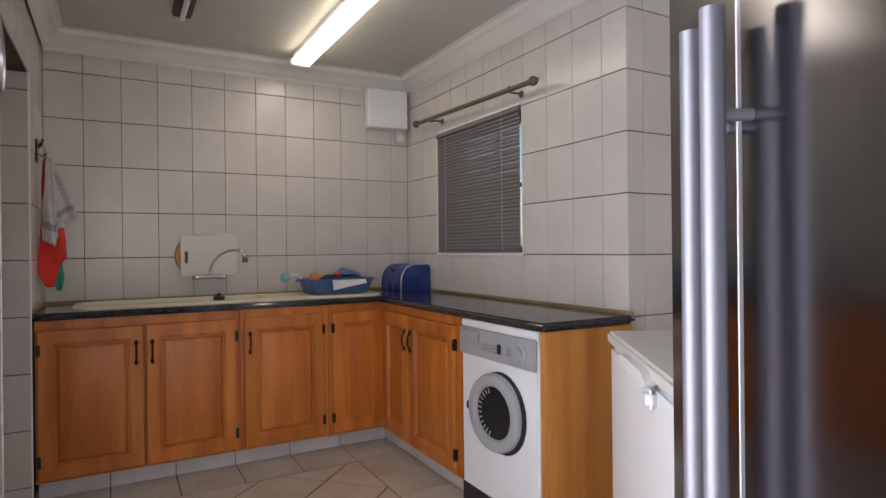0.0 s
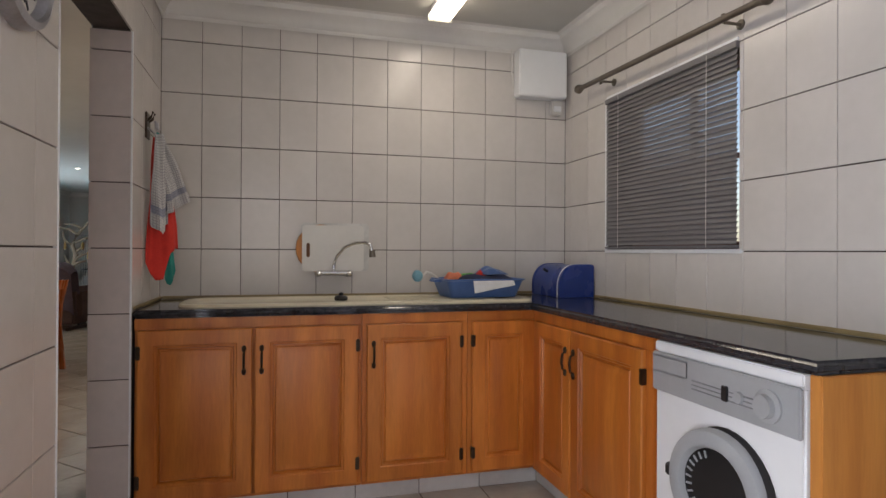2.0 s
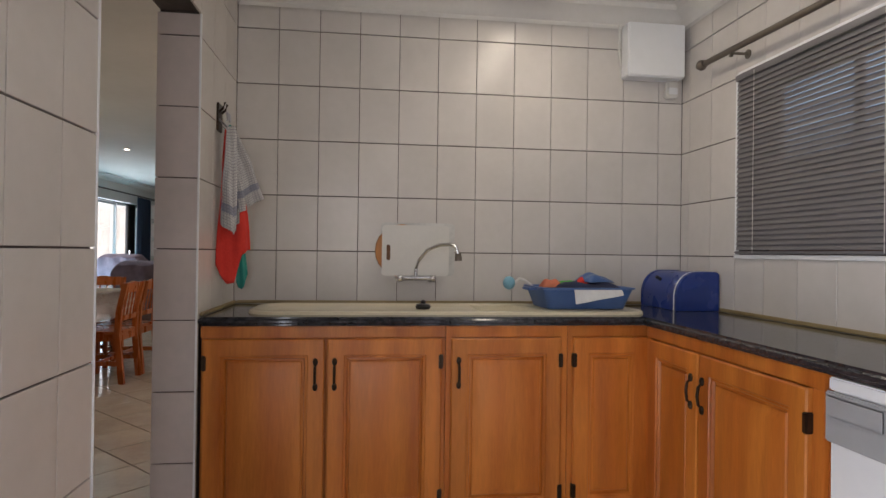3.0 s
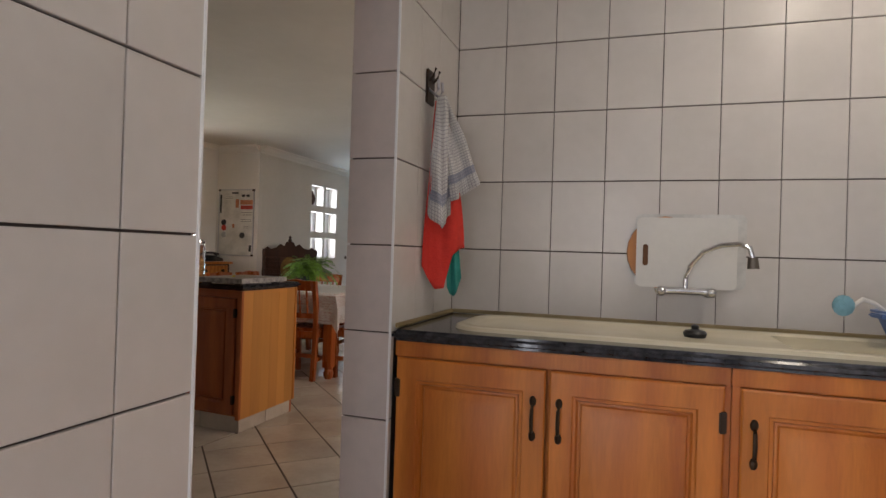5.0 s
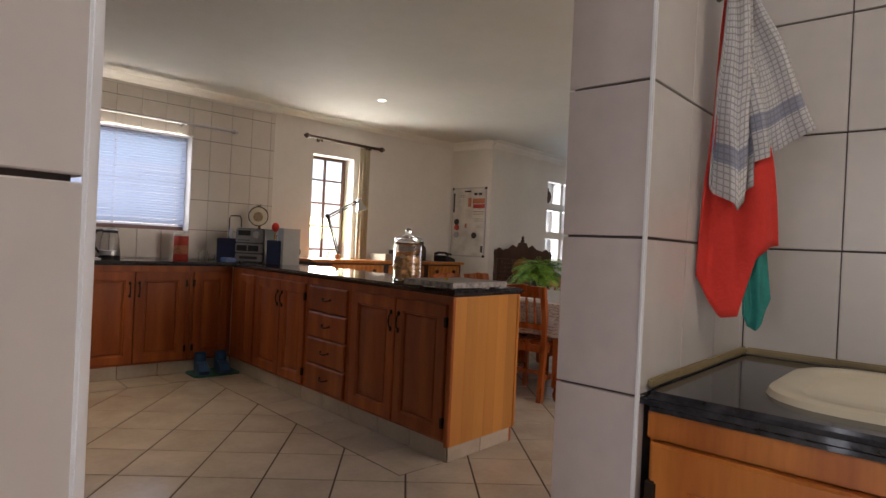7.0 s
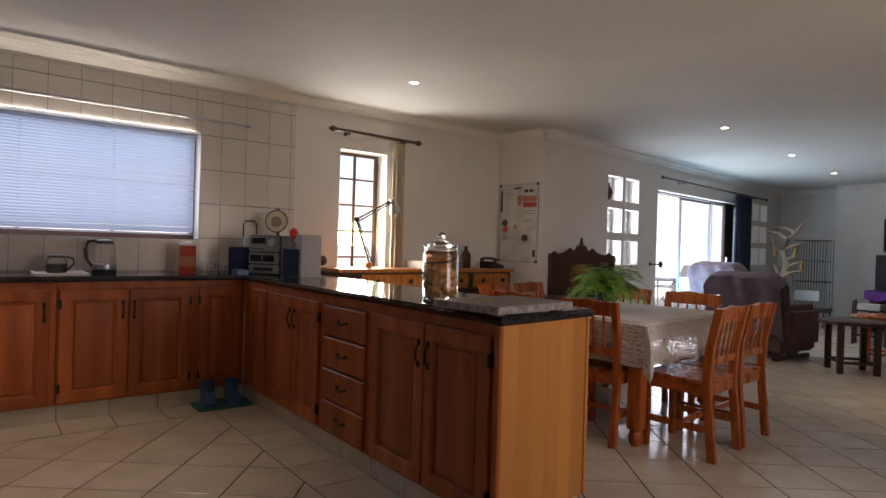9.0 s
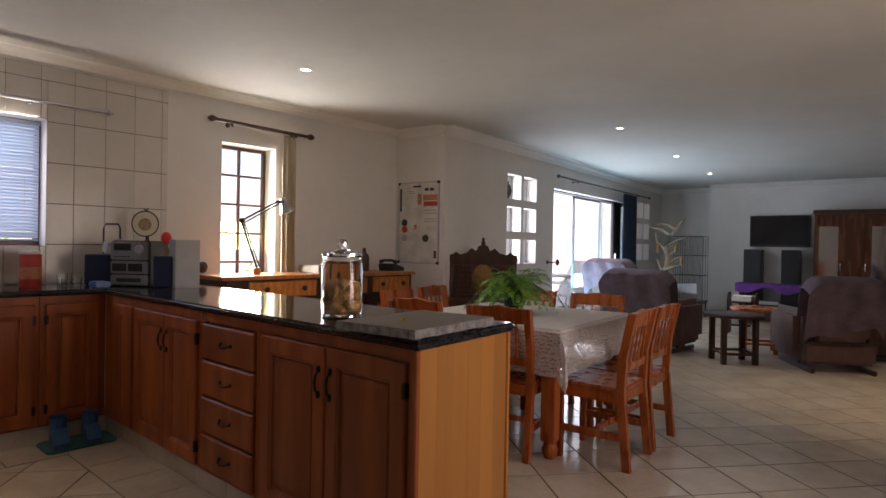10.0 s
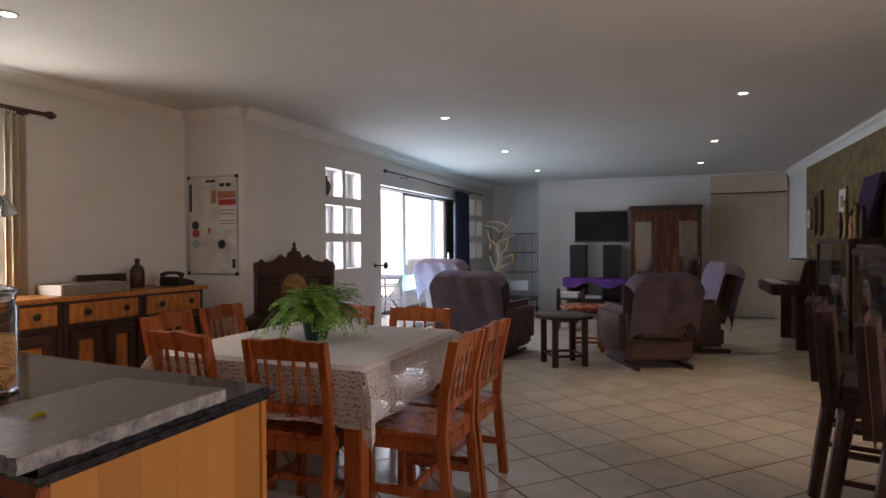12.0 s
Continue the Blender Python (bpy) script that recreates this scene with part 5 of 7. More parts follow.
for k in range(2):
    s_ = thing("rubber_boot", "short blue rubber boot standing on a mat", "boot", (-4.165 + 0.02 * k, 3.86 + 0.16 * k, 0.022), -8, "boots on the mat")
    part("foot", prism(B(), [(0, 0), (0.20, 0), (0.21, 0.03), (0.18, 0.06), (0.10, 0.085), (0, 0.09)], -0.038, 0.038), BOOT_BLUE, s_)
    part("shaft", lathe(B(), [(0.043, 0.07), (0.046, 0.145), (0.050, 0.15), (0.044, 0.145), (0.038, 0.09)], 14, (0.045, 0, 0)), BOOT_BLUE, s_)


# ---- dining side ----
site(SIDEBOARD)
sb = thing("sideboard", "long pine and dark wood sideboard with drawers", "sideboard", (KW + 0.002, 5.10, 0), 90)
DX = 0.46
part("top", shift(box(B(), 0, 2.06, -DX - 0.02, 0, 0.915, 0.945, 0.006), Matrix.Identity(4)), PINE, sb, "orange pine top")
part("body", bx(0.05, 2.02, -DX + 0.02, -0.002, 0.06, 0.915), DARK_WOOD, sb)
bm = B()
for x in (0.05, 0.20, 0.87, 0.905, 1.44, 1.475, 1.99):
    box(bm, x, x + 0.03, -DX, -DX + 0.02, 0.0, 0.914, 0.002)
box(bm, 0.08, 2.0, -DX + 0.002, -DX + 0.02, 0.735, 0.760, 0.002)
box(bm, 0.08, 2.0, -DX + 0.002, -DX + 0.02, 0.900, 0.914, 0.002)
box(bm, 0.08, 2.0, -DX + 0.002, -DX + 0.02, 0.06, 0.12, 0.002)
part("face_frame", bm, DARK_WOOD, sb)
for x0, x1 in ((0.235, 0.865), (0.94, 1.435), (1.51, 1.985)):
    bm = B()
    r = nested(bm, x1 - x0, 0.135, [(0, -DX + 0.02), (0, -DX - 0.004), (0.008, -DX - 0.010), (0.02, -DX - 0.010)])
    bm.faces.new(r[-1])
    d = part("drawer", shift(bm, Matrix.Translation((x0, 0, 0.763))), PINE, sb, "orange pine drawer front")
    for fx in (0.22, 0.78):
        part("knob", shift(lathe(B(), [(0.010, 0), (0.010, 0.012), (0.022, 0.020), (0.022, 0.028), (0.0, 0.034)], 14), pose(x0 + (x1 - x0) * fx, -DX - 0.010, 0.835, 90)), BRONZE, d, "round dark knob")
for x0, x1 in ((0.25, 0.54), (0.57, 0.85), (0.95, 1.17), (1.21, 1.42), (1.52, 1.73), (1.76, 1.97)):
    panel_door(sb, x0, 0.14, x1 - x0, 0.57, DARK_WOOD, -DX + 0.018, inner=PINE)
for x in (0.07, 1.97):
    part("foot", bx(x - 0.025, x + 0.025, -DX + 0.03, -DX + 0.08, 0, 0.06), DARK_WOOD, sb)

dl = thing("desk_lamp", "black spring-arm desk lamp with a chrome shade", "lamp", (-4.52, 5.52, 0.9455))
part("base", lathe(B(), [(0.03, 0), (0.032, 0.045), (0.018, 0.055)], 16), PINE, dl, "small wooden clamp block")
part("arm", rod(rod(B(), (0, 0, 0.05), (-0.0, -0.145, 0.43), 0.010), (0.0, 0.022, 0.06), (0.0, -0.125, 0.43), 0.007), BLACK, dl)
part("joint", ball(B(), (0, -0.14, 0.435), 0.026, 10), BLACK, dl)
part("arm", rod(rod(B(), (0, -0.145, 0.435), (0.0, 0.19, 0.615), 0.009), (0, -0.14, 0.410), (0.0, 0.19, 0.590), 0.007), BLACK, dl)
part("joint", ball(B(), (0, 0.20, 0.605), 0.018, 10), BLACK, dl)
part("shade", shift(lathe(B(), [(0.024, 0.0), (0.028, -0.02), (0.034, -0.06), (0.066, -0.125), (0.064, -0.125), (0.03, -0.06), (0.02, -0.01)], 22), pose(0, 0.23, 0.645, 22, 0, 0)), CHROME, dl, "dull chrome shade")
solo("amplifier", bx(-4.66, -4.36, 6.02, 6.50, 0.9455, 1.015, 0.005), material("silver_box", (0.30, 0.25, 0.21), 0.5, 0.2), "flat silver-grey electronic box on the sideboard", "amplifier")
solo("wooden_box", bx(-4.74, -4.67, 6.35, 6.70, 0.9455, 1.06, 0.004), DARK_WOOD, "low dark wooden box against the wall", "box")
bo = thing("stoneware_bottle", "dark brown stoneware bottle on the sideboard", "bottle", (-4.60, 6.74, 0.9455))
part("body", lathe(B(), [(0.045, 0), (0.052, 0.01), (0.052, 0.13), (0.040, 0.165), (0.018, 0.185), (0.016, 0.205)], 20), DARK_WOOD, bo)
part("stopper", lathe(B(), [(0.019, 0.205), (0.021, 0.215), (0.012, 0.228)], 14), BLACK, bo)
ph = thing("telephone", "black desk telephone on the sideboard", "telephone", (-4.52, 6.96, 0.9455), 100)
part("base", shift(prism(B(), [(0, 0), (0.19, 0), (0.19, 0.03), (0.02, 0.075), (0, 0.07)], -0.09, 0.09), Matrix.Identity(4)), BLACK, ph)
part("handset", pipe(B(), [(0.04, -0.10, 0.085), (0.035, -0.05, 0.105), (0.035, 0.05, 0.105), (0.04, 0.10, 0.085)], [0.022, 0.014, 0.014, 0.022], 10), BLACK, ph)
for k, (y, c) in enumerate(((6.93, PAPER), (6.965, RED))):
    solo("ornament", lathe(B(), [(0.018, 0), (0.022, 0.02), (0.010, 0.04), (0.016, 0.06), (0.004, 0.075)], 14, (-4.62, y, 0.9455)), c, "small painted ornament on the sideboard", "ornament", "ornaments")

# notice board
site(HERE)
nb = thing("notice_board", "white magnetic notice board with notes and magnets", "notice board", (-4.765, JOG, 1.015))
part("panel", bx(0.004, 0.536, -0.012, -0.001, 0.004, 0.854), material("whiteboard", (0.70, 0.68, 0.64), 0.3), nb)
for a in ((0, 0.54, 0, 0.014), (0, 0.54, 0.844, 0.858), (0, 0.014, 0, 0.858), (0.526, 0.54, 0, 0.858)):
    part("frame_bar", bx(a[0], a[1], -0.018, -0.002, a[2], a[3], 0.002), STEEL, nb)
for cx in (0.0, 0.515):
    for cz in (0.0, 0.833):
        part("corner_cap", bx(cx - 0.002, cx + 0.027, -0.021, -0.0005, cz - 0.002, cz + 0.027, 0.003), BRONZE, nb, "dark corner cap")
for x, z, w, h, m_ in ((0.33, 0.66, 0.19, 0.06, ORANGE_PRINT), (0.34, 0.60, 0.18, 0.05, RED), (0.26, 0.62, 0.05, 0.11, ORANGE_PRINT), (0.34, 0.50, 0.18, 0.085, PAPER), (0.34, 0.42, 0.18, 0.07, PAPER), (0.38, 0.34, 0.09, 0.06, PAPER), (0.10, 0.72, 0.12, 0.06, PAPER), (0.22, 0.36, 0.03, 0.05, ORANGE_PRINT), (0.48, 0.06, 0.035, 0.08, INK), (0.02, 0.55, 0.025, 0.24, INK), (0.20, 0.80, 0.10, 0.02, INK), (0.35, 0.76, 0.05, 0.03, INK), (0.42, 0.76, 0.05, 0.03, INK)):
    part("note", bx(x, x + w, -0.0145, -0.0122, z, z + h), m_, nb)
    if m_ is PAPER:
        for k in range(2):
            part("print_line", bx(x + 0.01, x + w - 0.01, -0.0155, -0.0147, z + h * (0.3 + 0.35 * k), z + h * (0.36 + 0.35 * k)), INK, nb)
for x, z, m_ in ((0.085, 0.43, INK), (0.09, 0.36, RED), (0.09, 0.27, GREY_PLASTIC), (0.37, 0.265, INK)):
    part("magnet", shift(lathe(B(), [(0.038, 0), (0.036, 0.008), (0.02, 0.010)], 16), pose(x, -0.012, z, 90)), m_, nb)

# carved hall chair
hc = thing("carved_chair", "dark carved wooden hall chair with pierced back", "chair", (-3.88, 7.80, 0), 30)
part("seat", bx(-0.36, 0.36, -0.40, 0.02, 0.62, 0.68, 0.01), DARK_WOOD, hc)
part("chest", bx(-0.34, 0.34, -0.36, 0.0, 0.0, 0.62, 0.006), DARK_WOOD, hc)
for x in (-0.345, 0.305):
    part("post", lathe(B(), [(0.022, 0.68), (0.022, 0.80), (0.028, 0.83), (0.020, 0.86), (0.022, 1.04), (0.030, 1.08), (0.018, 1.12)], 12, (x + 0.02, 0.0, 0)), DARK_WOOD, hc)
crest = [(-0.33, 1.02), (-0.33, 1.11), (-0.28, 1.15), (-0.24, 1.12), (-0.17, 1.14), (-0.12, 1.19), (-0.07, 1.16), (-0.05, 1.21), (0, 1.23), (0.05, 1.21), (0.07, 1.16), (0.12, 1.19), (0.17, 1.14), (0.24, 1.12), (0.28, 1.15), (0.33, 1.11), (0.33, 1.02)]
part("crest", prism(B(), crest, -0.018, 0.018), DARK_WOOD, hc)
part("finial", lathe(B(), [(0.018, 1.22), (0.026, 1.24), (0.012, 1.26), (0.020, 1.275), (0.003, 1.30)], 12), DARK_WOOD, hc)
for x0 in (-0.30, 0.11):
    for i in range(4):
        for j in range(6):
            part("fret", shift(lathe(B(), [(0.026, -0.006), (0.026, 0.006), (0.011, 0.006), (0.011, -0.006)], 8), pose(x0 + 0.028 + i * 0.045, 0, 0.725 + j * 0.052, 90)), DARK_WOOD, hc)
part("medallion", shift(lathe(B(), [(0.105, -0.02), (0.11, 0.0), (0.08, 0.025), (0.03, 0.035)], 20), pose(0, 0, 0.87, 90) @ Matrix.Diagonal((1, 1.4, 1, 1))), GOLD, hc, "worn gilt carved medallion")
part("rail", bx(-0.33, 0.33, -0.02, 0.02, 0.68, 0.71, 0.004), DARK_WOOD, hc)
# added panel that dims the bright wall seen through the frets
part("backing", bx(-0.32, 0.32, 0.008, 0.018, 0.71, 1.05), LEATHER, hc, "brown panel added to dim the frets")


# dining table and cloth
TX0, TX1, TY0, TY1 = -3.19, -2.03, 5.66, 6.82
tb = thing("dining_table", "square varnished pine dining table", "table", ((TX0 + TX1) / 2, (TY0 + TY1) / 2, 0))
hw = (TX1 - TX0) / 2
part("tabletop", bx(-hw, hw, -hw, hw, 0.720, 0.750, 0.006), WOOD, tb)
for a in ((-hw + 0.08, hw - 0.08, -hw + 0.07, -hw + 0.095), (-hw + 0.08, hw - 0.08, hw - 0.095, hw - 0.07), (-hw + 0.07, -hw + 0.095, -hw + 0.08, hw - 0.08), (hw - 0.095, hw - 0.07, -hw + 0.08, hw - 0.08)):
    part("apron", bx(*a, 0.62, 0.72, 0.002), WOOD, tb)
for sx in (-1, 1):
    for sy in (-1, 1):
        lx, ly = sx * (hw - 0.085), sy * (hw - 0.085)
        bm = bx(lx - 0.042, lx + 0.042, ly - 0.042, ly + 0.042, 0.10, 0.72, 0.005)
        lathe(bm, [(0.030, 0), (0.040, 0.02), (0.046, 0.055), (0.036, 0.085), (0.042, 0.10)], 14, (lx, ly, 0))
        part("leg", bm, WOOD, tb)
LACE_OPEN = material("openwork_lace", (0.72, 0.70, 0.68), 0.85, amount=0.12, scale=30)
nt = LACE_OPEN.node_tree
vo, mr, tc2 = nt.nodes.new("ShaderNodeTexVoronoi"), nt.nodes.new("ShaderNodeMapRange"), nt.nodes.new("ShaderNodeTexCoord")
vo.feature, vo.inputs["Scale"].default_value = "DISTANCE_TO_EDGE", 75
wv = nt.nodes.new("ShaderNodeTexWave")
wv.wave_type, wv.inputs["Scale"].default_value, wv.inputs["Distortion"].default_value = "RINGS", 20, 7
nt.links.new(tc2.outputs["Object"], vo.inputs["Vector"])
nt.links.new(tc2.outputs["Object"], wv.inputs["Vector"])
mr.inputs[1].default_value, mr.inputs[2].default_value, mr.inputs[3].default_value, mr.inputs[4].default_value = 0.13, 0.20, 1.0, 0.0
nt.links.new(vo.outputs["Distance"], mr.inputs[0])
gt, mxm = nt.nodes.new("ShaderNodeMath"), nt.nodes.new("ShaderNodeMath")
gt.operation, gt.inputs[1].default_value, mxm.operation = "GREATER_THAN", 0.60, "MAXIMUM"
nt.links.new(wv.outputs[1], gt.inputs[0])
nt.links.new(gt.outputs[0], mxm.inputs[0])
nt.links.new(mr.outputs[0], mxm.inputs[1])
nt.links.new(mxm.outputs[0], nt.nodes["Principled BSDF"].inputs["Alpha"])
HANG, ZT = 0.262, 0.7525


def cloth_place(a, b):
    """Where the cloth's point (a, b), in metres from its middle, comes to lie."""
    ox, oy = max(0, abs(a) - hw - 0.004), max(0, abs(b) - hw - 0.004)
    x, y = max(-hw - 0.004, min(hw + 0.004, a)), max(-hw - 0.004, min(hw + 0.004, b))
    sx, sy = math.copysign(1, a), math.copysign(1, b)
    z = ZT
    if ox or oy:
        z -= math.hypot(ox, oy) + 0.002
        if ox and oy:
            k = min(ox, oy)
            x += sx * (0.010 + 0.40 * k + 0.02 * math.sin(20 * oy))
            y += sy * (0.010 + 0.40 * k + 0.02 * math.sin(20 * ox))
        elif ox:
            x += sx * (0.006 + ox * (0.05 + 0.05 * math.sin(b * 17)))
        else:
            y += sy * (0.006 + oy * (0.05 + 0.05 * math.sin(a * 15)))
    return (x, y, z)


tcl = thing("tablecloth", "white lace tablecloth with hanging pointed corners", "tablecloth", ((TX0 + TX1) / 2, (TY0 + TY1) / 2, 0))
E_ = hw + HANG
part("top_cloth", sheet(B(), lambda u, v: cloth_place((2 * u - 1) * (hw + 0.02), (2 * v - 1) * (hw + 0.02)), 40, 40), LACE, tcl)
for sgn, axis in ((-1, 0), (1, 0), (-1, 1), (1, 1)):
    def rim(u, v, sgn=sgn, axis=axis):
        a, b = sgn * (hw + 0.02 + (HANG - 0.02) * v), (2 * u - 1) * (hw + 0.02 + (HANG - 0.02) * v)
        return cloth_place(a, b) if axis == 0 else cloth_place(b, a)
    part("lace_border", sheet(B(), rim, 90, 12), LACE_OPEN, tcl, "openwork lace border")


# potted fern
fn_ = thing("potted_fern", "green fern in a dark pot on the table", "plant", (-2.63, 6.22, 0.7535))
pot = part("pot", lathe(B(), [(0.055, 0), (0.060, 0.01), (0.080, 0.12), (0.084, 0.135), (0.074, 0.135), (0.070, 0.11)], 22), POT, fn_)
part("soil", lathe(B(), [(0.070, 0.108), (0.071, 0.112)], 18), SOIL, fn_)
rnd = random.Random(21)
bm = B()
for k in range(165):
    az, ln, up = rnd.uniform(0, 2 * math.pi), rnd.uniform(0.20, 0.43), rnd.uniform(0.55, 1.4)
    d = Vector((math.cos(az), math.sin(az), 0))
    side = Vector((-d.y, d.x, 0))
    n = 16
    pts = []
    for i in range(n + 1):
        s_ = i / n
        r = ln * s_ * (0.30 + 0.62 * math.cos(up)) + 0.02
        z = 0.12 + ln * 1.15 * math.sin(up) * s_ - ln * s_ * s_ * (0.62 + 0.38 * (1.35 - up))
        pts.append(d * r + Vector((0, 0, max(0.012, z))) + side * 0.03 * math.sin(2 * s_ + k))
    for i in range(1, n):
        p, q = pts[i], pts[i + 1]
        wl = 0.036 * math.sin(math.pi * (0.12 + 0.85 * i / n)) + 0.006
        for sg in (-1, 1):
            tip = p + side * sg * wl + (q - p) * 0.7 + Vector((0, 0, rnd.uniform(-0.010, 0.004)))
            fs = [bm.verts.new(v) for v in (p, p + (q - p) * 0.25 + side * sg * wl * 0.5 + Vector((0, 0, 0.004)), tip, p + (q - p) * 0.85 + side * sg * wl * 0.35)]
            bm.faces.new(fs)
tagged(part("fronds", bm, LEAF, fn_, "feathery green fronds"), kind="stuff")


# dining chairs
def dining_chair(label, at, rz, mat=WOOD):
    c = thing("dining_chair", label, "chair", at, rz, "chairs round the table")
    part("seat", box(B(), -0.205, 0.205, -0.215, 0.19, 0.422, 0.448, 0.008), mat, c)
    for sx in (-1, 1):
        part("leg", shift(box(B(), -0.019, 0.019, -0.019, 0.019, 0, 0.422, 0.003), Matrix.Translation((sx * 0.175, -0.185, 0))), mat, c)
        pts = [(0.0, 0.215), (0.42, 0.175), (0.62, 0.185), (0.86, 0.235)]
        bm = B()
        rings = []
        for z, y in pts:
            rings.append([bm.verts.new((sx * 0.185 + dx, y + dy, z)) for dx, dy in ((-0.018, -0.022), (0.018, -0.022), (0.018, 0.022), (-0.018, 0.022))])
        for a, b in zip(rings, rings[1:]):
            for i in range(4):
                bm.faces.new((a[i], a[(i + 1) % 4], b[(i + 1) % 4], b[i]))
        bm.faces.new(rings[0])
        bm.faces.new(rings[-1])
        part("back_post", bm, mat, c)
        part("side_stretcher", box(B(), sx * 0.18 - 0.010, sx * 0.18 + 0.010, -0.17, 0.185, 0.155, 0.195, 0.002), mat, c)
        part("side_rail", box(B(), sx * 0.18 - 0.011, sx * 0.18 + 0.011, -0.17, 0.17, 0.362, 0.421, 0.002), mat, c)
    part("front_rail", box(B(), -0.16, 0.16, -0.197, -0.175, 0.362, 0.421, 0.002), mat, c)
    part("back_rail", box(B(), -0.168, 0.168, 0.165, 0.187, 0.362, 0.421, 0.002), mat, c)
    part("cross_stretcher", box(B(), -0.17, 0.17, 0.0, 0.022, 0.158, 0.192, 0.002), mat, c)
    crest = [(-0.168, 0.775)] + [(-0.168 + 0.336 * i / 14, 0.852 + 0.030 * math.exp(-((i - 7) / 3.2) ** 2) + 0.010 * math.cos(math.pi * i / 7)) for i in range(15)] + [(0.168, 0.775)]
    part("crest_rail", shift(prism(B(), [(x, z - 0.815) for x, z in crest], -0.012, 0.012), Matrix.Translation((0, 0.222, 0.815)) @ Matrix.Rotation(radians(-11), 4, "X")), mat, c)
    part("lower_rail", shift(box(B(), -0.168, 0.168, -0.011, 0.011, -0.022, 0.022, 0.002), Matrix.Translation((0, 0.184, 0.555)) @ Matrix.Rotation(radians(-8), 4, "X")), mat, c)
    for k in range(4):
        x = -0.105 + 0.07 * k
        sp_ = lathe(B(), [(0.007, 0), (0.010, 0.05), (0.006, 0.07), (0.011, 0.10), (0.006, 0.13), (0.010, 0.16), (0.007, 0.212)], 8)
        part("spindle", shift(sp_, Matrix.Translation((x, 0.188, 0.572)) @ Matrix.Rotation(radians(-8.5), 4, "X")), mat, c)
    return c


first = dining_chair("red-brown varnished pine dining chair with spindle back", (-1.895, 5.995, 0), -90)
first.matrix_basis = pose(-1.905, 5.995, 0, 0, 0, -90)
for x, y, r in ((-1.895, 6.44, -92), (-2.38, 5.80, 183), (-2.95, 5.82, 172), (-3.42, 6.20, 97), (-3.44, 6.68, 95), (-2.31, 6.72, 2), (-2.88, 6.74, -3)):
    copy_thing(first, pose(x, y, 0, 0, 0, r))


# ---- lounge ----
for a, b, z0, z1 in PIGEON:
    wn_ = thing("window_pigeonhole", "square glazed hole in the lounge wall", "window", (LW - 0.14, a, z0), 90, "glazed wall holes", "structure")
    p = part("pane", bx(0, b - a, 0.0, 0.006, 0, z1 - z0), FROST, wn_)
    p.visible_shadow = False
vz = thing("vase", "dark rounded vase in the top wall hole", "vase", (LW - 0.07, 8.88, 1.791))
part("body", lathe(B(), [(0.03, 0), (0.055, 0.05), (0.065, 0.10), (0.05, 0.15), (0.025, 0.18), (0.032, 0.21)], 18), DARK_WOOD, vz)
sh = thing("seashell", "small dark ornament in a wall hole", "ornament", (LW - 0.07, 9.24, 1.791))
part("body", lathe(B(), [(0.03, 0), (0.035, 0.02), (0.012, 0.05), (0.002, 0.075)], 12), GREY_PLASTIC, sh)

sd = thing("door_sliding", "aluminium sliding glass door to the patio, half open", "sliding door", (LW - 0.12, 10.05, 0.0), 90, kind="structure")
for x0, x1, y in ((0.0, 1.10, 0.0), (1.04, 2.14, 0.035), (2.08, 3.2, 0.0)):
    if x0 < 0.5:
        continue
    fm = B()
    for a in ((x0, x0 + 0.035, 0.02, 2.0), (x1 - 0.035, x1, 0.02, 2.0), (x0, x1, 0.02, 0.07), (x0, x1, 1.965, 2.0)):
        box(fm, a[0], a[1], y, y + 0.03, a[2], a[3], 0.002)
    leaf = part("leaf", fm, ENAMEL, sd, "white aluminium door leaf")
    pane = part("pane", bx(x0 + 0.05, x1 - 0.05, y + 0.012, y + 0.018, 0.08, 1.95), GLASS, leaf)
    pane.visible_shadow = False
gate = part("folded_gate", bx(2.42, 2.80, -0.075, -0.035, 0.02, 2.0, 0.004), BLACK, sd, "dark folded security gate")
for k in range(5):
    part("bar", bx(2.44 + 0.078 * k, 2.455 + 0.078 * k, -0.084, -0.076, 0.05, 1.97), BRONZE, gate)
part("handle", bx(2.46, 2.48, -0.115, -0.085, 0.98, 1.12, 0.004), CHROME, gate)
part("track", bx(0, 3.2, -0.03, 0.09, 0.0, 0.018), GREY_PLASTIC, sd)
part("head_track", bx(0, 3.2, -0.03, 0.09, 2.0, 2.02), BLACK, sd)
curtain_rod("long dark curtain pole above the sliding door", (LW + 0.09, 10.03, 2.175), (LW + 0.09, 13.98, 2.175), DARK_WOOD, 0.014, bracket_dir=(-1, 0), off=0.085)
drape("dark blue curtain bunched at the end of the sliding door", (LW + 0.09, 12.62, 2.15), 90, 0.62, 2.12, CURTAIN_BLUE, 6, 0.04)

# patio, seen through the door
structure("ground", [(-400, 400, -400, 400, -0.5, -0.13)], GRASS, "mown lawn round the house reaching far off", "ground")
structure("patio", [(-13.0, LW - 0.201, 7.65, 17.0, -0.13, -0.02), (-13.0, -5.81, -2.0, 7.65, -0.13, -0.02)], PAVING, "pale paved patio outside the sliding door", "patio")
# pale walls added to catch sun, so the outdoors shows as white glare
structure("backdrop_wall", [(-13.2, -13.0, -2.0, 17.0, -0.13, 2.6), (-13.2, LW - 0.3, 17.0, 17.2, -0.13, 2.9)], BACKDROP_WALL, "pale sunlit backdrop wall added behind the patio", "wall")
# unseen, drawn out past the walls to block sun from the openings
structure("roof", [(-5.9, 3.6, -4.2, 15.8, CEIL + 0.13, CEIL + 0.25)], PLASTER, "unseen flat roof slab that keeps sun off the openings", "roof")


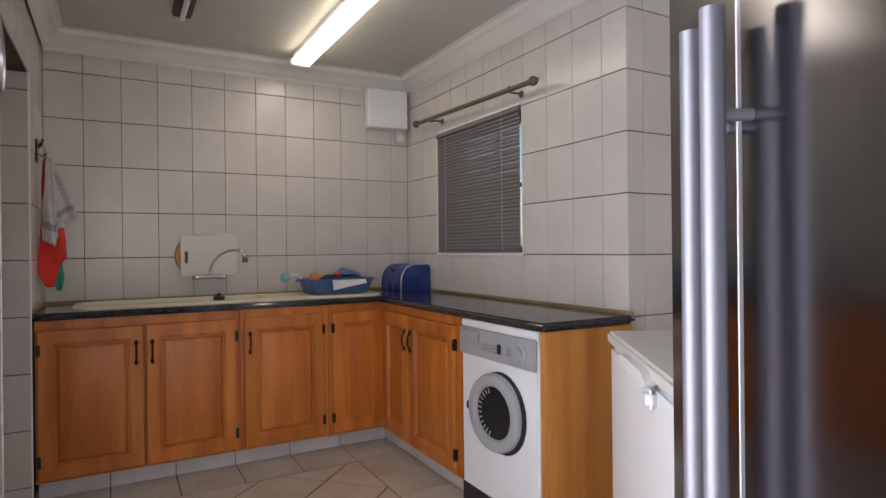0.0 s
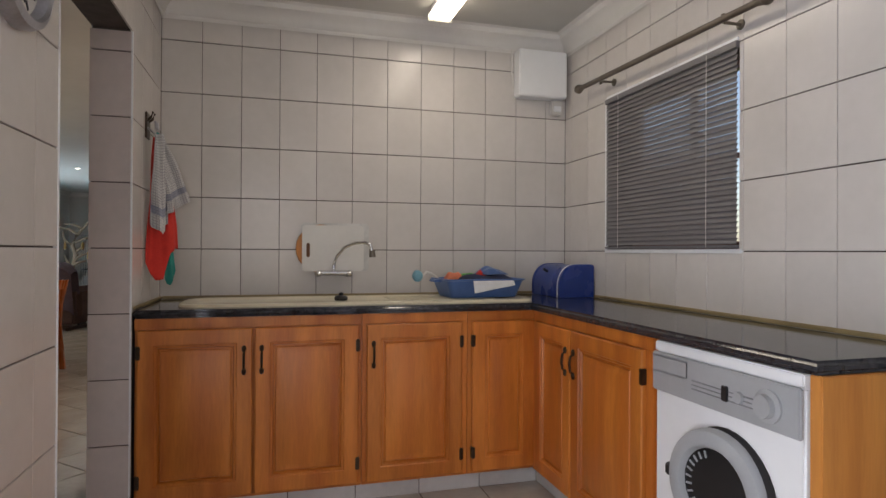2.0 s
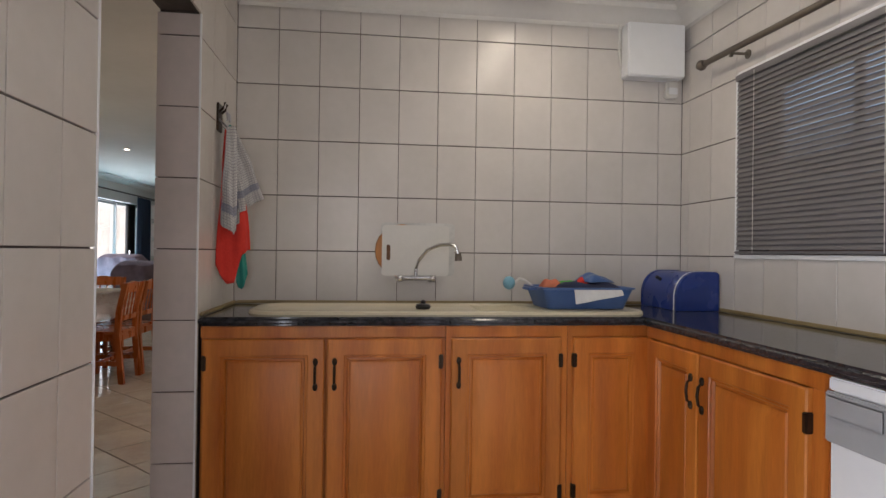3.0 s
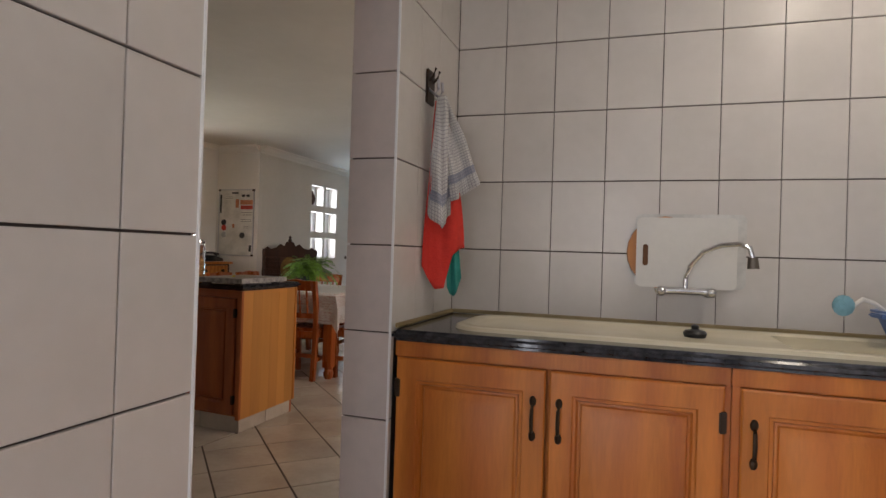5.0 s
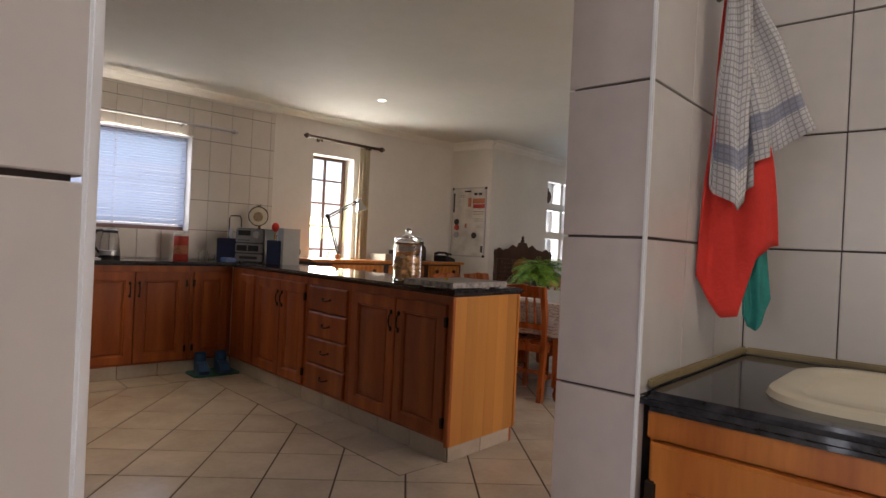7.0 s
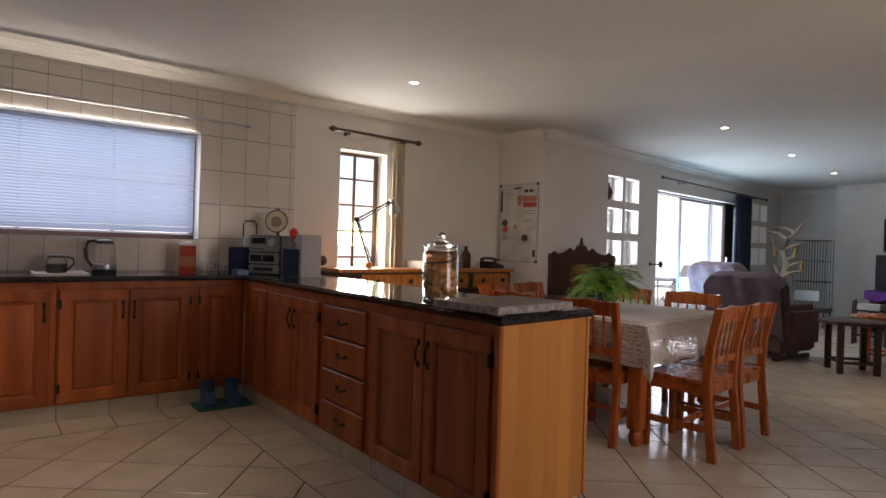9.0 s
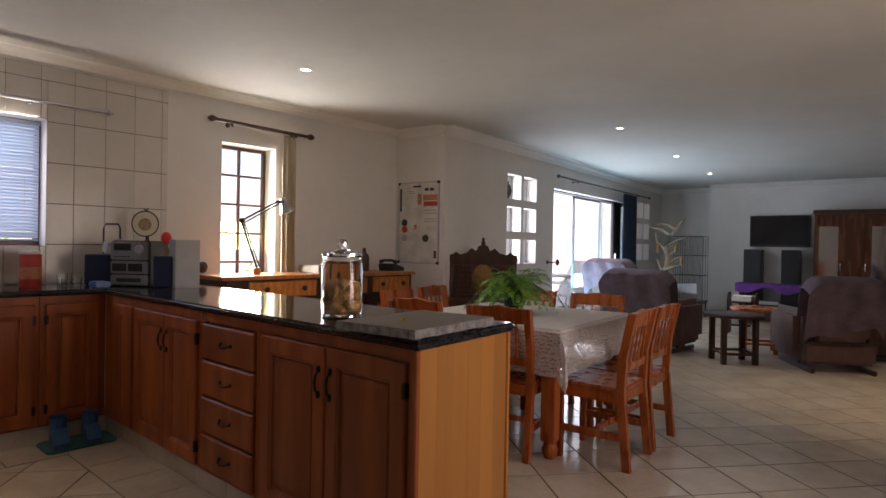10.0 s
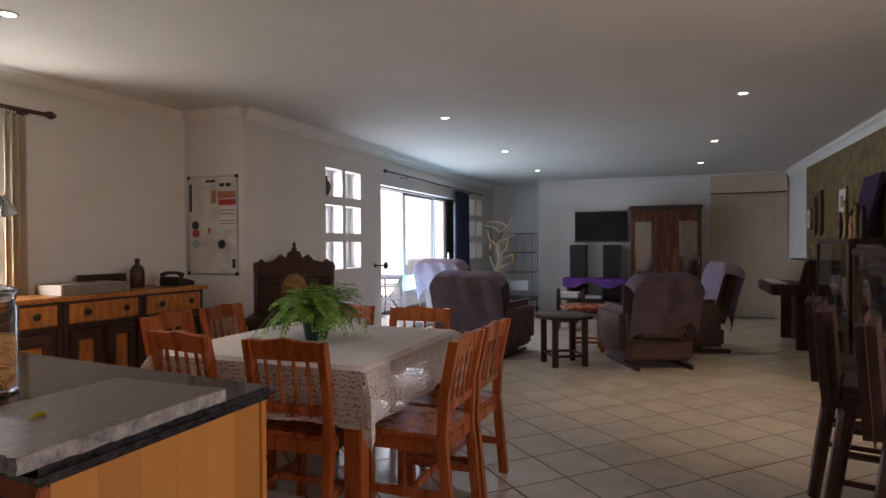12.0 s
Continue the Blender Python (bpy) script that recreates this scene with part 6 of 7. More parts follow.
def patio_chair(label, at, rz):
    c = thing("patio_chair", label, "chair", at, rz, "patio chairs")
    for sx in (-1, 1):
        part("side_frame", pipe(B(), [(sx * 0.25, -0.25, 0), (sx * 0.25, -0.22, 0.40), (sx * 0.25, -0.24, 0.62), (sx * 0.25, 0.2, 0.62)], 0.012), ENAMEL, c)
        part("back_leg", pipe(B(), [(sx * 0.23, 0.30, 0), (sx * 0.23, 0.20, 0.40), (sx * 0.23, 0.34, 0.95)], 0.012), ENAMEL, c)
    for k in range(7):
        part("seat_slat", bx(-0.24, 0.24, -0.22 + k * 0.06, -0.18 + k * 0.06, 0.40, 0.412, 0.003), ENAMEL, c)
    for k in range(7):
        y = 0.215 + 0.018 * k
        part("back_slat", bx(-0.23, 0.23, y, y + 0.012, 0.46 + k * 0.068, 0.50 + k * 0.068, 0.003), ENAMEL, c)
    return c


pc = patio_chair("white slatted metal patio chair", (-5.05, 12.0, -0.02), 120)
copy_thing(pc, pose(-5.25, 13.75, -0.02, 0, 0, -20))
copy_thing(pc, pose(-6.6, 13.3, -0.02, 0, 0, 70))
pt = thing("patio_table", "round metal patio table in the sun", "table", (-5.55, 12.95, -0.02))
part("tabletop", lathe(B(), [(0.42, 0.68), (0.44, 0.69), (0.44, 0.71), (0.42, 0.715)], 28), ENAMEL, pt)
for k in range(3):
    a = radians(120 * k)
    part("leg", pipe(B(), [(0.34 * math.cos(a), 0.34 * math.sin(a), 0), (0.08 * math.cos(a), 0.08 * math.sin(a), 0.35), (0.3 * math.cos(a), 0.3 * math.sin(a), 0.68)], 0.012), BLACK, pt)


def shrub(label, at, h, spread, seed, leaves=700, potted=True):
    s_ = thing("potted_shrub" if potted else "garden_shrub", label, "plant", at, 0, "patio plants")
    rnd = random.Random(seed)
    base = 0.0
    if potted:
        part("pot", lathe(B(), [(0.13, 0), (0.19, 0.28), (0.20, 0.30), (0.18, 0.30), (0.17, 0.26)], 20), POT, s_)
        base = 0.27
    bm = B()
    for k in range(7):
        a, t_ = rnd.uniform(0, 6.28), rnd.uniform(0.2, 0.6)
        rod(bm, (0, 0, base - 0.1 if potted else base), (spread * t_ * math.cos(a), spread * t_ * math.sin(a), base + h * 0.7), 0.012, 0.005, 6)
    part("stems", bm, BRANCH, s_)
    bm = B()
    for k in range(leaves):
        a, q, z = rnd.uniform(0, 6.28), spread * rnd.random() ** 0.6, base + h * (0.15 + 0.85 * rnd.random())
        q *= 0.45 + 0.7 * math.sin(math.pi * min(1, (z - base) / h))
        c = Vector((q * math.cos(a), q * math.sin(a), z))
        u = Vector((rnd.uniform(-1, 1), rnd.uniform(-1, 1), rnd.uniform(-0.6, 0.8))).normalized() * rnd.uniform(0.04, 0.09)
        w = u.cross(Vector((rnd.random(), rnd.random(), 1))).normalized() * 0.022
        bm.faces.new([bm.verts.new(v) for v in (c, c + u * 0.5 + w, c + u, c + u * 0.5 - w)])
    tagged(part("leaves", bm, LEAF, s_), kind="stuff")


shrub("leafy green shrub in a patio pot", (-6.9, 13.6, -0.02), 0.7, 0.38, 1)
shrub("leafy green shrub in a dark patio pot", (-7.6, 12.8, -0.02), 0.9, 0.45, 2)
shrub("leafy shrub in a pot by the sliding door", (-4.95, 14.35, -0.02), 0.62, 0.36, 3)
shrub("wide hedge shrub before the backdrop wall", (-11.8, 15.5, -0.02), 1.3, 1.1, 4, 1500, False)
shrub("wide garden shrub beside the patio", (-11.5, 11.5, -0.02), 1.0, 0.9, 5, 1300, False)
shrub("garden shrub outside the kitchen window", (-7.6, 4.9, -0.02), 1.2, 0.8, 6, 1200, False)


def soft(bm, *a):
    x0, x1, y0, y1, z0, z1, r = a
    m = Matrix.Translation(((x0 + x1) / 2, (y0 + y1) / 2, (z0 + z1) / 2)) @ Matrix.Diagonal((x1 - x0, y1 - y0, z1 - z0, 1))
    vs = bmesh.ops.create_cube(bm, size=1.0, matrix=m)["verts"]
    bmesh.ops.bevel(bm, geom=list({e for v in vs for e in v.link_edges}), offset=r, segments=4, affect="EDGES", clamp_overlap=True)
    return bm


def armchair(label, at, rz, throw=THROW, wide=0.86, group="lounge armchairs", seed=1, high=0.93, hang=0.40):
    """A padded recliner that faces local -y, with a throw over its back."""
    c = thing("armchair", label, "armchair", at, rz, group)
    hw_ = wide / 2
    part("base", soft(B(), -hw_ + 0.06, hw_ - 0.06, -0.40, 0.34, 0.08, 0.30, 0.03), LEATHER, c)
    part("seat_cushion", soft(B(), -hw_ + 0.17, hw_ - 0.17, -0.44, 0.26, 0.28, 0.46, 0.06), LEATHER, c)
    for sx in (-1, 1):
        x0, x1 = sorted((sx * (hw_ - 0.19), sx * hw_))
        part("arm", soft(B(), x0, x1, -0.40, 0.30, 0.12, 0.62, 0.07), LEATHER, c)
        part("foot", bx(sx * (hw_ - 0.12) - 0.02, sx * (hw_ - 0.12) + 0.02, -0.36, 0.42, 0.0, 0.05, 0.008), DARK_WOOD, c)
        part("strut", bx(sx * (hw_ - 0.12) - 0.015, sx * (hw_ - 0.12) + 0.015, -0.1, 0.1, 0.05, 0.12), BLACK, c)
    tilt = Matrix.Translation((0, 0.26, 0.26)) @ Matrix.Rotation(radians(-14), 4, "X")
    part("backrest", shift(soft(B(), -hw_ + 0.10, hw_ - 0.10, -0.09, 0.10, 0.0, high - 0.26, 0.09), tilt), LEATHER, c)
    rnd = random.Random(seed)
    p1, p2 = rnd.uniform(0, 6), rnd.uniform(0, 6)
    hb = high - 0.26

    def over(u, v):
        """Up the front of the back, over it and down behind."""
        x = (u - 0.5) * (wide - 0.06 - 0.06 * abs(v - 0.45))
        edge = 5.0 * max(0.0, abs(u - 0.5) - 0.33) ** 2
        if v < 0.35:
            y, z = -0.102, hb * (0.15 + 0.85 * v / 0.35)
        elif v < 0.5:
            a = math.pi * (v - 0.35) / 0.15
            y, z = -0.102 * math.cos(a) + 0.008, hb + 0.022 * math.sin(a) + 0.004
        else:
            y, z = 0.118 + 0.012 * math.sin(u * 19 + p1), hb - (v - 0.5) * 2 * (hang + 0.06 * math.sin(u * 5 + p2))
        return (x, y + 0.006 * math.sin(u * 23 + v * 9 + p2), z - edge * 0.9)
    part("throw", shift(sheet(B(), over, 36, 36, 0.006), tilt), throw, c, "soft mauve-grey throw over the back")
    return c


armchair("dark brown recliner armchair with a mauve throw", (-2.82, 10.05, 0), 170, THROW, 0.96, seed=2, high=0.96, hang=0.62)
armchair("dark brown recliner with its back turned and a grey throw", (-1.03, 10.04, 0), 207, THROW, 0.80, seed=5, high=0.96, hang=0.50)
armchair("recliner with a lilac-grey throw, side on", (-0.62, 11.12, 0), -78, THROW_PALE, 0.86, seed=7, high=1.03, hang=0.62)
armchair("brown recliner by the sliding door with a grey throw", (-3.62, 11.5, 0), 160, THROW, 0.96, seed=9, high=1.05)

def side_table(label, at, rz, mat):
    t_ = thing("side_table", label, "table", at, rz, "side tables")
    part("tabletop", lathe(B(), [(0.29, 0.49), (0.32, 0.495), (0.32, 0.525), (0.31, 0.53)], 8), mat, t_)
    for k in range(4):
        a, b = radians(45 + 90 * k), radians(135 + 90 * k)
        lx, ly = 0.23 * math.cos(a), 0.23 * math.sin(a)
        part("leg", bx(lx - 0.026, lx + 0.026, ly - 0.026, ly + 0.026, 0, 0.49, 0.003), mat, t_)
        part("stretcher", rod(B(), (lx, ly, 0.11), (0.23 * math.cos(b), 0.23 * math.sin(b), 0.11), 0.015, seg=6), mat, t_)


side_table("dark eight-sided wooden side table", (-1.84, 9.68, 0), 32, DARK_WOOD)
side_table("red-brown wooden side table between the recliners", (-1.72, 10.62, 0), 12, WOOD)
# a small turned bowl, gives no light
solo("reading_lamp", lathe(B(), [(0.06, 0), (0.05, 0.02), (0.012, 0.03), (0.012, 0.04)], 14, (-1.76, 10.55, 0.5305)), WOOD, "small turned wooden bowl on the side table", "bowl")
rk = thing("magazine_rack", "small dark magazine rack with papers", "rack", (-2.15, 12.2, 0))
for sx in (-0.19, 0.17):
    part("side", prism(B(), [(-0.12, 0), (0.12, 0), (0.14, 0.50), (0.06, 0.60), (-0.06, 0.60), (-0.14, 0.50)], sx, sx + 0.02), DARK_WOOD, rk, at=pose(0, 0, 0, 0, 0, 90))
for z in (0.12, 0.45):
    part("bar", bx(-0.12, 0.12, -0.17, 0.17, z, z + 0.025), DARK_WOOD, rk)
solo("magazine", bx(-2.28, -2.02, 12.05, 12.36, 0.476, 0.55, 0.004), PAPER, "pile of pale magazines in the rack", "magazine")

# bird stand and cage in the corner
bs = thing("branch_stand", "bare branching wooden perch stand", "perch", (-3.52, 13.2, 0))
part("trunk", pipe(B(), [(0, 0, 0), (0.02, 0, 0.4), (-0.03, 0.02, 0.8), (0.03, 0, 1.05), (-0.03, 0, 1.25), (0.06, 0, 1.45), (0.15, 0, 1.56)], [0.060, 0.052, 0.048, 0.046, 0.042, 0.036, 0.026]), BRANCH, bs)
for pts in (((0.15, 0, 1.55), (0.22, 0, 1.66), (0.30, 0.02, 1.74)), ((0.06, 0, 1.45), (-0.10, 0.03, 1.55), (-0.30, 0.03, 1.60)), ((0.15, 0, 1.56), (0.0, 0.04, 1.64), (-0.18, 0.04, 1.66)),
            ((-0.02, 0, 1.22), (-0.16, 0, 1.34), (-0.20, 0.02, 1.50)), ((0.02, 0, 1.10), (0.16, 0, 1.20), (0.22, 0, 1.38)), ((0.02, 0, 1.30), (0.16, 0.02, 1.36), (0.28, 0.02, 1.40)),
            ((-0.02, 0, 0.85), (0.12, 0, 0.92), (0.22, 0, 0.93)), ((-0.03, 0, 0.8), (-0.12, 0.02, 0.92), (-0.16, 0.02, 1.04)), ((0.0, 0, 0.95), (0.14, 0, 1.05), (0.24, 0, 1.08))):
    part("limb", pipe(B(), list(pts), [0.030, 0.024, 0.014]), BRANCH, bs)
part("foot", lathe(B(), [(0.24, 0), (0.24, 0.03), (0.05, 0.05)], 18), BLACK, bs)
for x, z in ((-0.14, 1.25), (0.16, 1.25), (0.26, 1.05)):
    part("toy", lathe(B(), [(0.02, 0), (0.03, 0.05), (0.015, 0.16)], 8, (x, -0.03, z - 0.1)), GOLD, bs)
cg = thing("bird_cage", "tall black wire bird cage", "cage", (-3.26, 13.80, 0))
for z in (0.3, 0.75, 1.1, 1.44):
    part("hoop", bx(-0.24, 0.24, -0.22, 0.22, z, z + 0.012), BLACK, cg) if z < 0.4 else [part("hoop_bar", bx(*a, z, z + 0.012), BLACK, cg) for a in ((-0.24, 0.24, -0.225, -0.215), (-0.24, 0.24, 0.215, 0.225), (-0.245, -0.235, -0.22, 0.22), (0.235, 0.245, -0.22, 0.22))]
for k in range(13):
    x = -0.24 + 0.04 * k
    part("wire", rod(rod(B(), (x, -0.22, 0.3), (x, -0.22, 1.45), 0.004, seg=5), (x, 0.22, 0.3), (x, 0.22, 1.45), 0.004, seg=5), BLACK, cg)
for sx in (-0.22, 0.22):
    for sy in (-0.2, 0.2):
        part("leg", rod(B(), (sx, sy, 0), (sx, sy, 0.3), 0.012), BLACK, cg)
part("pan", bx(-0.25, 0.25, -0.23, 0.23, 0.26, 0.30, 0.004), BLACK, cg)
solo("seed_tray", bx(-3.44, -3.08, 13.52, 13.57, 0.45, 0.62, 0.01), GREY_PLASTIC, "grey plastic tray hung on the cage", "tray")

# television wall
tv = thing("television", "black flat television on the far wall", "television", (-2.415, FAR - 0.08, 1.285))
part("case", bx(0, 0.925, 0, 0.075, 0, 0.555, 0.008), BLACK, tv)
part("screen", bx(0.02, 0.905, -0.003, 0.0, 0.035, 0.535), DARK_GLASS, tv, "dark glossy screen")
tw = thing("television_stand", "low stand under a purple cloth with players", "stand", (-2.48, 13.75, 0))
part("shelf", bx(0.0, 1.0, 0, 0.40, 0.62, 0.65, 0.004), DARK_WOOD, tw)
for x in (0.02, 0.94):
    part("leg", bx(x, x + 0.04, 0.02, 0.38, 0.0, 0.62), DARK_WOOD, tw)
part("low_shelf", bx(0.06, 0.94, 0.02, 0.38, 0.22, 0.245), DARK_WOOD, tw)
solo("purple_cloth", sheet(B(), lambda u, v: (-2.52 + 1.08 * u, 13.73 + 0.006 * math.sin(u * 25) - (0.012 if v > 0.6 else -0.40 * (1 - v / 0.6)), 0.660 if v <= 0.6 else 0.66 - (v - 0.6) * (0.28 + 0.12 * math.sin(u * 11) + 0.25 * max(0, abs(u - 0.5) * 2 - 0.8))), 50, 20, 0.003), PURPLE, "purple cloth draped over the television stand", "cloth")
solo("media_player", bx(-2.25, -1.85, 13.82, 14.08, 0.2455, 0.31, 0.004), BLACK, "flat black media player on the lower shelf", "player")
solo("media_player", bx(-2.22, -1.88, 13.82, 14.08, 0.3105, 0.36, 0.004), GREY_PLASTIC, "grey media player on a black one", "player")
for x in (-2.47, -1.89):
    s_ = thing("loudspeaker", "black floor loudspeaker under the television", "speaker", (x, 14.20, 0.0), 0, "lounge speakers")
    part("body", bx(0, 0.29, 0, 0.25, 0.0, 1.235, 0.006), BLACK, s_)
    part("grille", bx(0.015, 0.275, -0.010, 0.0, 0.68, 1.22, 0.004), BLACK, s_)
wd = thing("wardrobe", "dark wooden wardrobe with two mirror doors", "wardrobe", (-1.40, 13.90, 0))
part("carcass", bx(0, 1.10, 0.02, 0.58, 0.08, 1.82, 0.004), DARK_WOOD, wd)
part("cornice", bx(-0.02, 1.12, -0.01, 0.60, 1.82, 1.89, 0.012), DARK_WOOD, wd)
part("plinth", bx(0.0, 1.10, 0.03, 0.58, 0.0, 0.08), DARK_WOOD, wd)
RED_WOOD = material("polished_mahogany", (0.15, 0.048, 0.020), 0.25, dark=(0.08, 0.022, 0.010), scale=3, stretch=(4, 4, 0.6), wave=(0.4, 6, 0.3))
for x0, x1, mir in ((0.02, 0.38, True), (0.385, 0.705, False), (0.71, 1.08, True)):
    d = part("door", bx(x0, x1, -0.004, 0.02, 0.10, 1.80, 0.004), RED_WOOD, wd, "polished mahogany door")
    if mir:
        part("mirror", bx(x0 + 0.05, x1 - 0.05, -0.010, -0.004, 0.45, 1.62, 0.002), MIRROR, d, "long mirror")
    else:
        part("panel", bx(x0 + 0.04, x1 - 0.04, -0.010, -0.004, 0.18, 1.70, 0.004), RED_WOOD, d)
    part("handle", rod(B(), (x1 - 0.02, -0.02, 0.92), (x1 - 0.02, -0.02, 1.04), 0.008), CHROME, d)

dr = thing("door_far", "plain cream painted lounge door in its frame", "door", (-0.07, FAR - 0.004, 0), kind="structure")
part("leaf", bx(0, 0.90, 0, 0.04, 0.01, 2.05, 0.003), DOOR_PAINT, dr)
part("inner_lining", bx(-0.029, 0.929, 0.05, 0.09, 0.0, 2.068), DOOR_PAINT, dr)
part("kick_board", bx(0.01, 0.89, -0.008, 0.0, 0.02, 0.16, 0.002), DOOR_PAINT, dr)
# black strip put in as the shade under the door leaf
part("gap_shade", bx(0.0, 0.90, 0.002, 0.03, 0.0, 0.01), BLACK, dr)
solo("door_casing", box(box(box(B(), -0.13, -0.072, FAR - 0.02, FAR + 0.02, 0, 2.09, 0.004), 0.832, 1.02, FAR - 0.02, FAR - 0.002, 0, 2.09, 0.004), -0.072, 0.832, FAR - 0.02, FAR + 0.02, 2.055, 2.09, 0.004), DOOR_PAINT, "cream door casing on the far wall", "casing", kind="structure")
# the boxed pelmet over the far door
solo("far_door_pelmet", bx(-0.13, 1.0, FAR - 0.10, FAR - 0.001, 2.10, CEIL - 0.04, 0.01), DOOR_PAINT, "cream boxed pelmet above the far door", "pelmet", kind="structure")
solo("pelmet_track", bx(-0.14, 1.0, FAR - 0.11, FAR - 0.03, 2.085, 2.099), BLACK, "dark track under the pelmet", "track", kind="structure")

# right-hand wall: wallpaper, organ, cabinets
structure("wallpaper", [(RW - 0.006, RW - 0.001, 6.2, 13.2, 0.0, CEIL - 0.10)], WALLPAPER, "brown and gold patterned wallpaper field", "wallpaper")
SPEAKER_CLOTH = material("brown_speaker_cloth", (0.32, 0.22, 0.14), 0.9, scale=30, bump=0.3, bump_scale=200)
og = thing("electric_organ", "dark wooden home organ with a fabric panel", "organ", (1.0, 12.4, 0), 90)
og.matrix_basis = pose(0.95, 12.40, 0, 0, 0, -90)
part("body", bx(0, 1.05, -0.24, 0.08, 0.0, 1.06, 0.01), DARK_WOOD, og)
part("keybed", bx(-0.01, 1.06, -0.62, -0.24, 0.64, 0.77, 0.015), DARK_WOOD, og)
part("keys", bx(0.06, 0.99, -0.58, -0.44, 0.77, 0.785, 0.003), WHITE_PLASTIC, og)
part("speaker_cloth", shift(box(B(), 0.06, 0.99, -0.012, 0.0, 0.0, 0.26, 0.003), pose(0, -0.31, 0.79, -14)), SPEAKER_CLOTH, og, "brown speaker cloth panel")
for x in (0.0, 1.0):
    part("cheek", bx(x, x + 0.05, -0.36, 0.08, 0.0, 0.64, 0.006), DARK_WOOD, og)
solo("picture_frame", box(B(), 0.86, 0.875, 12.0, 12.14, 1.05, 1.19, 0.002), CHROME, "small silver photo frame on the organ", "photo frame")


def display_cabinet(label, at, w, d, h, legs, rz, group="display cabinets"):
    c = thing("display_cabinet", label, "cabinet", at, rz, group)
    part("base", bx(0, w, 0, d, legs, legs + 0.14, 0.006), DARK_WOOD, c)
    part("top", bx(-0.01, w + 0.01, -0.01, d + 0.01, h - 0.05, h, 0.008), DARK_WOOD, c)
    for x in (0, w - 0.035):
        for y in (0, d - 0.035):
            part("post", bx(x, x + 0.035, y, y + 0.035, 0, h - 0.05, 0.004), DARK_WOOD, c)
    part("back", bx(0.03, w - 0.03, d - 0.012, d - 0.004, legs + 0.14, h - 0.05), MIRROR, c, "mirrored back")
    for k in range(2):
        z = legs + 0.14 + (h - legs - 0.2) * (k + 1) / 3
        part("glass_shelf", bx(0.03, w - 0.03, 0.03, d - 0.03, z, z + 0.006), GLASS, c)
    for a in ((0.035, w - 0.035, 0.008, 0.012), (0.008, 0.012, 0.035, d - 0.035), (w - 0.012, w - 0.008, 0.035, d - 0.035)):
        p_ = part("pane", bx(*a, legs + 0.14, h - 0.05), GLASS, c)
    return c


display_cabinet("dark glazed display cabinet against the wallpaper", (0.66, 10.70, 0), 1.20, 0.34, 1.30, 0.45, -90)
display_cabinet("glazed cabinet with photographs inside", (0.58, 9.06, 0), 0.85, 0.40, 1.22, 0.30, -90)
for y, z, m_ in ((8.66, 0.80, RED), (8.86, 0.80, BLUE_PALE), (8.46, 0.80, YELLOW), (8.71, 0.50, BLUE_PALE)):
    pf = thing("photo_frame", "small framed photograph inside the cabinet", "photo frame", (0.74, y, z), -90, "cabinet photographs")
    part("border", bx(0, 0.14, 0, 0.012, 0, 0.16, 0.003), CHROME, pf)
    part("print", bx(0.015, 0.125, -0.002, 0.0, 0.015, 0.145), m_, pf)
for y, h, m_ in ((10.5, 0.28, DARK_WOOD), (10.3, 0.40, GOLD), (10.1, 0.22, PINE), (9.95, 0.34, GOLD), (9.75, 0.30, BRONZE)):
    solo("carved_figure", lathe(B(), [(0.035, 0), (0.03, 0.03), (0.02, h * 0.3), (0.034, h * 0.55), (0.018, h * 0.75), (0.026, h * 0.9), (0.004, h)], 12, (0.83, y, 1.301)), m_, "slim dark carved ornament on the cabinet", "ornament", "cabinet ornaments")
# chrome goblets added to imitate the bright reflections in the cabinet's glass
for k in range(6):
    solo("streak_goblet", lathe(B(), [(0.05, 0), (0.012, 0.02), (0.012, 0.12), (0.055, 0.20), (0.065, 0.34), (0.060, 0.34)], 16, (0.80 + 0.05 * (k % 2), 10.55 - 0.19 * k, 0.591)), CHROME, "tall chrome goblet added for bright streaks in the cabinet", "goblet", "cabinet silver")
bxs = thing("display_case", "dark purple boxed display on the cabinet", "case", (0.92, 10.42, 1.301), -90)
part("board", shift(bx(0, 0.52, -0.04, 0.0, 0, 0.62, 0.01), pose(0, 0, 0, -12)), material("dark_purple_velvet", (0.035, 0.015, 0.05), 0.8), bxs)
part("swoosh", pipe(B(), [(0.08, -0.05, 0.30), (0.16, -0.055, 0.24), (0.30, -0.07, 0.30), (0.42, -0.09, 0.46)], [0.004, 0.010, 0.008, 0.003]), CHROME, bxs)
PRINT = material("dull_print", (0.30, 0.24, 0.17), 0.6, dark=(0.10, 0.07, 0.05), scale=14)
for y, z, w, h in ((11.41, 1.56, 0.32, 0.33), (13.06, 1.44, 0.22, 0.30)):
    pc_ = thing("wall_picture", "small gilt-framed picture with a pale mount on patterned wallpaper", "picture", (RW - 0.007, y, z), -90, "wall pictures")
    part("border", bx(0, w, -0.02, 0, 0, h, 0.004), GOLD, pc_)
    part("mount", bx(0.03, w - 0.03, -0.022, -0.0201, 0.03, h - 0.03), PAPER, pc_, "pale mount")
    part("print", bx(0.10, w - 0.10, -0.0245, -0.0222, 0.10, h - 0.10), PRINT, pc_)
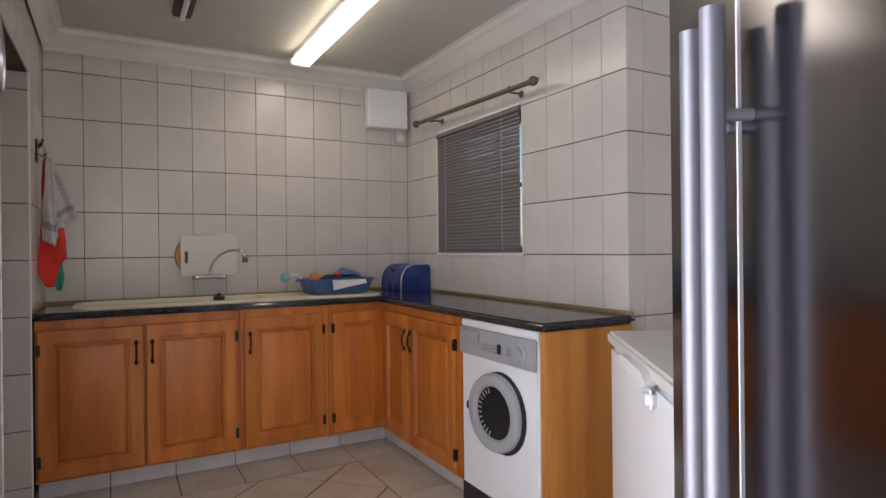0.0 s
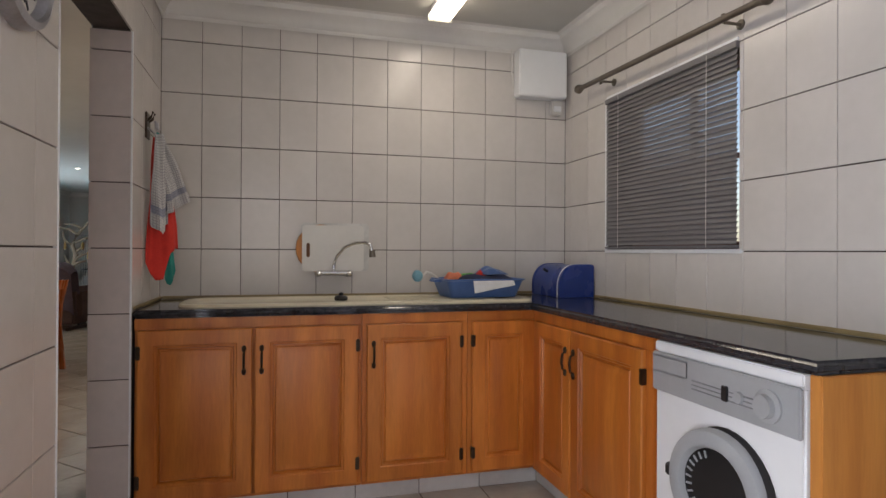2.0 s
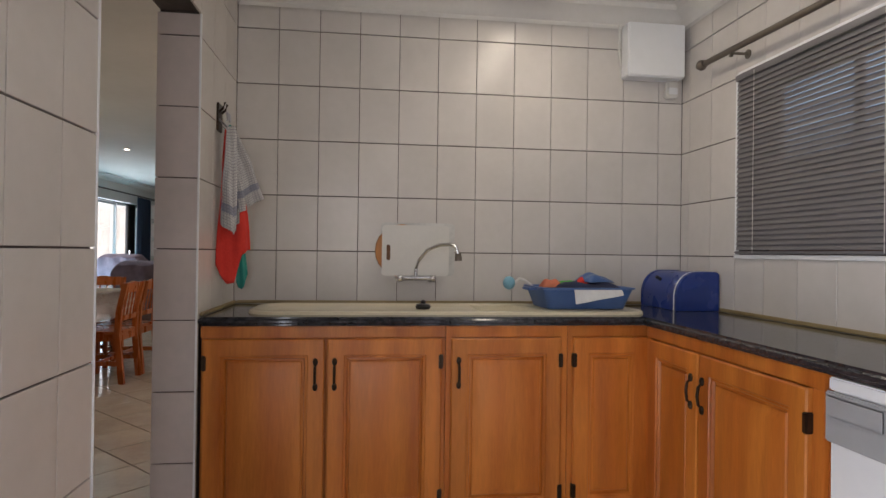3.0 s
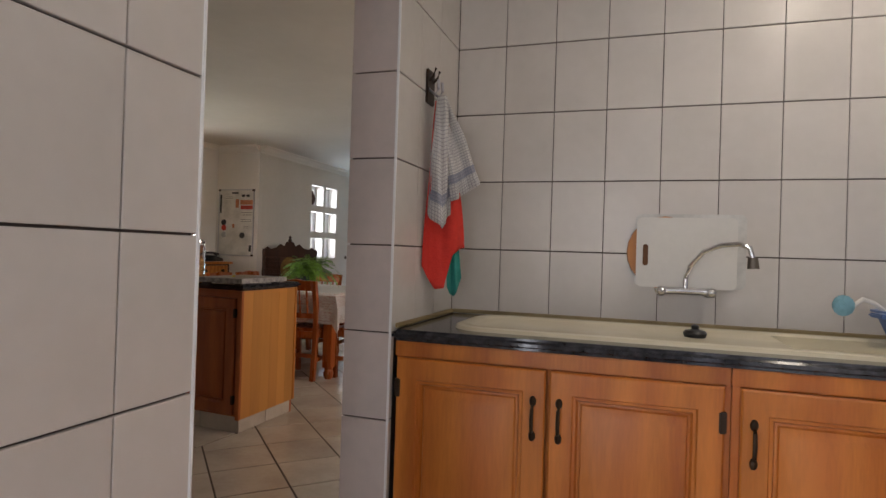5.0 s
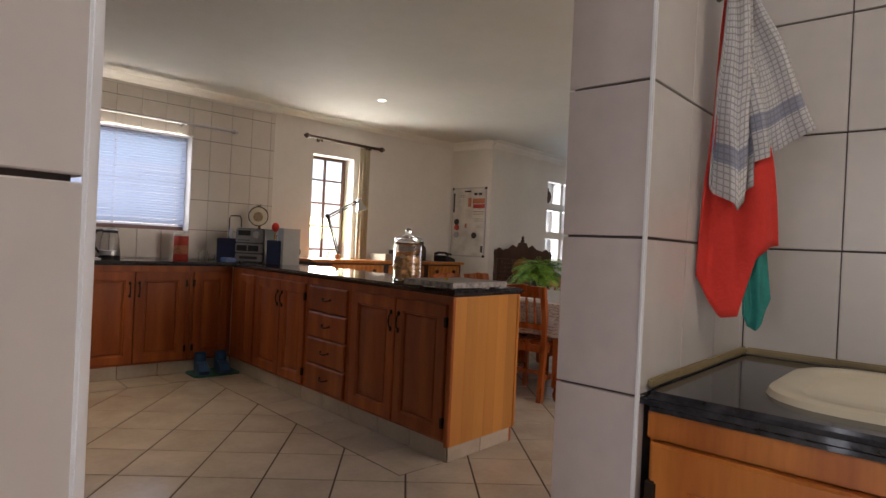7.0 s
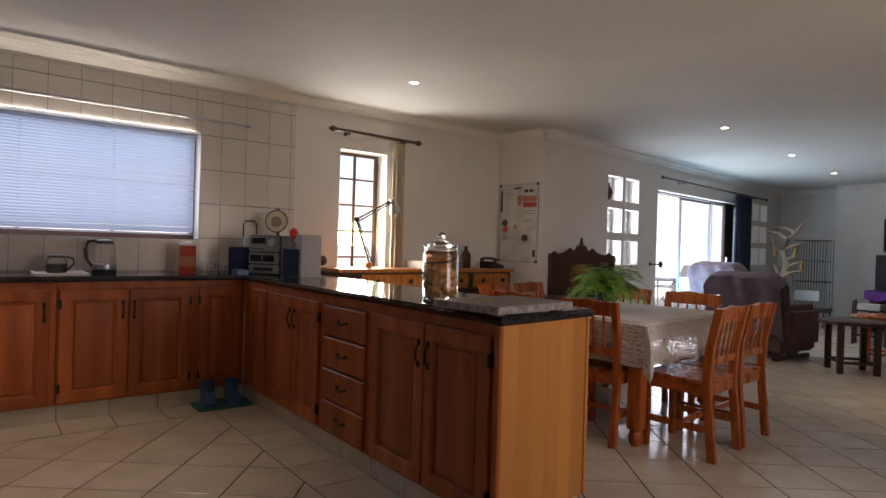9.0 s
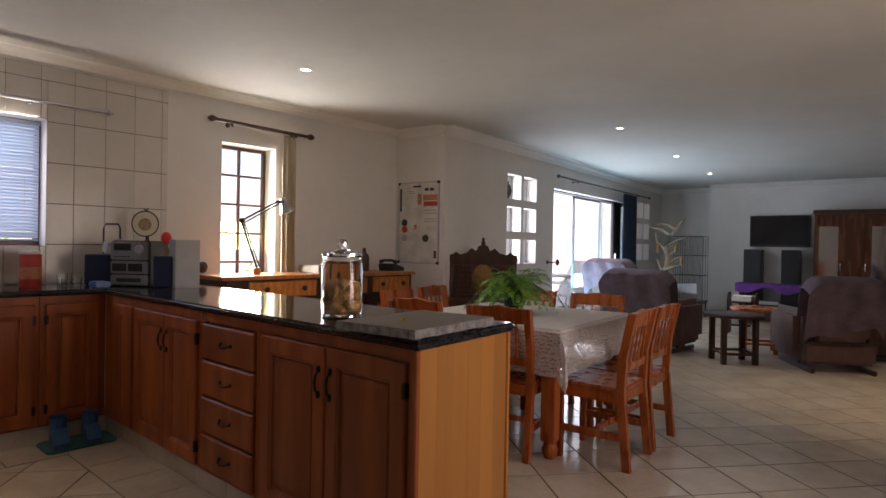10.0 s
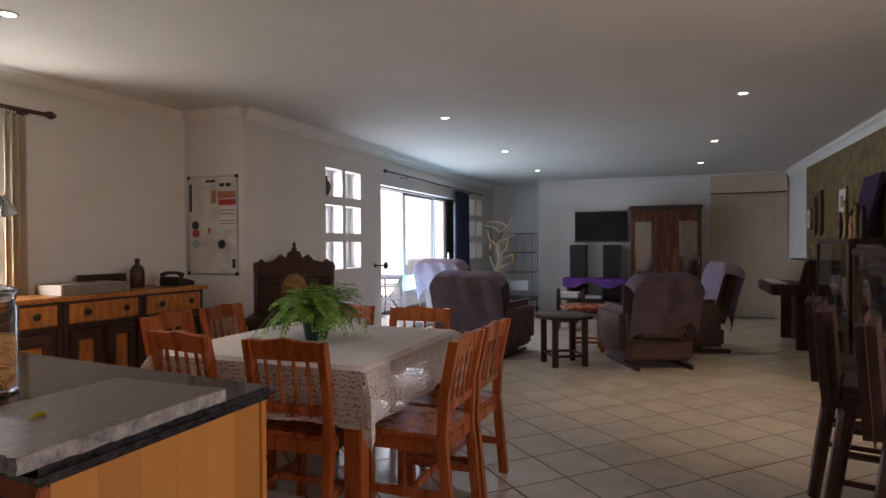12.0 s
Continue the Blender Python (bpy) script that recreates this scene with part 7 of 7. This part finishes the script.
for y, z, h in ((12.56, 1.36, 0.50), (12.24, 1.36, 0.57)):
    solo("carved_mask", shift(prism(B(), [(0, 0), (0.05, 0.06), (0.06, h * 0.6), (0.03, h), (-0.03, h), (-0.06, h * 0.6), (-0.05, 0.06)], -0.03, 0.0), pose(RW - 0.007, y, z, 0, 0, -90)), DARK_WOOD, "long dark carved wooden wall ornament", "ornament", "wall carvings")


def bar_stool(label, at, rz):
    """A tall padded stool with splayed legs; it faces local -y."""
    c = thing("bar_stool", label, "stool", at, rz, "bar stools")
    part("seat", soft(B(), -0.20, 0.20, -0.20, 0.18, 0.60, 0.67, 0.03), LEATHER_DARK, c)
    part("apron", bx(-0.17, 0.17, -0.17, 0.15, 0.54, 0.60, 0.004), DARK_WOOD, c)
    part("backrest", shift(soft(B(), -0.21, 0.21, -0.033, 0.033, 0.0, 0.47, 0.032), pose(0, 0.19, 0.54, -4)), LEATHER_DARK, c)
    for sx in (-1, 1):
        for sy in (-1, 1):
            part("leg", rod(B(), (sx * 0.215, sy * 0.215, 0), (sx * 0.145, sy * 0.145 - 0.01, 0.56), 0.028, 0.034, 10), DARK_WOOD, c)
    for z, o in ((0.22, 0.19), (0.34, 0.183)):
        for q in (-o, o):
            part("rung", rod(B(), (-o, q, z), (o, q, z), 0.013, seg=8), DARK_WOOD, c)
            part("rung", rod(B(), (q, -o, z + 0.05), (q, o, z + 0.05), 0.013, seg=8), DARK_WOOD, c)
    return c


s1 = bar_stool("dark wooden bar stool with a padded back", (0.06, 6.47, 0), 75)
copy_thing(s1, pose(0.10, 6.02, 0, 0, 0, 72))
copy_thing(s1, pose(0.12, 7.0, 0, 0, 0, 77))

# recessed lamps
for sx, sy in SPOTS:
    l_ = thing("recessed_downlight", "small lit recessed ceiling lamp", "downlight", (sx, sy, CEIL), 0, "ceiling downlights")
    part("ring", lathe(B(), [(0.030, -0.002), (0.032, -0.007), (0.045, -0.007), (0.048, -0.001)], 22), ENAMEL, l_, "white ring")
    part("lens", lathe(B(), [(0.0305, -0.0035), (0.029, -0.0055), (0.001, -0.006)], 18), LAMP_GLOW, l_, "glowing lens")


# ---- wall and floor tiles, laid last ----
def lay(parent, name, mat, rects, frame_, thick=0.008, gap_h=0.0013, gap_v=0.0022, bevel=0.0012):
    """rects: (u0, u1, v0, v1) in a plane whose pose is frame_ (x along, z up, the face towards -y)."""
    cache = {}
    for u0, u1, v0, v1 in rects:
        w, h = round(u1 - u0 - 2 * gap_h, 4), round(v1 - v0 - 2 * gap_v, 4)
        if w < 0.008 or h < 0.008:
            continue
        if (w, h) not in cache:
            bm = B()
            rows = [[bm.verts.new(p) for p in ((i, y, i), (w - i, y, i), (w - i, y, h - i), (i, y, h - i))] for i, y in ((0, 0), (0, -thick + bevel), (bevel, -thick))]
            for a, b in zip(rows, rows[1:]):
                for i in range(4):
                    bm.faces.new((a[i], a[(i + 1) % 4], b[(i + 1) % 4], b[i]))
            bm.faces.new(rows[-1])
            cache[(w, h)] = mesh_of(name, bm, mat, False)
        o = new(name, cache[(w, h)])
        o.parent = parent
        o.matrix_basis = frame_ @ Matrix.Translation((u0 + gap_h, 0, v0 + gap_v))


def cells(us, vs, hole=None):
    out = []
    for a, b in zip(us, us[1:]):
        for c, d in zip(vs, vs[1:]):
            if hole:
                h0, h1, s, t = hole
                if a < h1 - 1e-4 and b > h0 + 1e-4 and c < t - 1e-4 and d > s + 1e-4:
                    if a < h0 - 0.01:
                        out.append((a, h0, c, d))
                    if b > h1 + 0.01:
                        out.append((h1, b, c, d))
                    lo, hi = max(a, h0), min(b, h1)
                    if c < s - 0.01:
                        out.append((lo, hi, c, s))
                    if d > t + 0.01:
                        out.append((lo, hi, t, d))
                    continue
            out.append((a, b, c, d))
    return out


def steps(a, b, first, step):
    out = [a, a + first]
    while out[-1] + step < b - 0.004:
        out.append(out[-1] + step)
    return out + [b]


VS = [ROW0 + k * ROW for k in range(-1, 5)] + [CEIL - 0.09]
VLOW = [0.002] + [ROW0 + k * ROW for k in range(-4, 5)] + [CEIL - 0.09]
lay(wall_sink, "tile", WALL_TILE, cells(steps(0, X1 - X0, COL, COL), VS), pose(X0, YS + 0.008, 0))
lay(wall_window, "tile", WALL_TILE, cells([YS - u for u in steps(PIER, YS, 0.145, COL)][::-1], VS, (YS - 2.886, YS - 1.971, 1.166, 1.946)), pose(X1 + 0.008, YS, 0, 0, 0, -90))
lay(wall_pier, "tile", WALL_TILE, cells(steps(0, 2.65 - X1, 0.10, COL), VLOW), pose(X1, PIER + 0.008, 0))
lay(wall_alcove, "tile", WALL_TILE, cells(steps(0, 2.0, COL, COL), VLOW), pose(2.658, PIER, 0, 0, 0, -90))
lay(wall_west, "tile", WALL_TILE, cells([D0 - 0.65 - u for u in steps(0, D0 - 0.65, 0.155, COL)][::-1], VLOW), pose(X0 - 0.008, 0.65, 0, 0, 0, 90))
lay(wall_west, "tile", WALL_TILE, cells(steps(0, YS - D1, COL, COL), [z for z in VS]), pose(X0 - 0.008, D1, 0, 0, 0, 90))
lay(wall_west, "tile", WALL_TILE, cells([0, 0.031], [0.002] + [ROW0 + k * ROW for k in range(-4, 0)]), pose(X0 - 0.008, D1, 0, 0, 0, 90))
lay(wall_west, "tile", WALL_TILE, cells(steps(0, D1 - D0, 0.14, COL), [DH, ROW0 + 4 * ROW, CEIL - 0.09]), pose(X0 - 0.008, D0, 0, 0, 0, 90))
JAMB = [0.002] + [ROW0 + k * ROW for k in range(-4, 4)] + [DH]
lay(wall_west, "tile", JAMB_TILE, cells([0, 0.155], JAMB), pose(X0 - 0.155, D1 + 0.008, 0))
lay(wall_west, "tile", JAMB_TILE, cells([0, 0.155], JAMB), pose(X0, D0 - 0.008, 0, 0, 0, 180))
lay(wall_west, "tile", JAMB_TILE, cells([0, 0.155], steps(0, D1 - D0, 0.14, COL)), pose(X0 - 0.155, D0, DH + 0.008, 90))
site(WINDOW_SIDE)
bm = B()
for b in ((0.65, 2.20, 0.91, 2.36), (3.95, 4.745, 0.91, 2.36), (2.20, 3.95, 0.91, 1.16), (2.20, 3.95, 2.01, 2.36)):
    box(bm, KW - 0.006, KW - 0.001, *b)
kitchen_tiles = solo("wall_tiling", bm, GROUT, "white tiled field on the kitchen wall round the window", "wall tiles", kind="structure")
KROW = 0.2735
lay(kitchen_tiles, "tile", WALL_TILE, cells(steps(0, 4.095, 0.115, COL * 1.03), [0.91] + [1.172 + k * KROW for k in range(5)] + [2.36], (1.55, 3.30, 1.16, 2.01)), pose(KW - 0.001, 0.65, 0, 0, 0, 90), 0.006)
site(HERE)

# floor: squares laid on the diagonal
FT, half = 0.335, 0.335 * math.sqrt(0.5)
STEP = FT * math.sqrt(2)
bm = B()
w = FT - 0.009
i_ = 0.0015
rows = [[bm.verts.new(p) for p in ((i, i, z), (w - i, i, z), (w - i, w - i, z), (i, w - i, z))] for i, z in ((0, -0.006), (0, -0.001), (i_, 0.0))]
for a, b in zip(rows, rows[1:]):
    for i in range(4):
        bm.faces.new((a[i], a[(i + 1) % 4], b[(i + 1) % 4], b[i]))
bm.faces.new(rows[-1])
tile_me = mesh_of("floor_tile", bm, FLOOR_TILE, False)


def inside(x, y):
    if -0.45 < x < 2.6 and -1.7 < y < 3.3 and x > -0.2:
        return "scullery"
    return "room" if (KW < x < RW + 0.1 and 0.8 < y < FAR) else None


far_bm = B()
count = 0
for i in range(-40, 60):
    for j in range(-40, 60):
        s_, d_ = 0.12 + i * STEP, 0.42 + j * STEP   # x + y and y - x at the lower corner
        cx, cy = (s_ - d_) / 2, (s_ + d_) / 2 + half
        if not (-5.4 < cx < RW + 0.1 and 0.95 < cy < FAR + 0.1 or -0.42 < cx < 2.72 and -1.85 < cy < 3.5):
            continue
        m = Matrix.Translation((cx, cy - half, 0)) @ Matrix.Rotation(radians(45), 4, "Z") @ Matrix.Translation((0.0045, 0.0045, 0))
        if -2.6 < cx < 1.2 and 4.6 < cy < 8.6 or -4.6 < cx < -2.2 and 2.4 < cy < 4.6 or 0.0 < cx < 1.7 and 1.2 < cy < 3.0:
            o = new("tile", tile_me)
            o.parent, o.matrix_basis = floor_slab, m
            count += 1
        else:
            n0 = len(far_bm.verts)
            far_bm.from_mesh(tile_me)
            far_bm.verts.ensure_lookup_table()
            for v in far_bm.verts[n0:]:
                v.co = m @ v.co
far_ob = new("floor_tiling", mesh_of("floor_tiling", far_bm, FLOOR_TILE_FAR, False))
far_ob.parent = floor_slab
tagged(far_ob, kind="stuff")

# border rows of square tiles along the plinths
SQ = material("border_floor_tile", (0.58, 0.52, 0.44), 0.18, dark=(0.47, 0.41, 0.34), scale=4, bump=0.006, bump_scale=8, obrand=0.05)


def border(label, x0, x1, y0, y1, along):
    strip = solo("floor_border", bx(x0, x1, y0, y1, 0.0002, 0.0008), FLOOR_GROUT, label, "floor border", kind="structure")
    a, b = (x0, x1) if along == "x" else (y0, y1)
    n = max(1, round((b - a) / 0.30))
    w = (b - a) / n
    for k in range(n):
        u0, u1 = a + k * w + 0.003, a + (k + 1) * w - 0.003
        t_ = (u0, u1, y0 + 0.003, y1 - 0.003) if along == "x" else (x0 + 0.003, x1 - 0.003, u0, u1)
        part("tile", bx(*t_, 0.0008, 0.004), SQ, strip)


border("cream border tiles before the sink cabinets", -0.24, 1.275, 2.575, 2.875, "x")
border("cream border tiles before the side cabinets", 1.275, 1.575, 1.20, 2.875, "y")
site(WINDOW_SIDE)
border("cream border tiles before the window cabinets", -4.222, -3.922, 0.65, 4.146, "y")
site(PENINSULA)
border("cream border tiles before the peninsula", -4.252, -1.85, 3.846, 4.146, "x")
site(HERE)

# white edge strips on the corners of the opening
for y, nm in ((D0, 1), (D1, -1)):
    solo("trim", box(B(), X0 - 0.004, X0 + 0.003, y - 0.004, y + 0.004, 0.0, DH, 0.002), ENAMEL, "white tile edge strip on the opening corner", "trim", kind="structure")
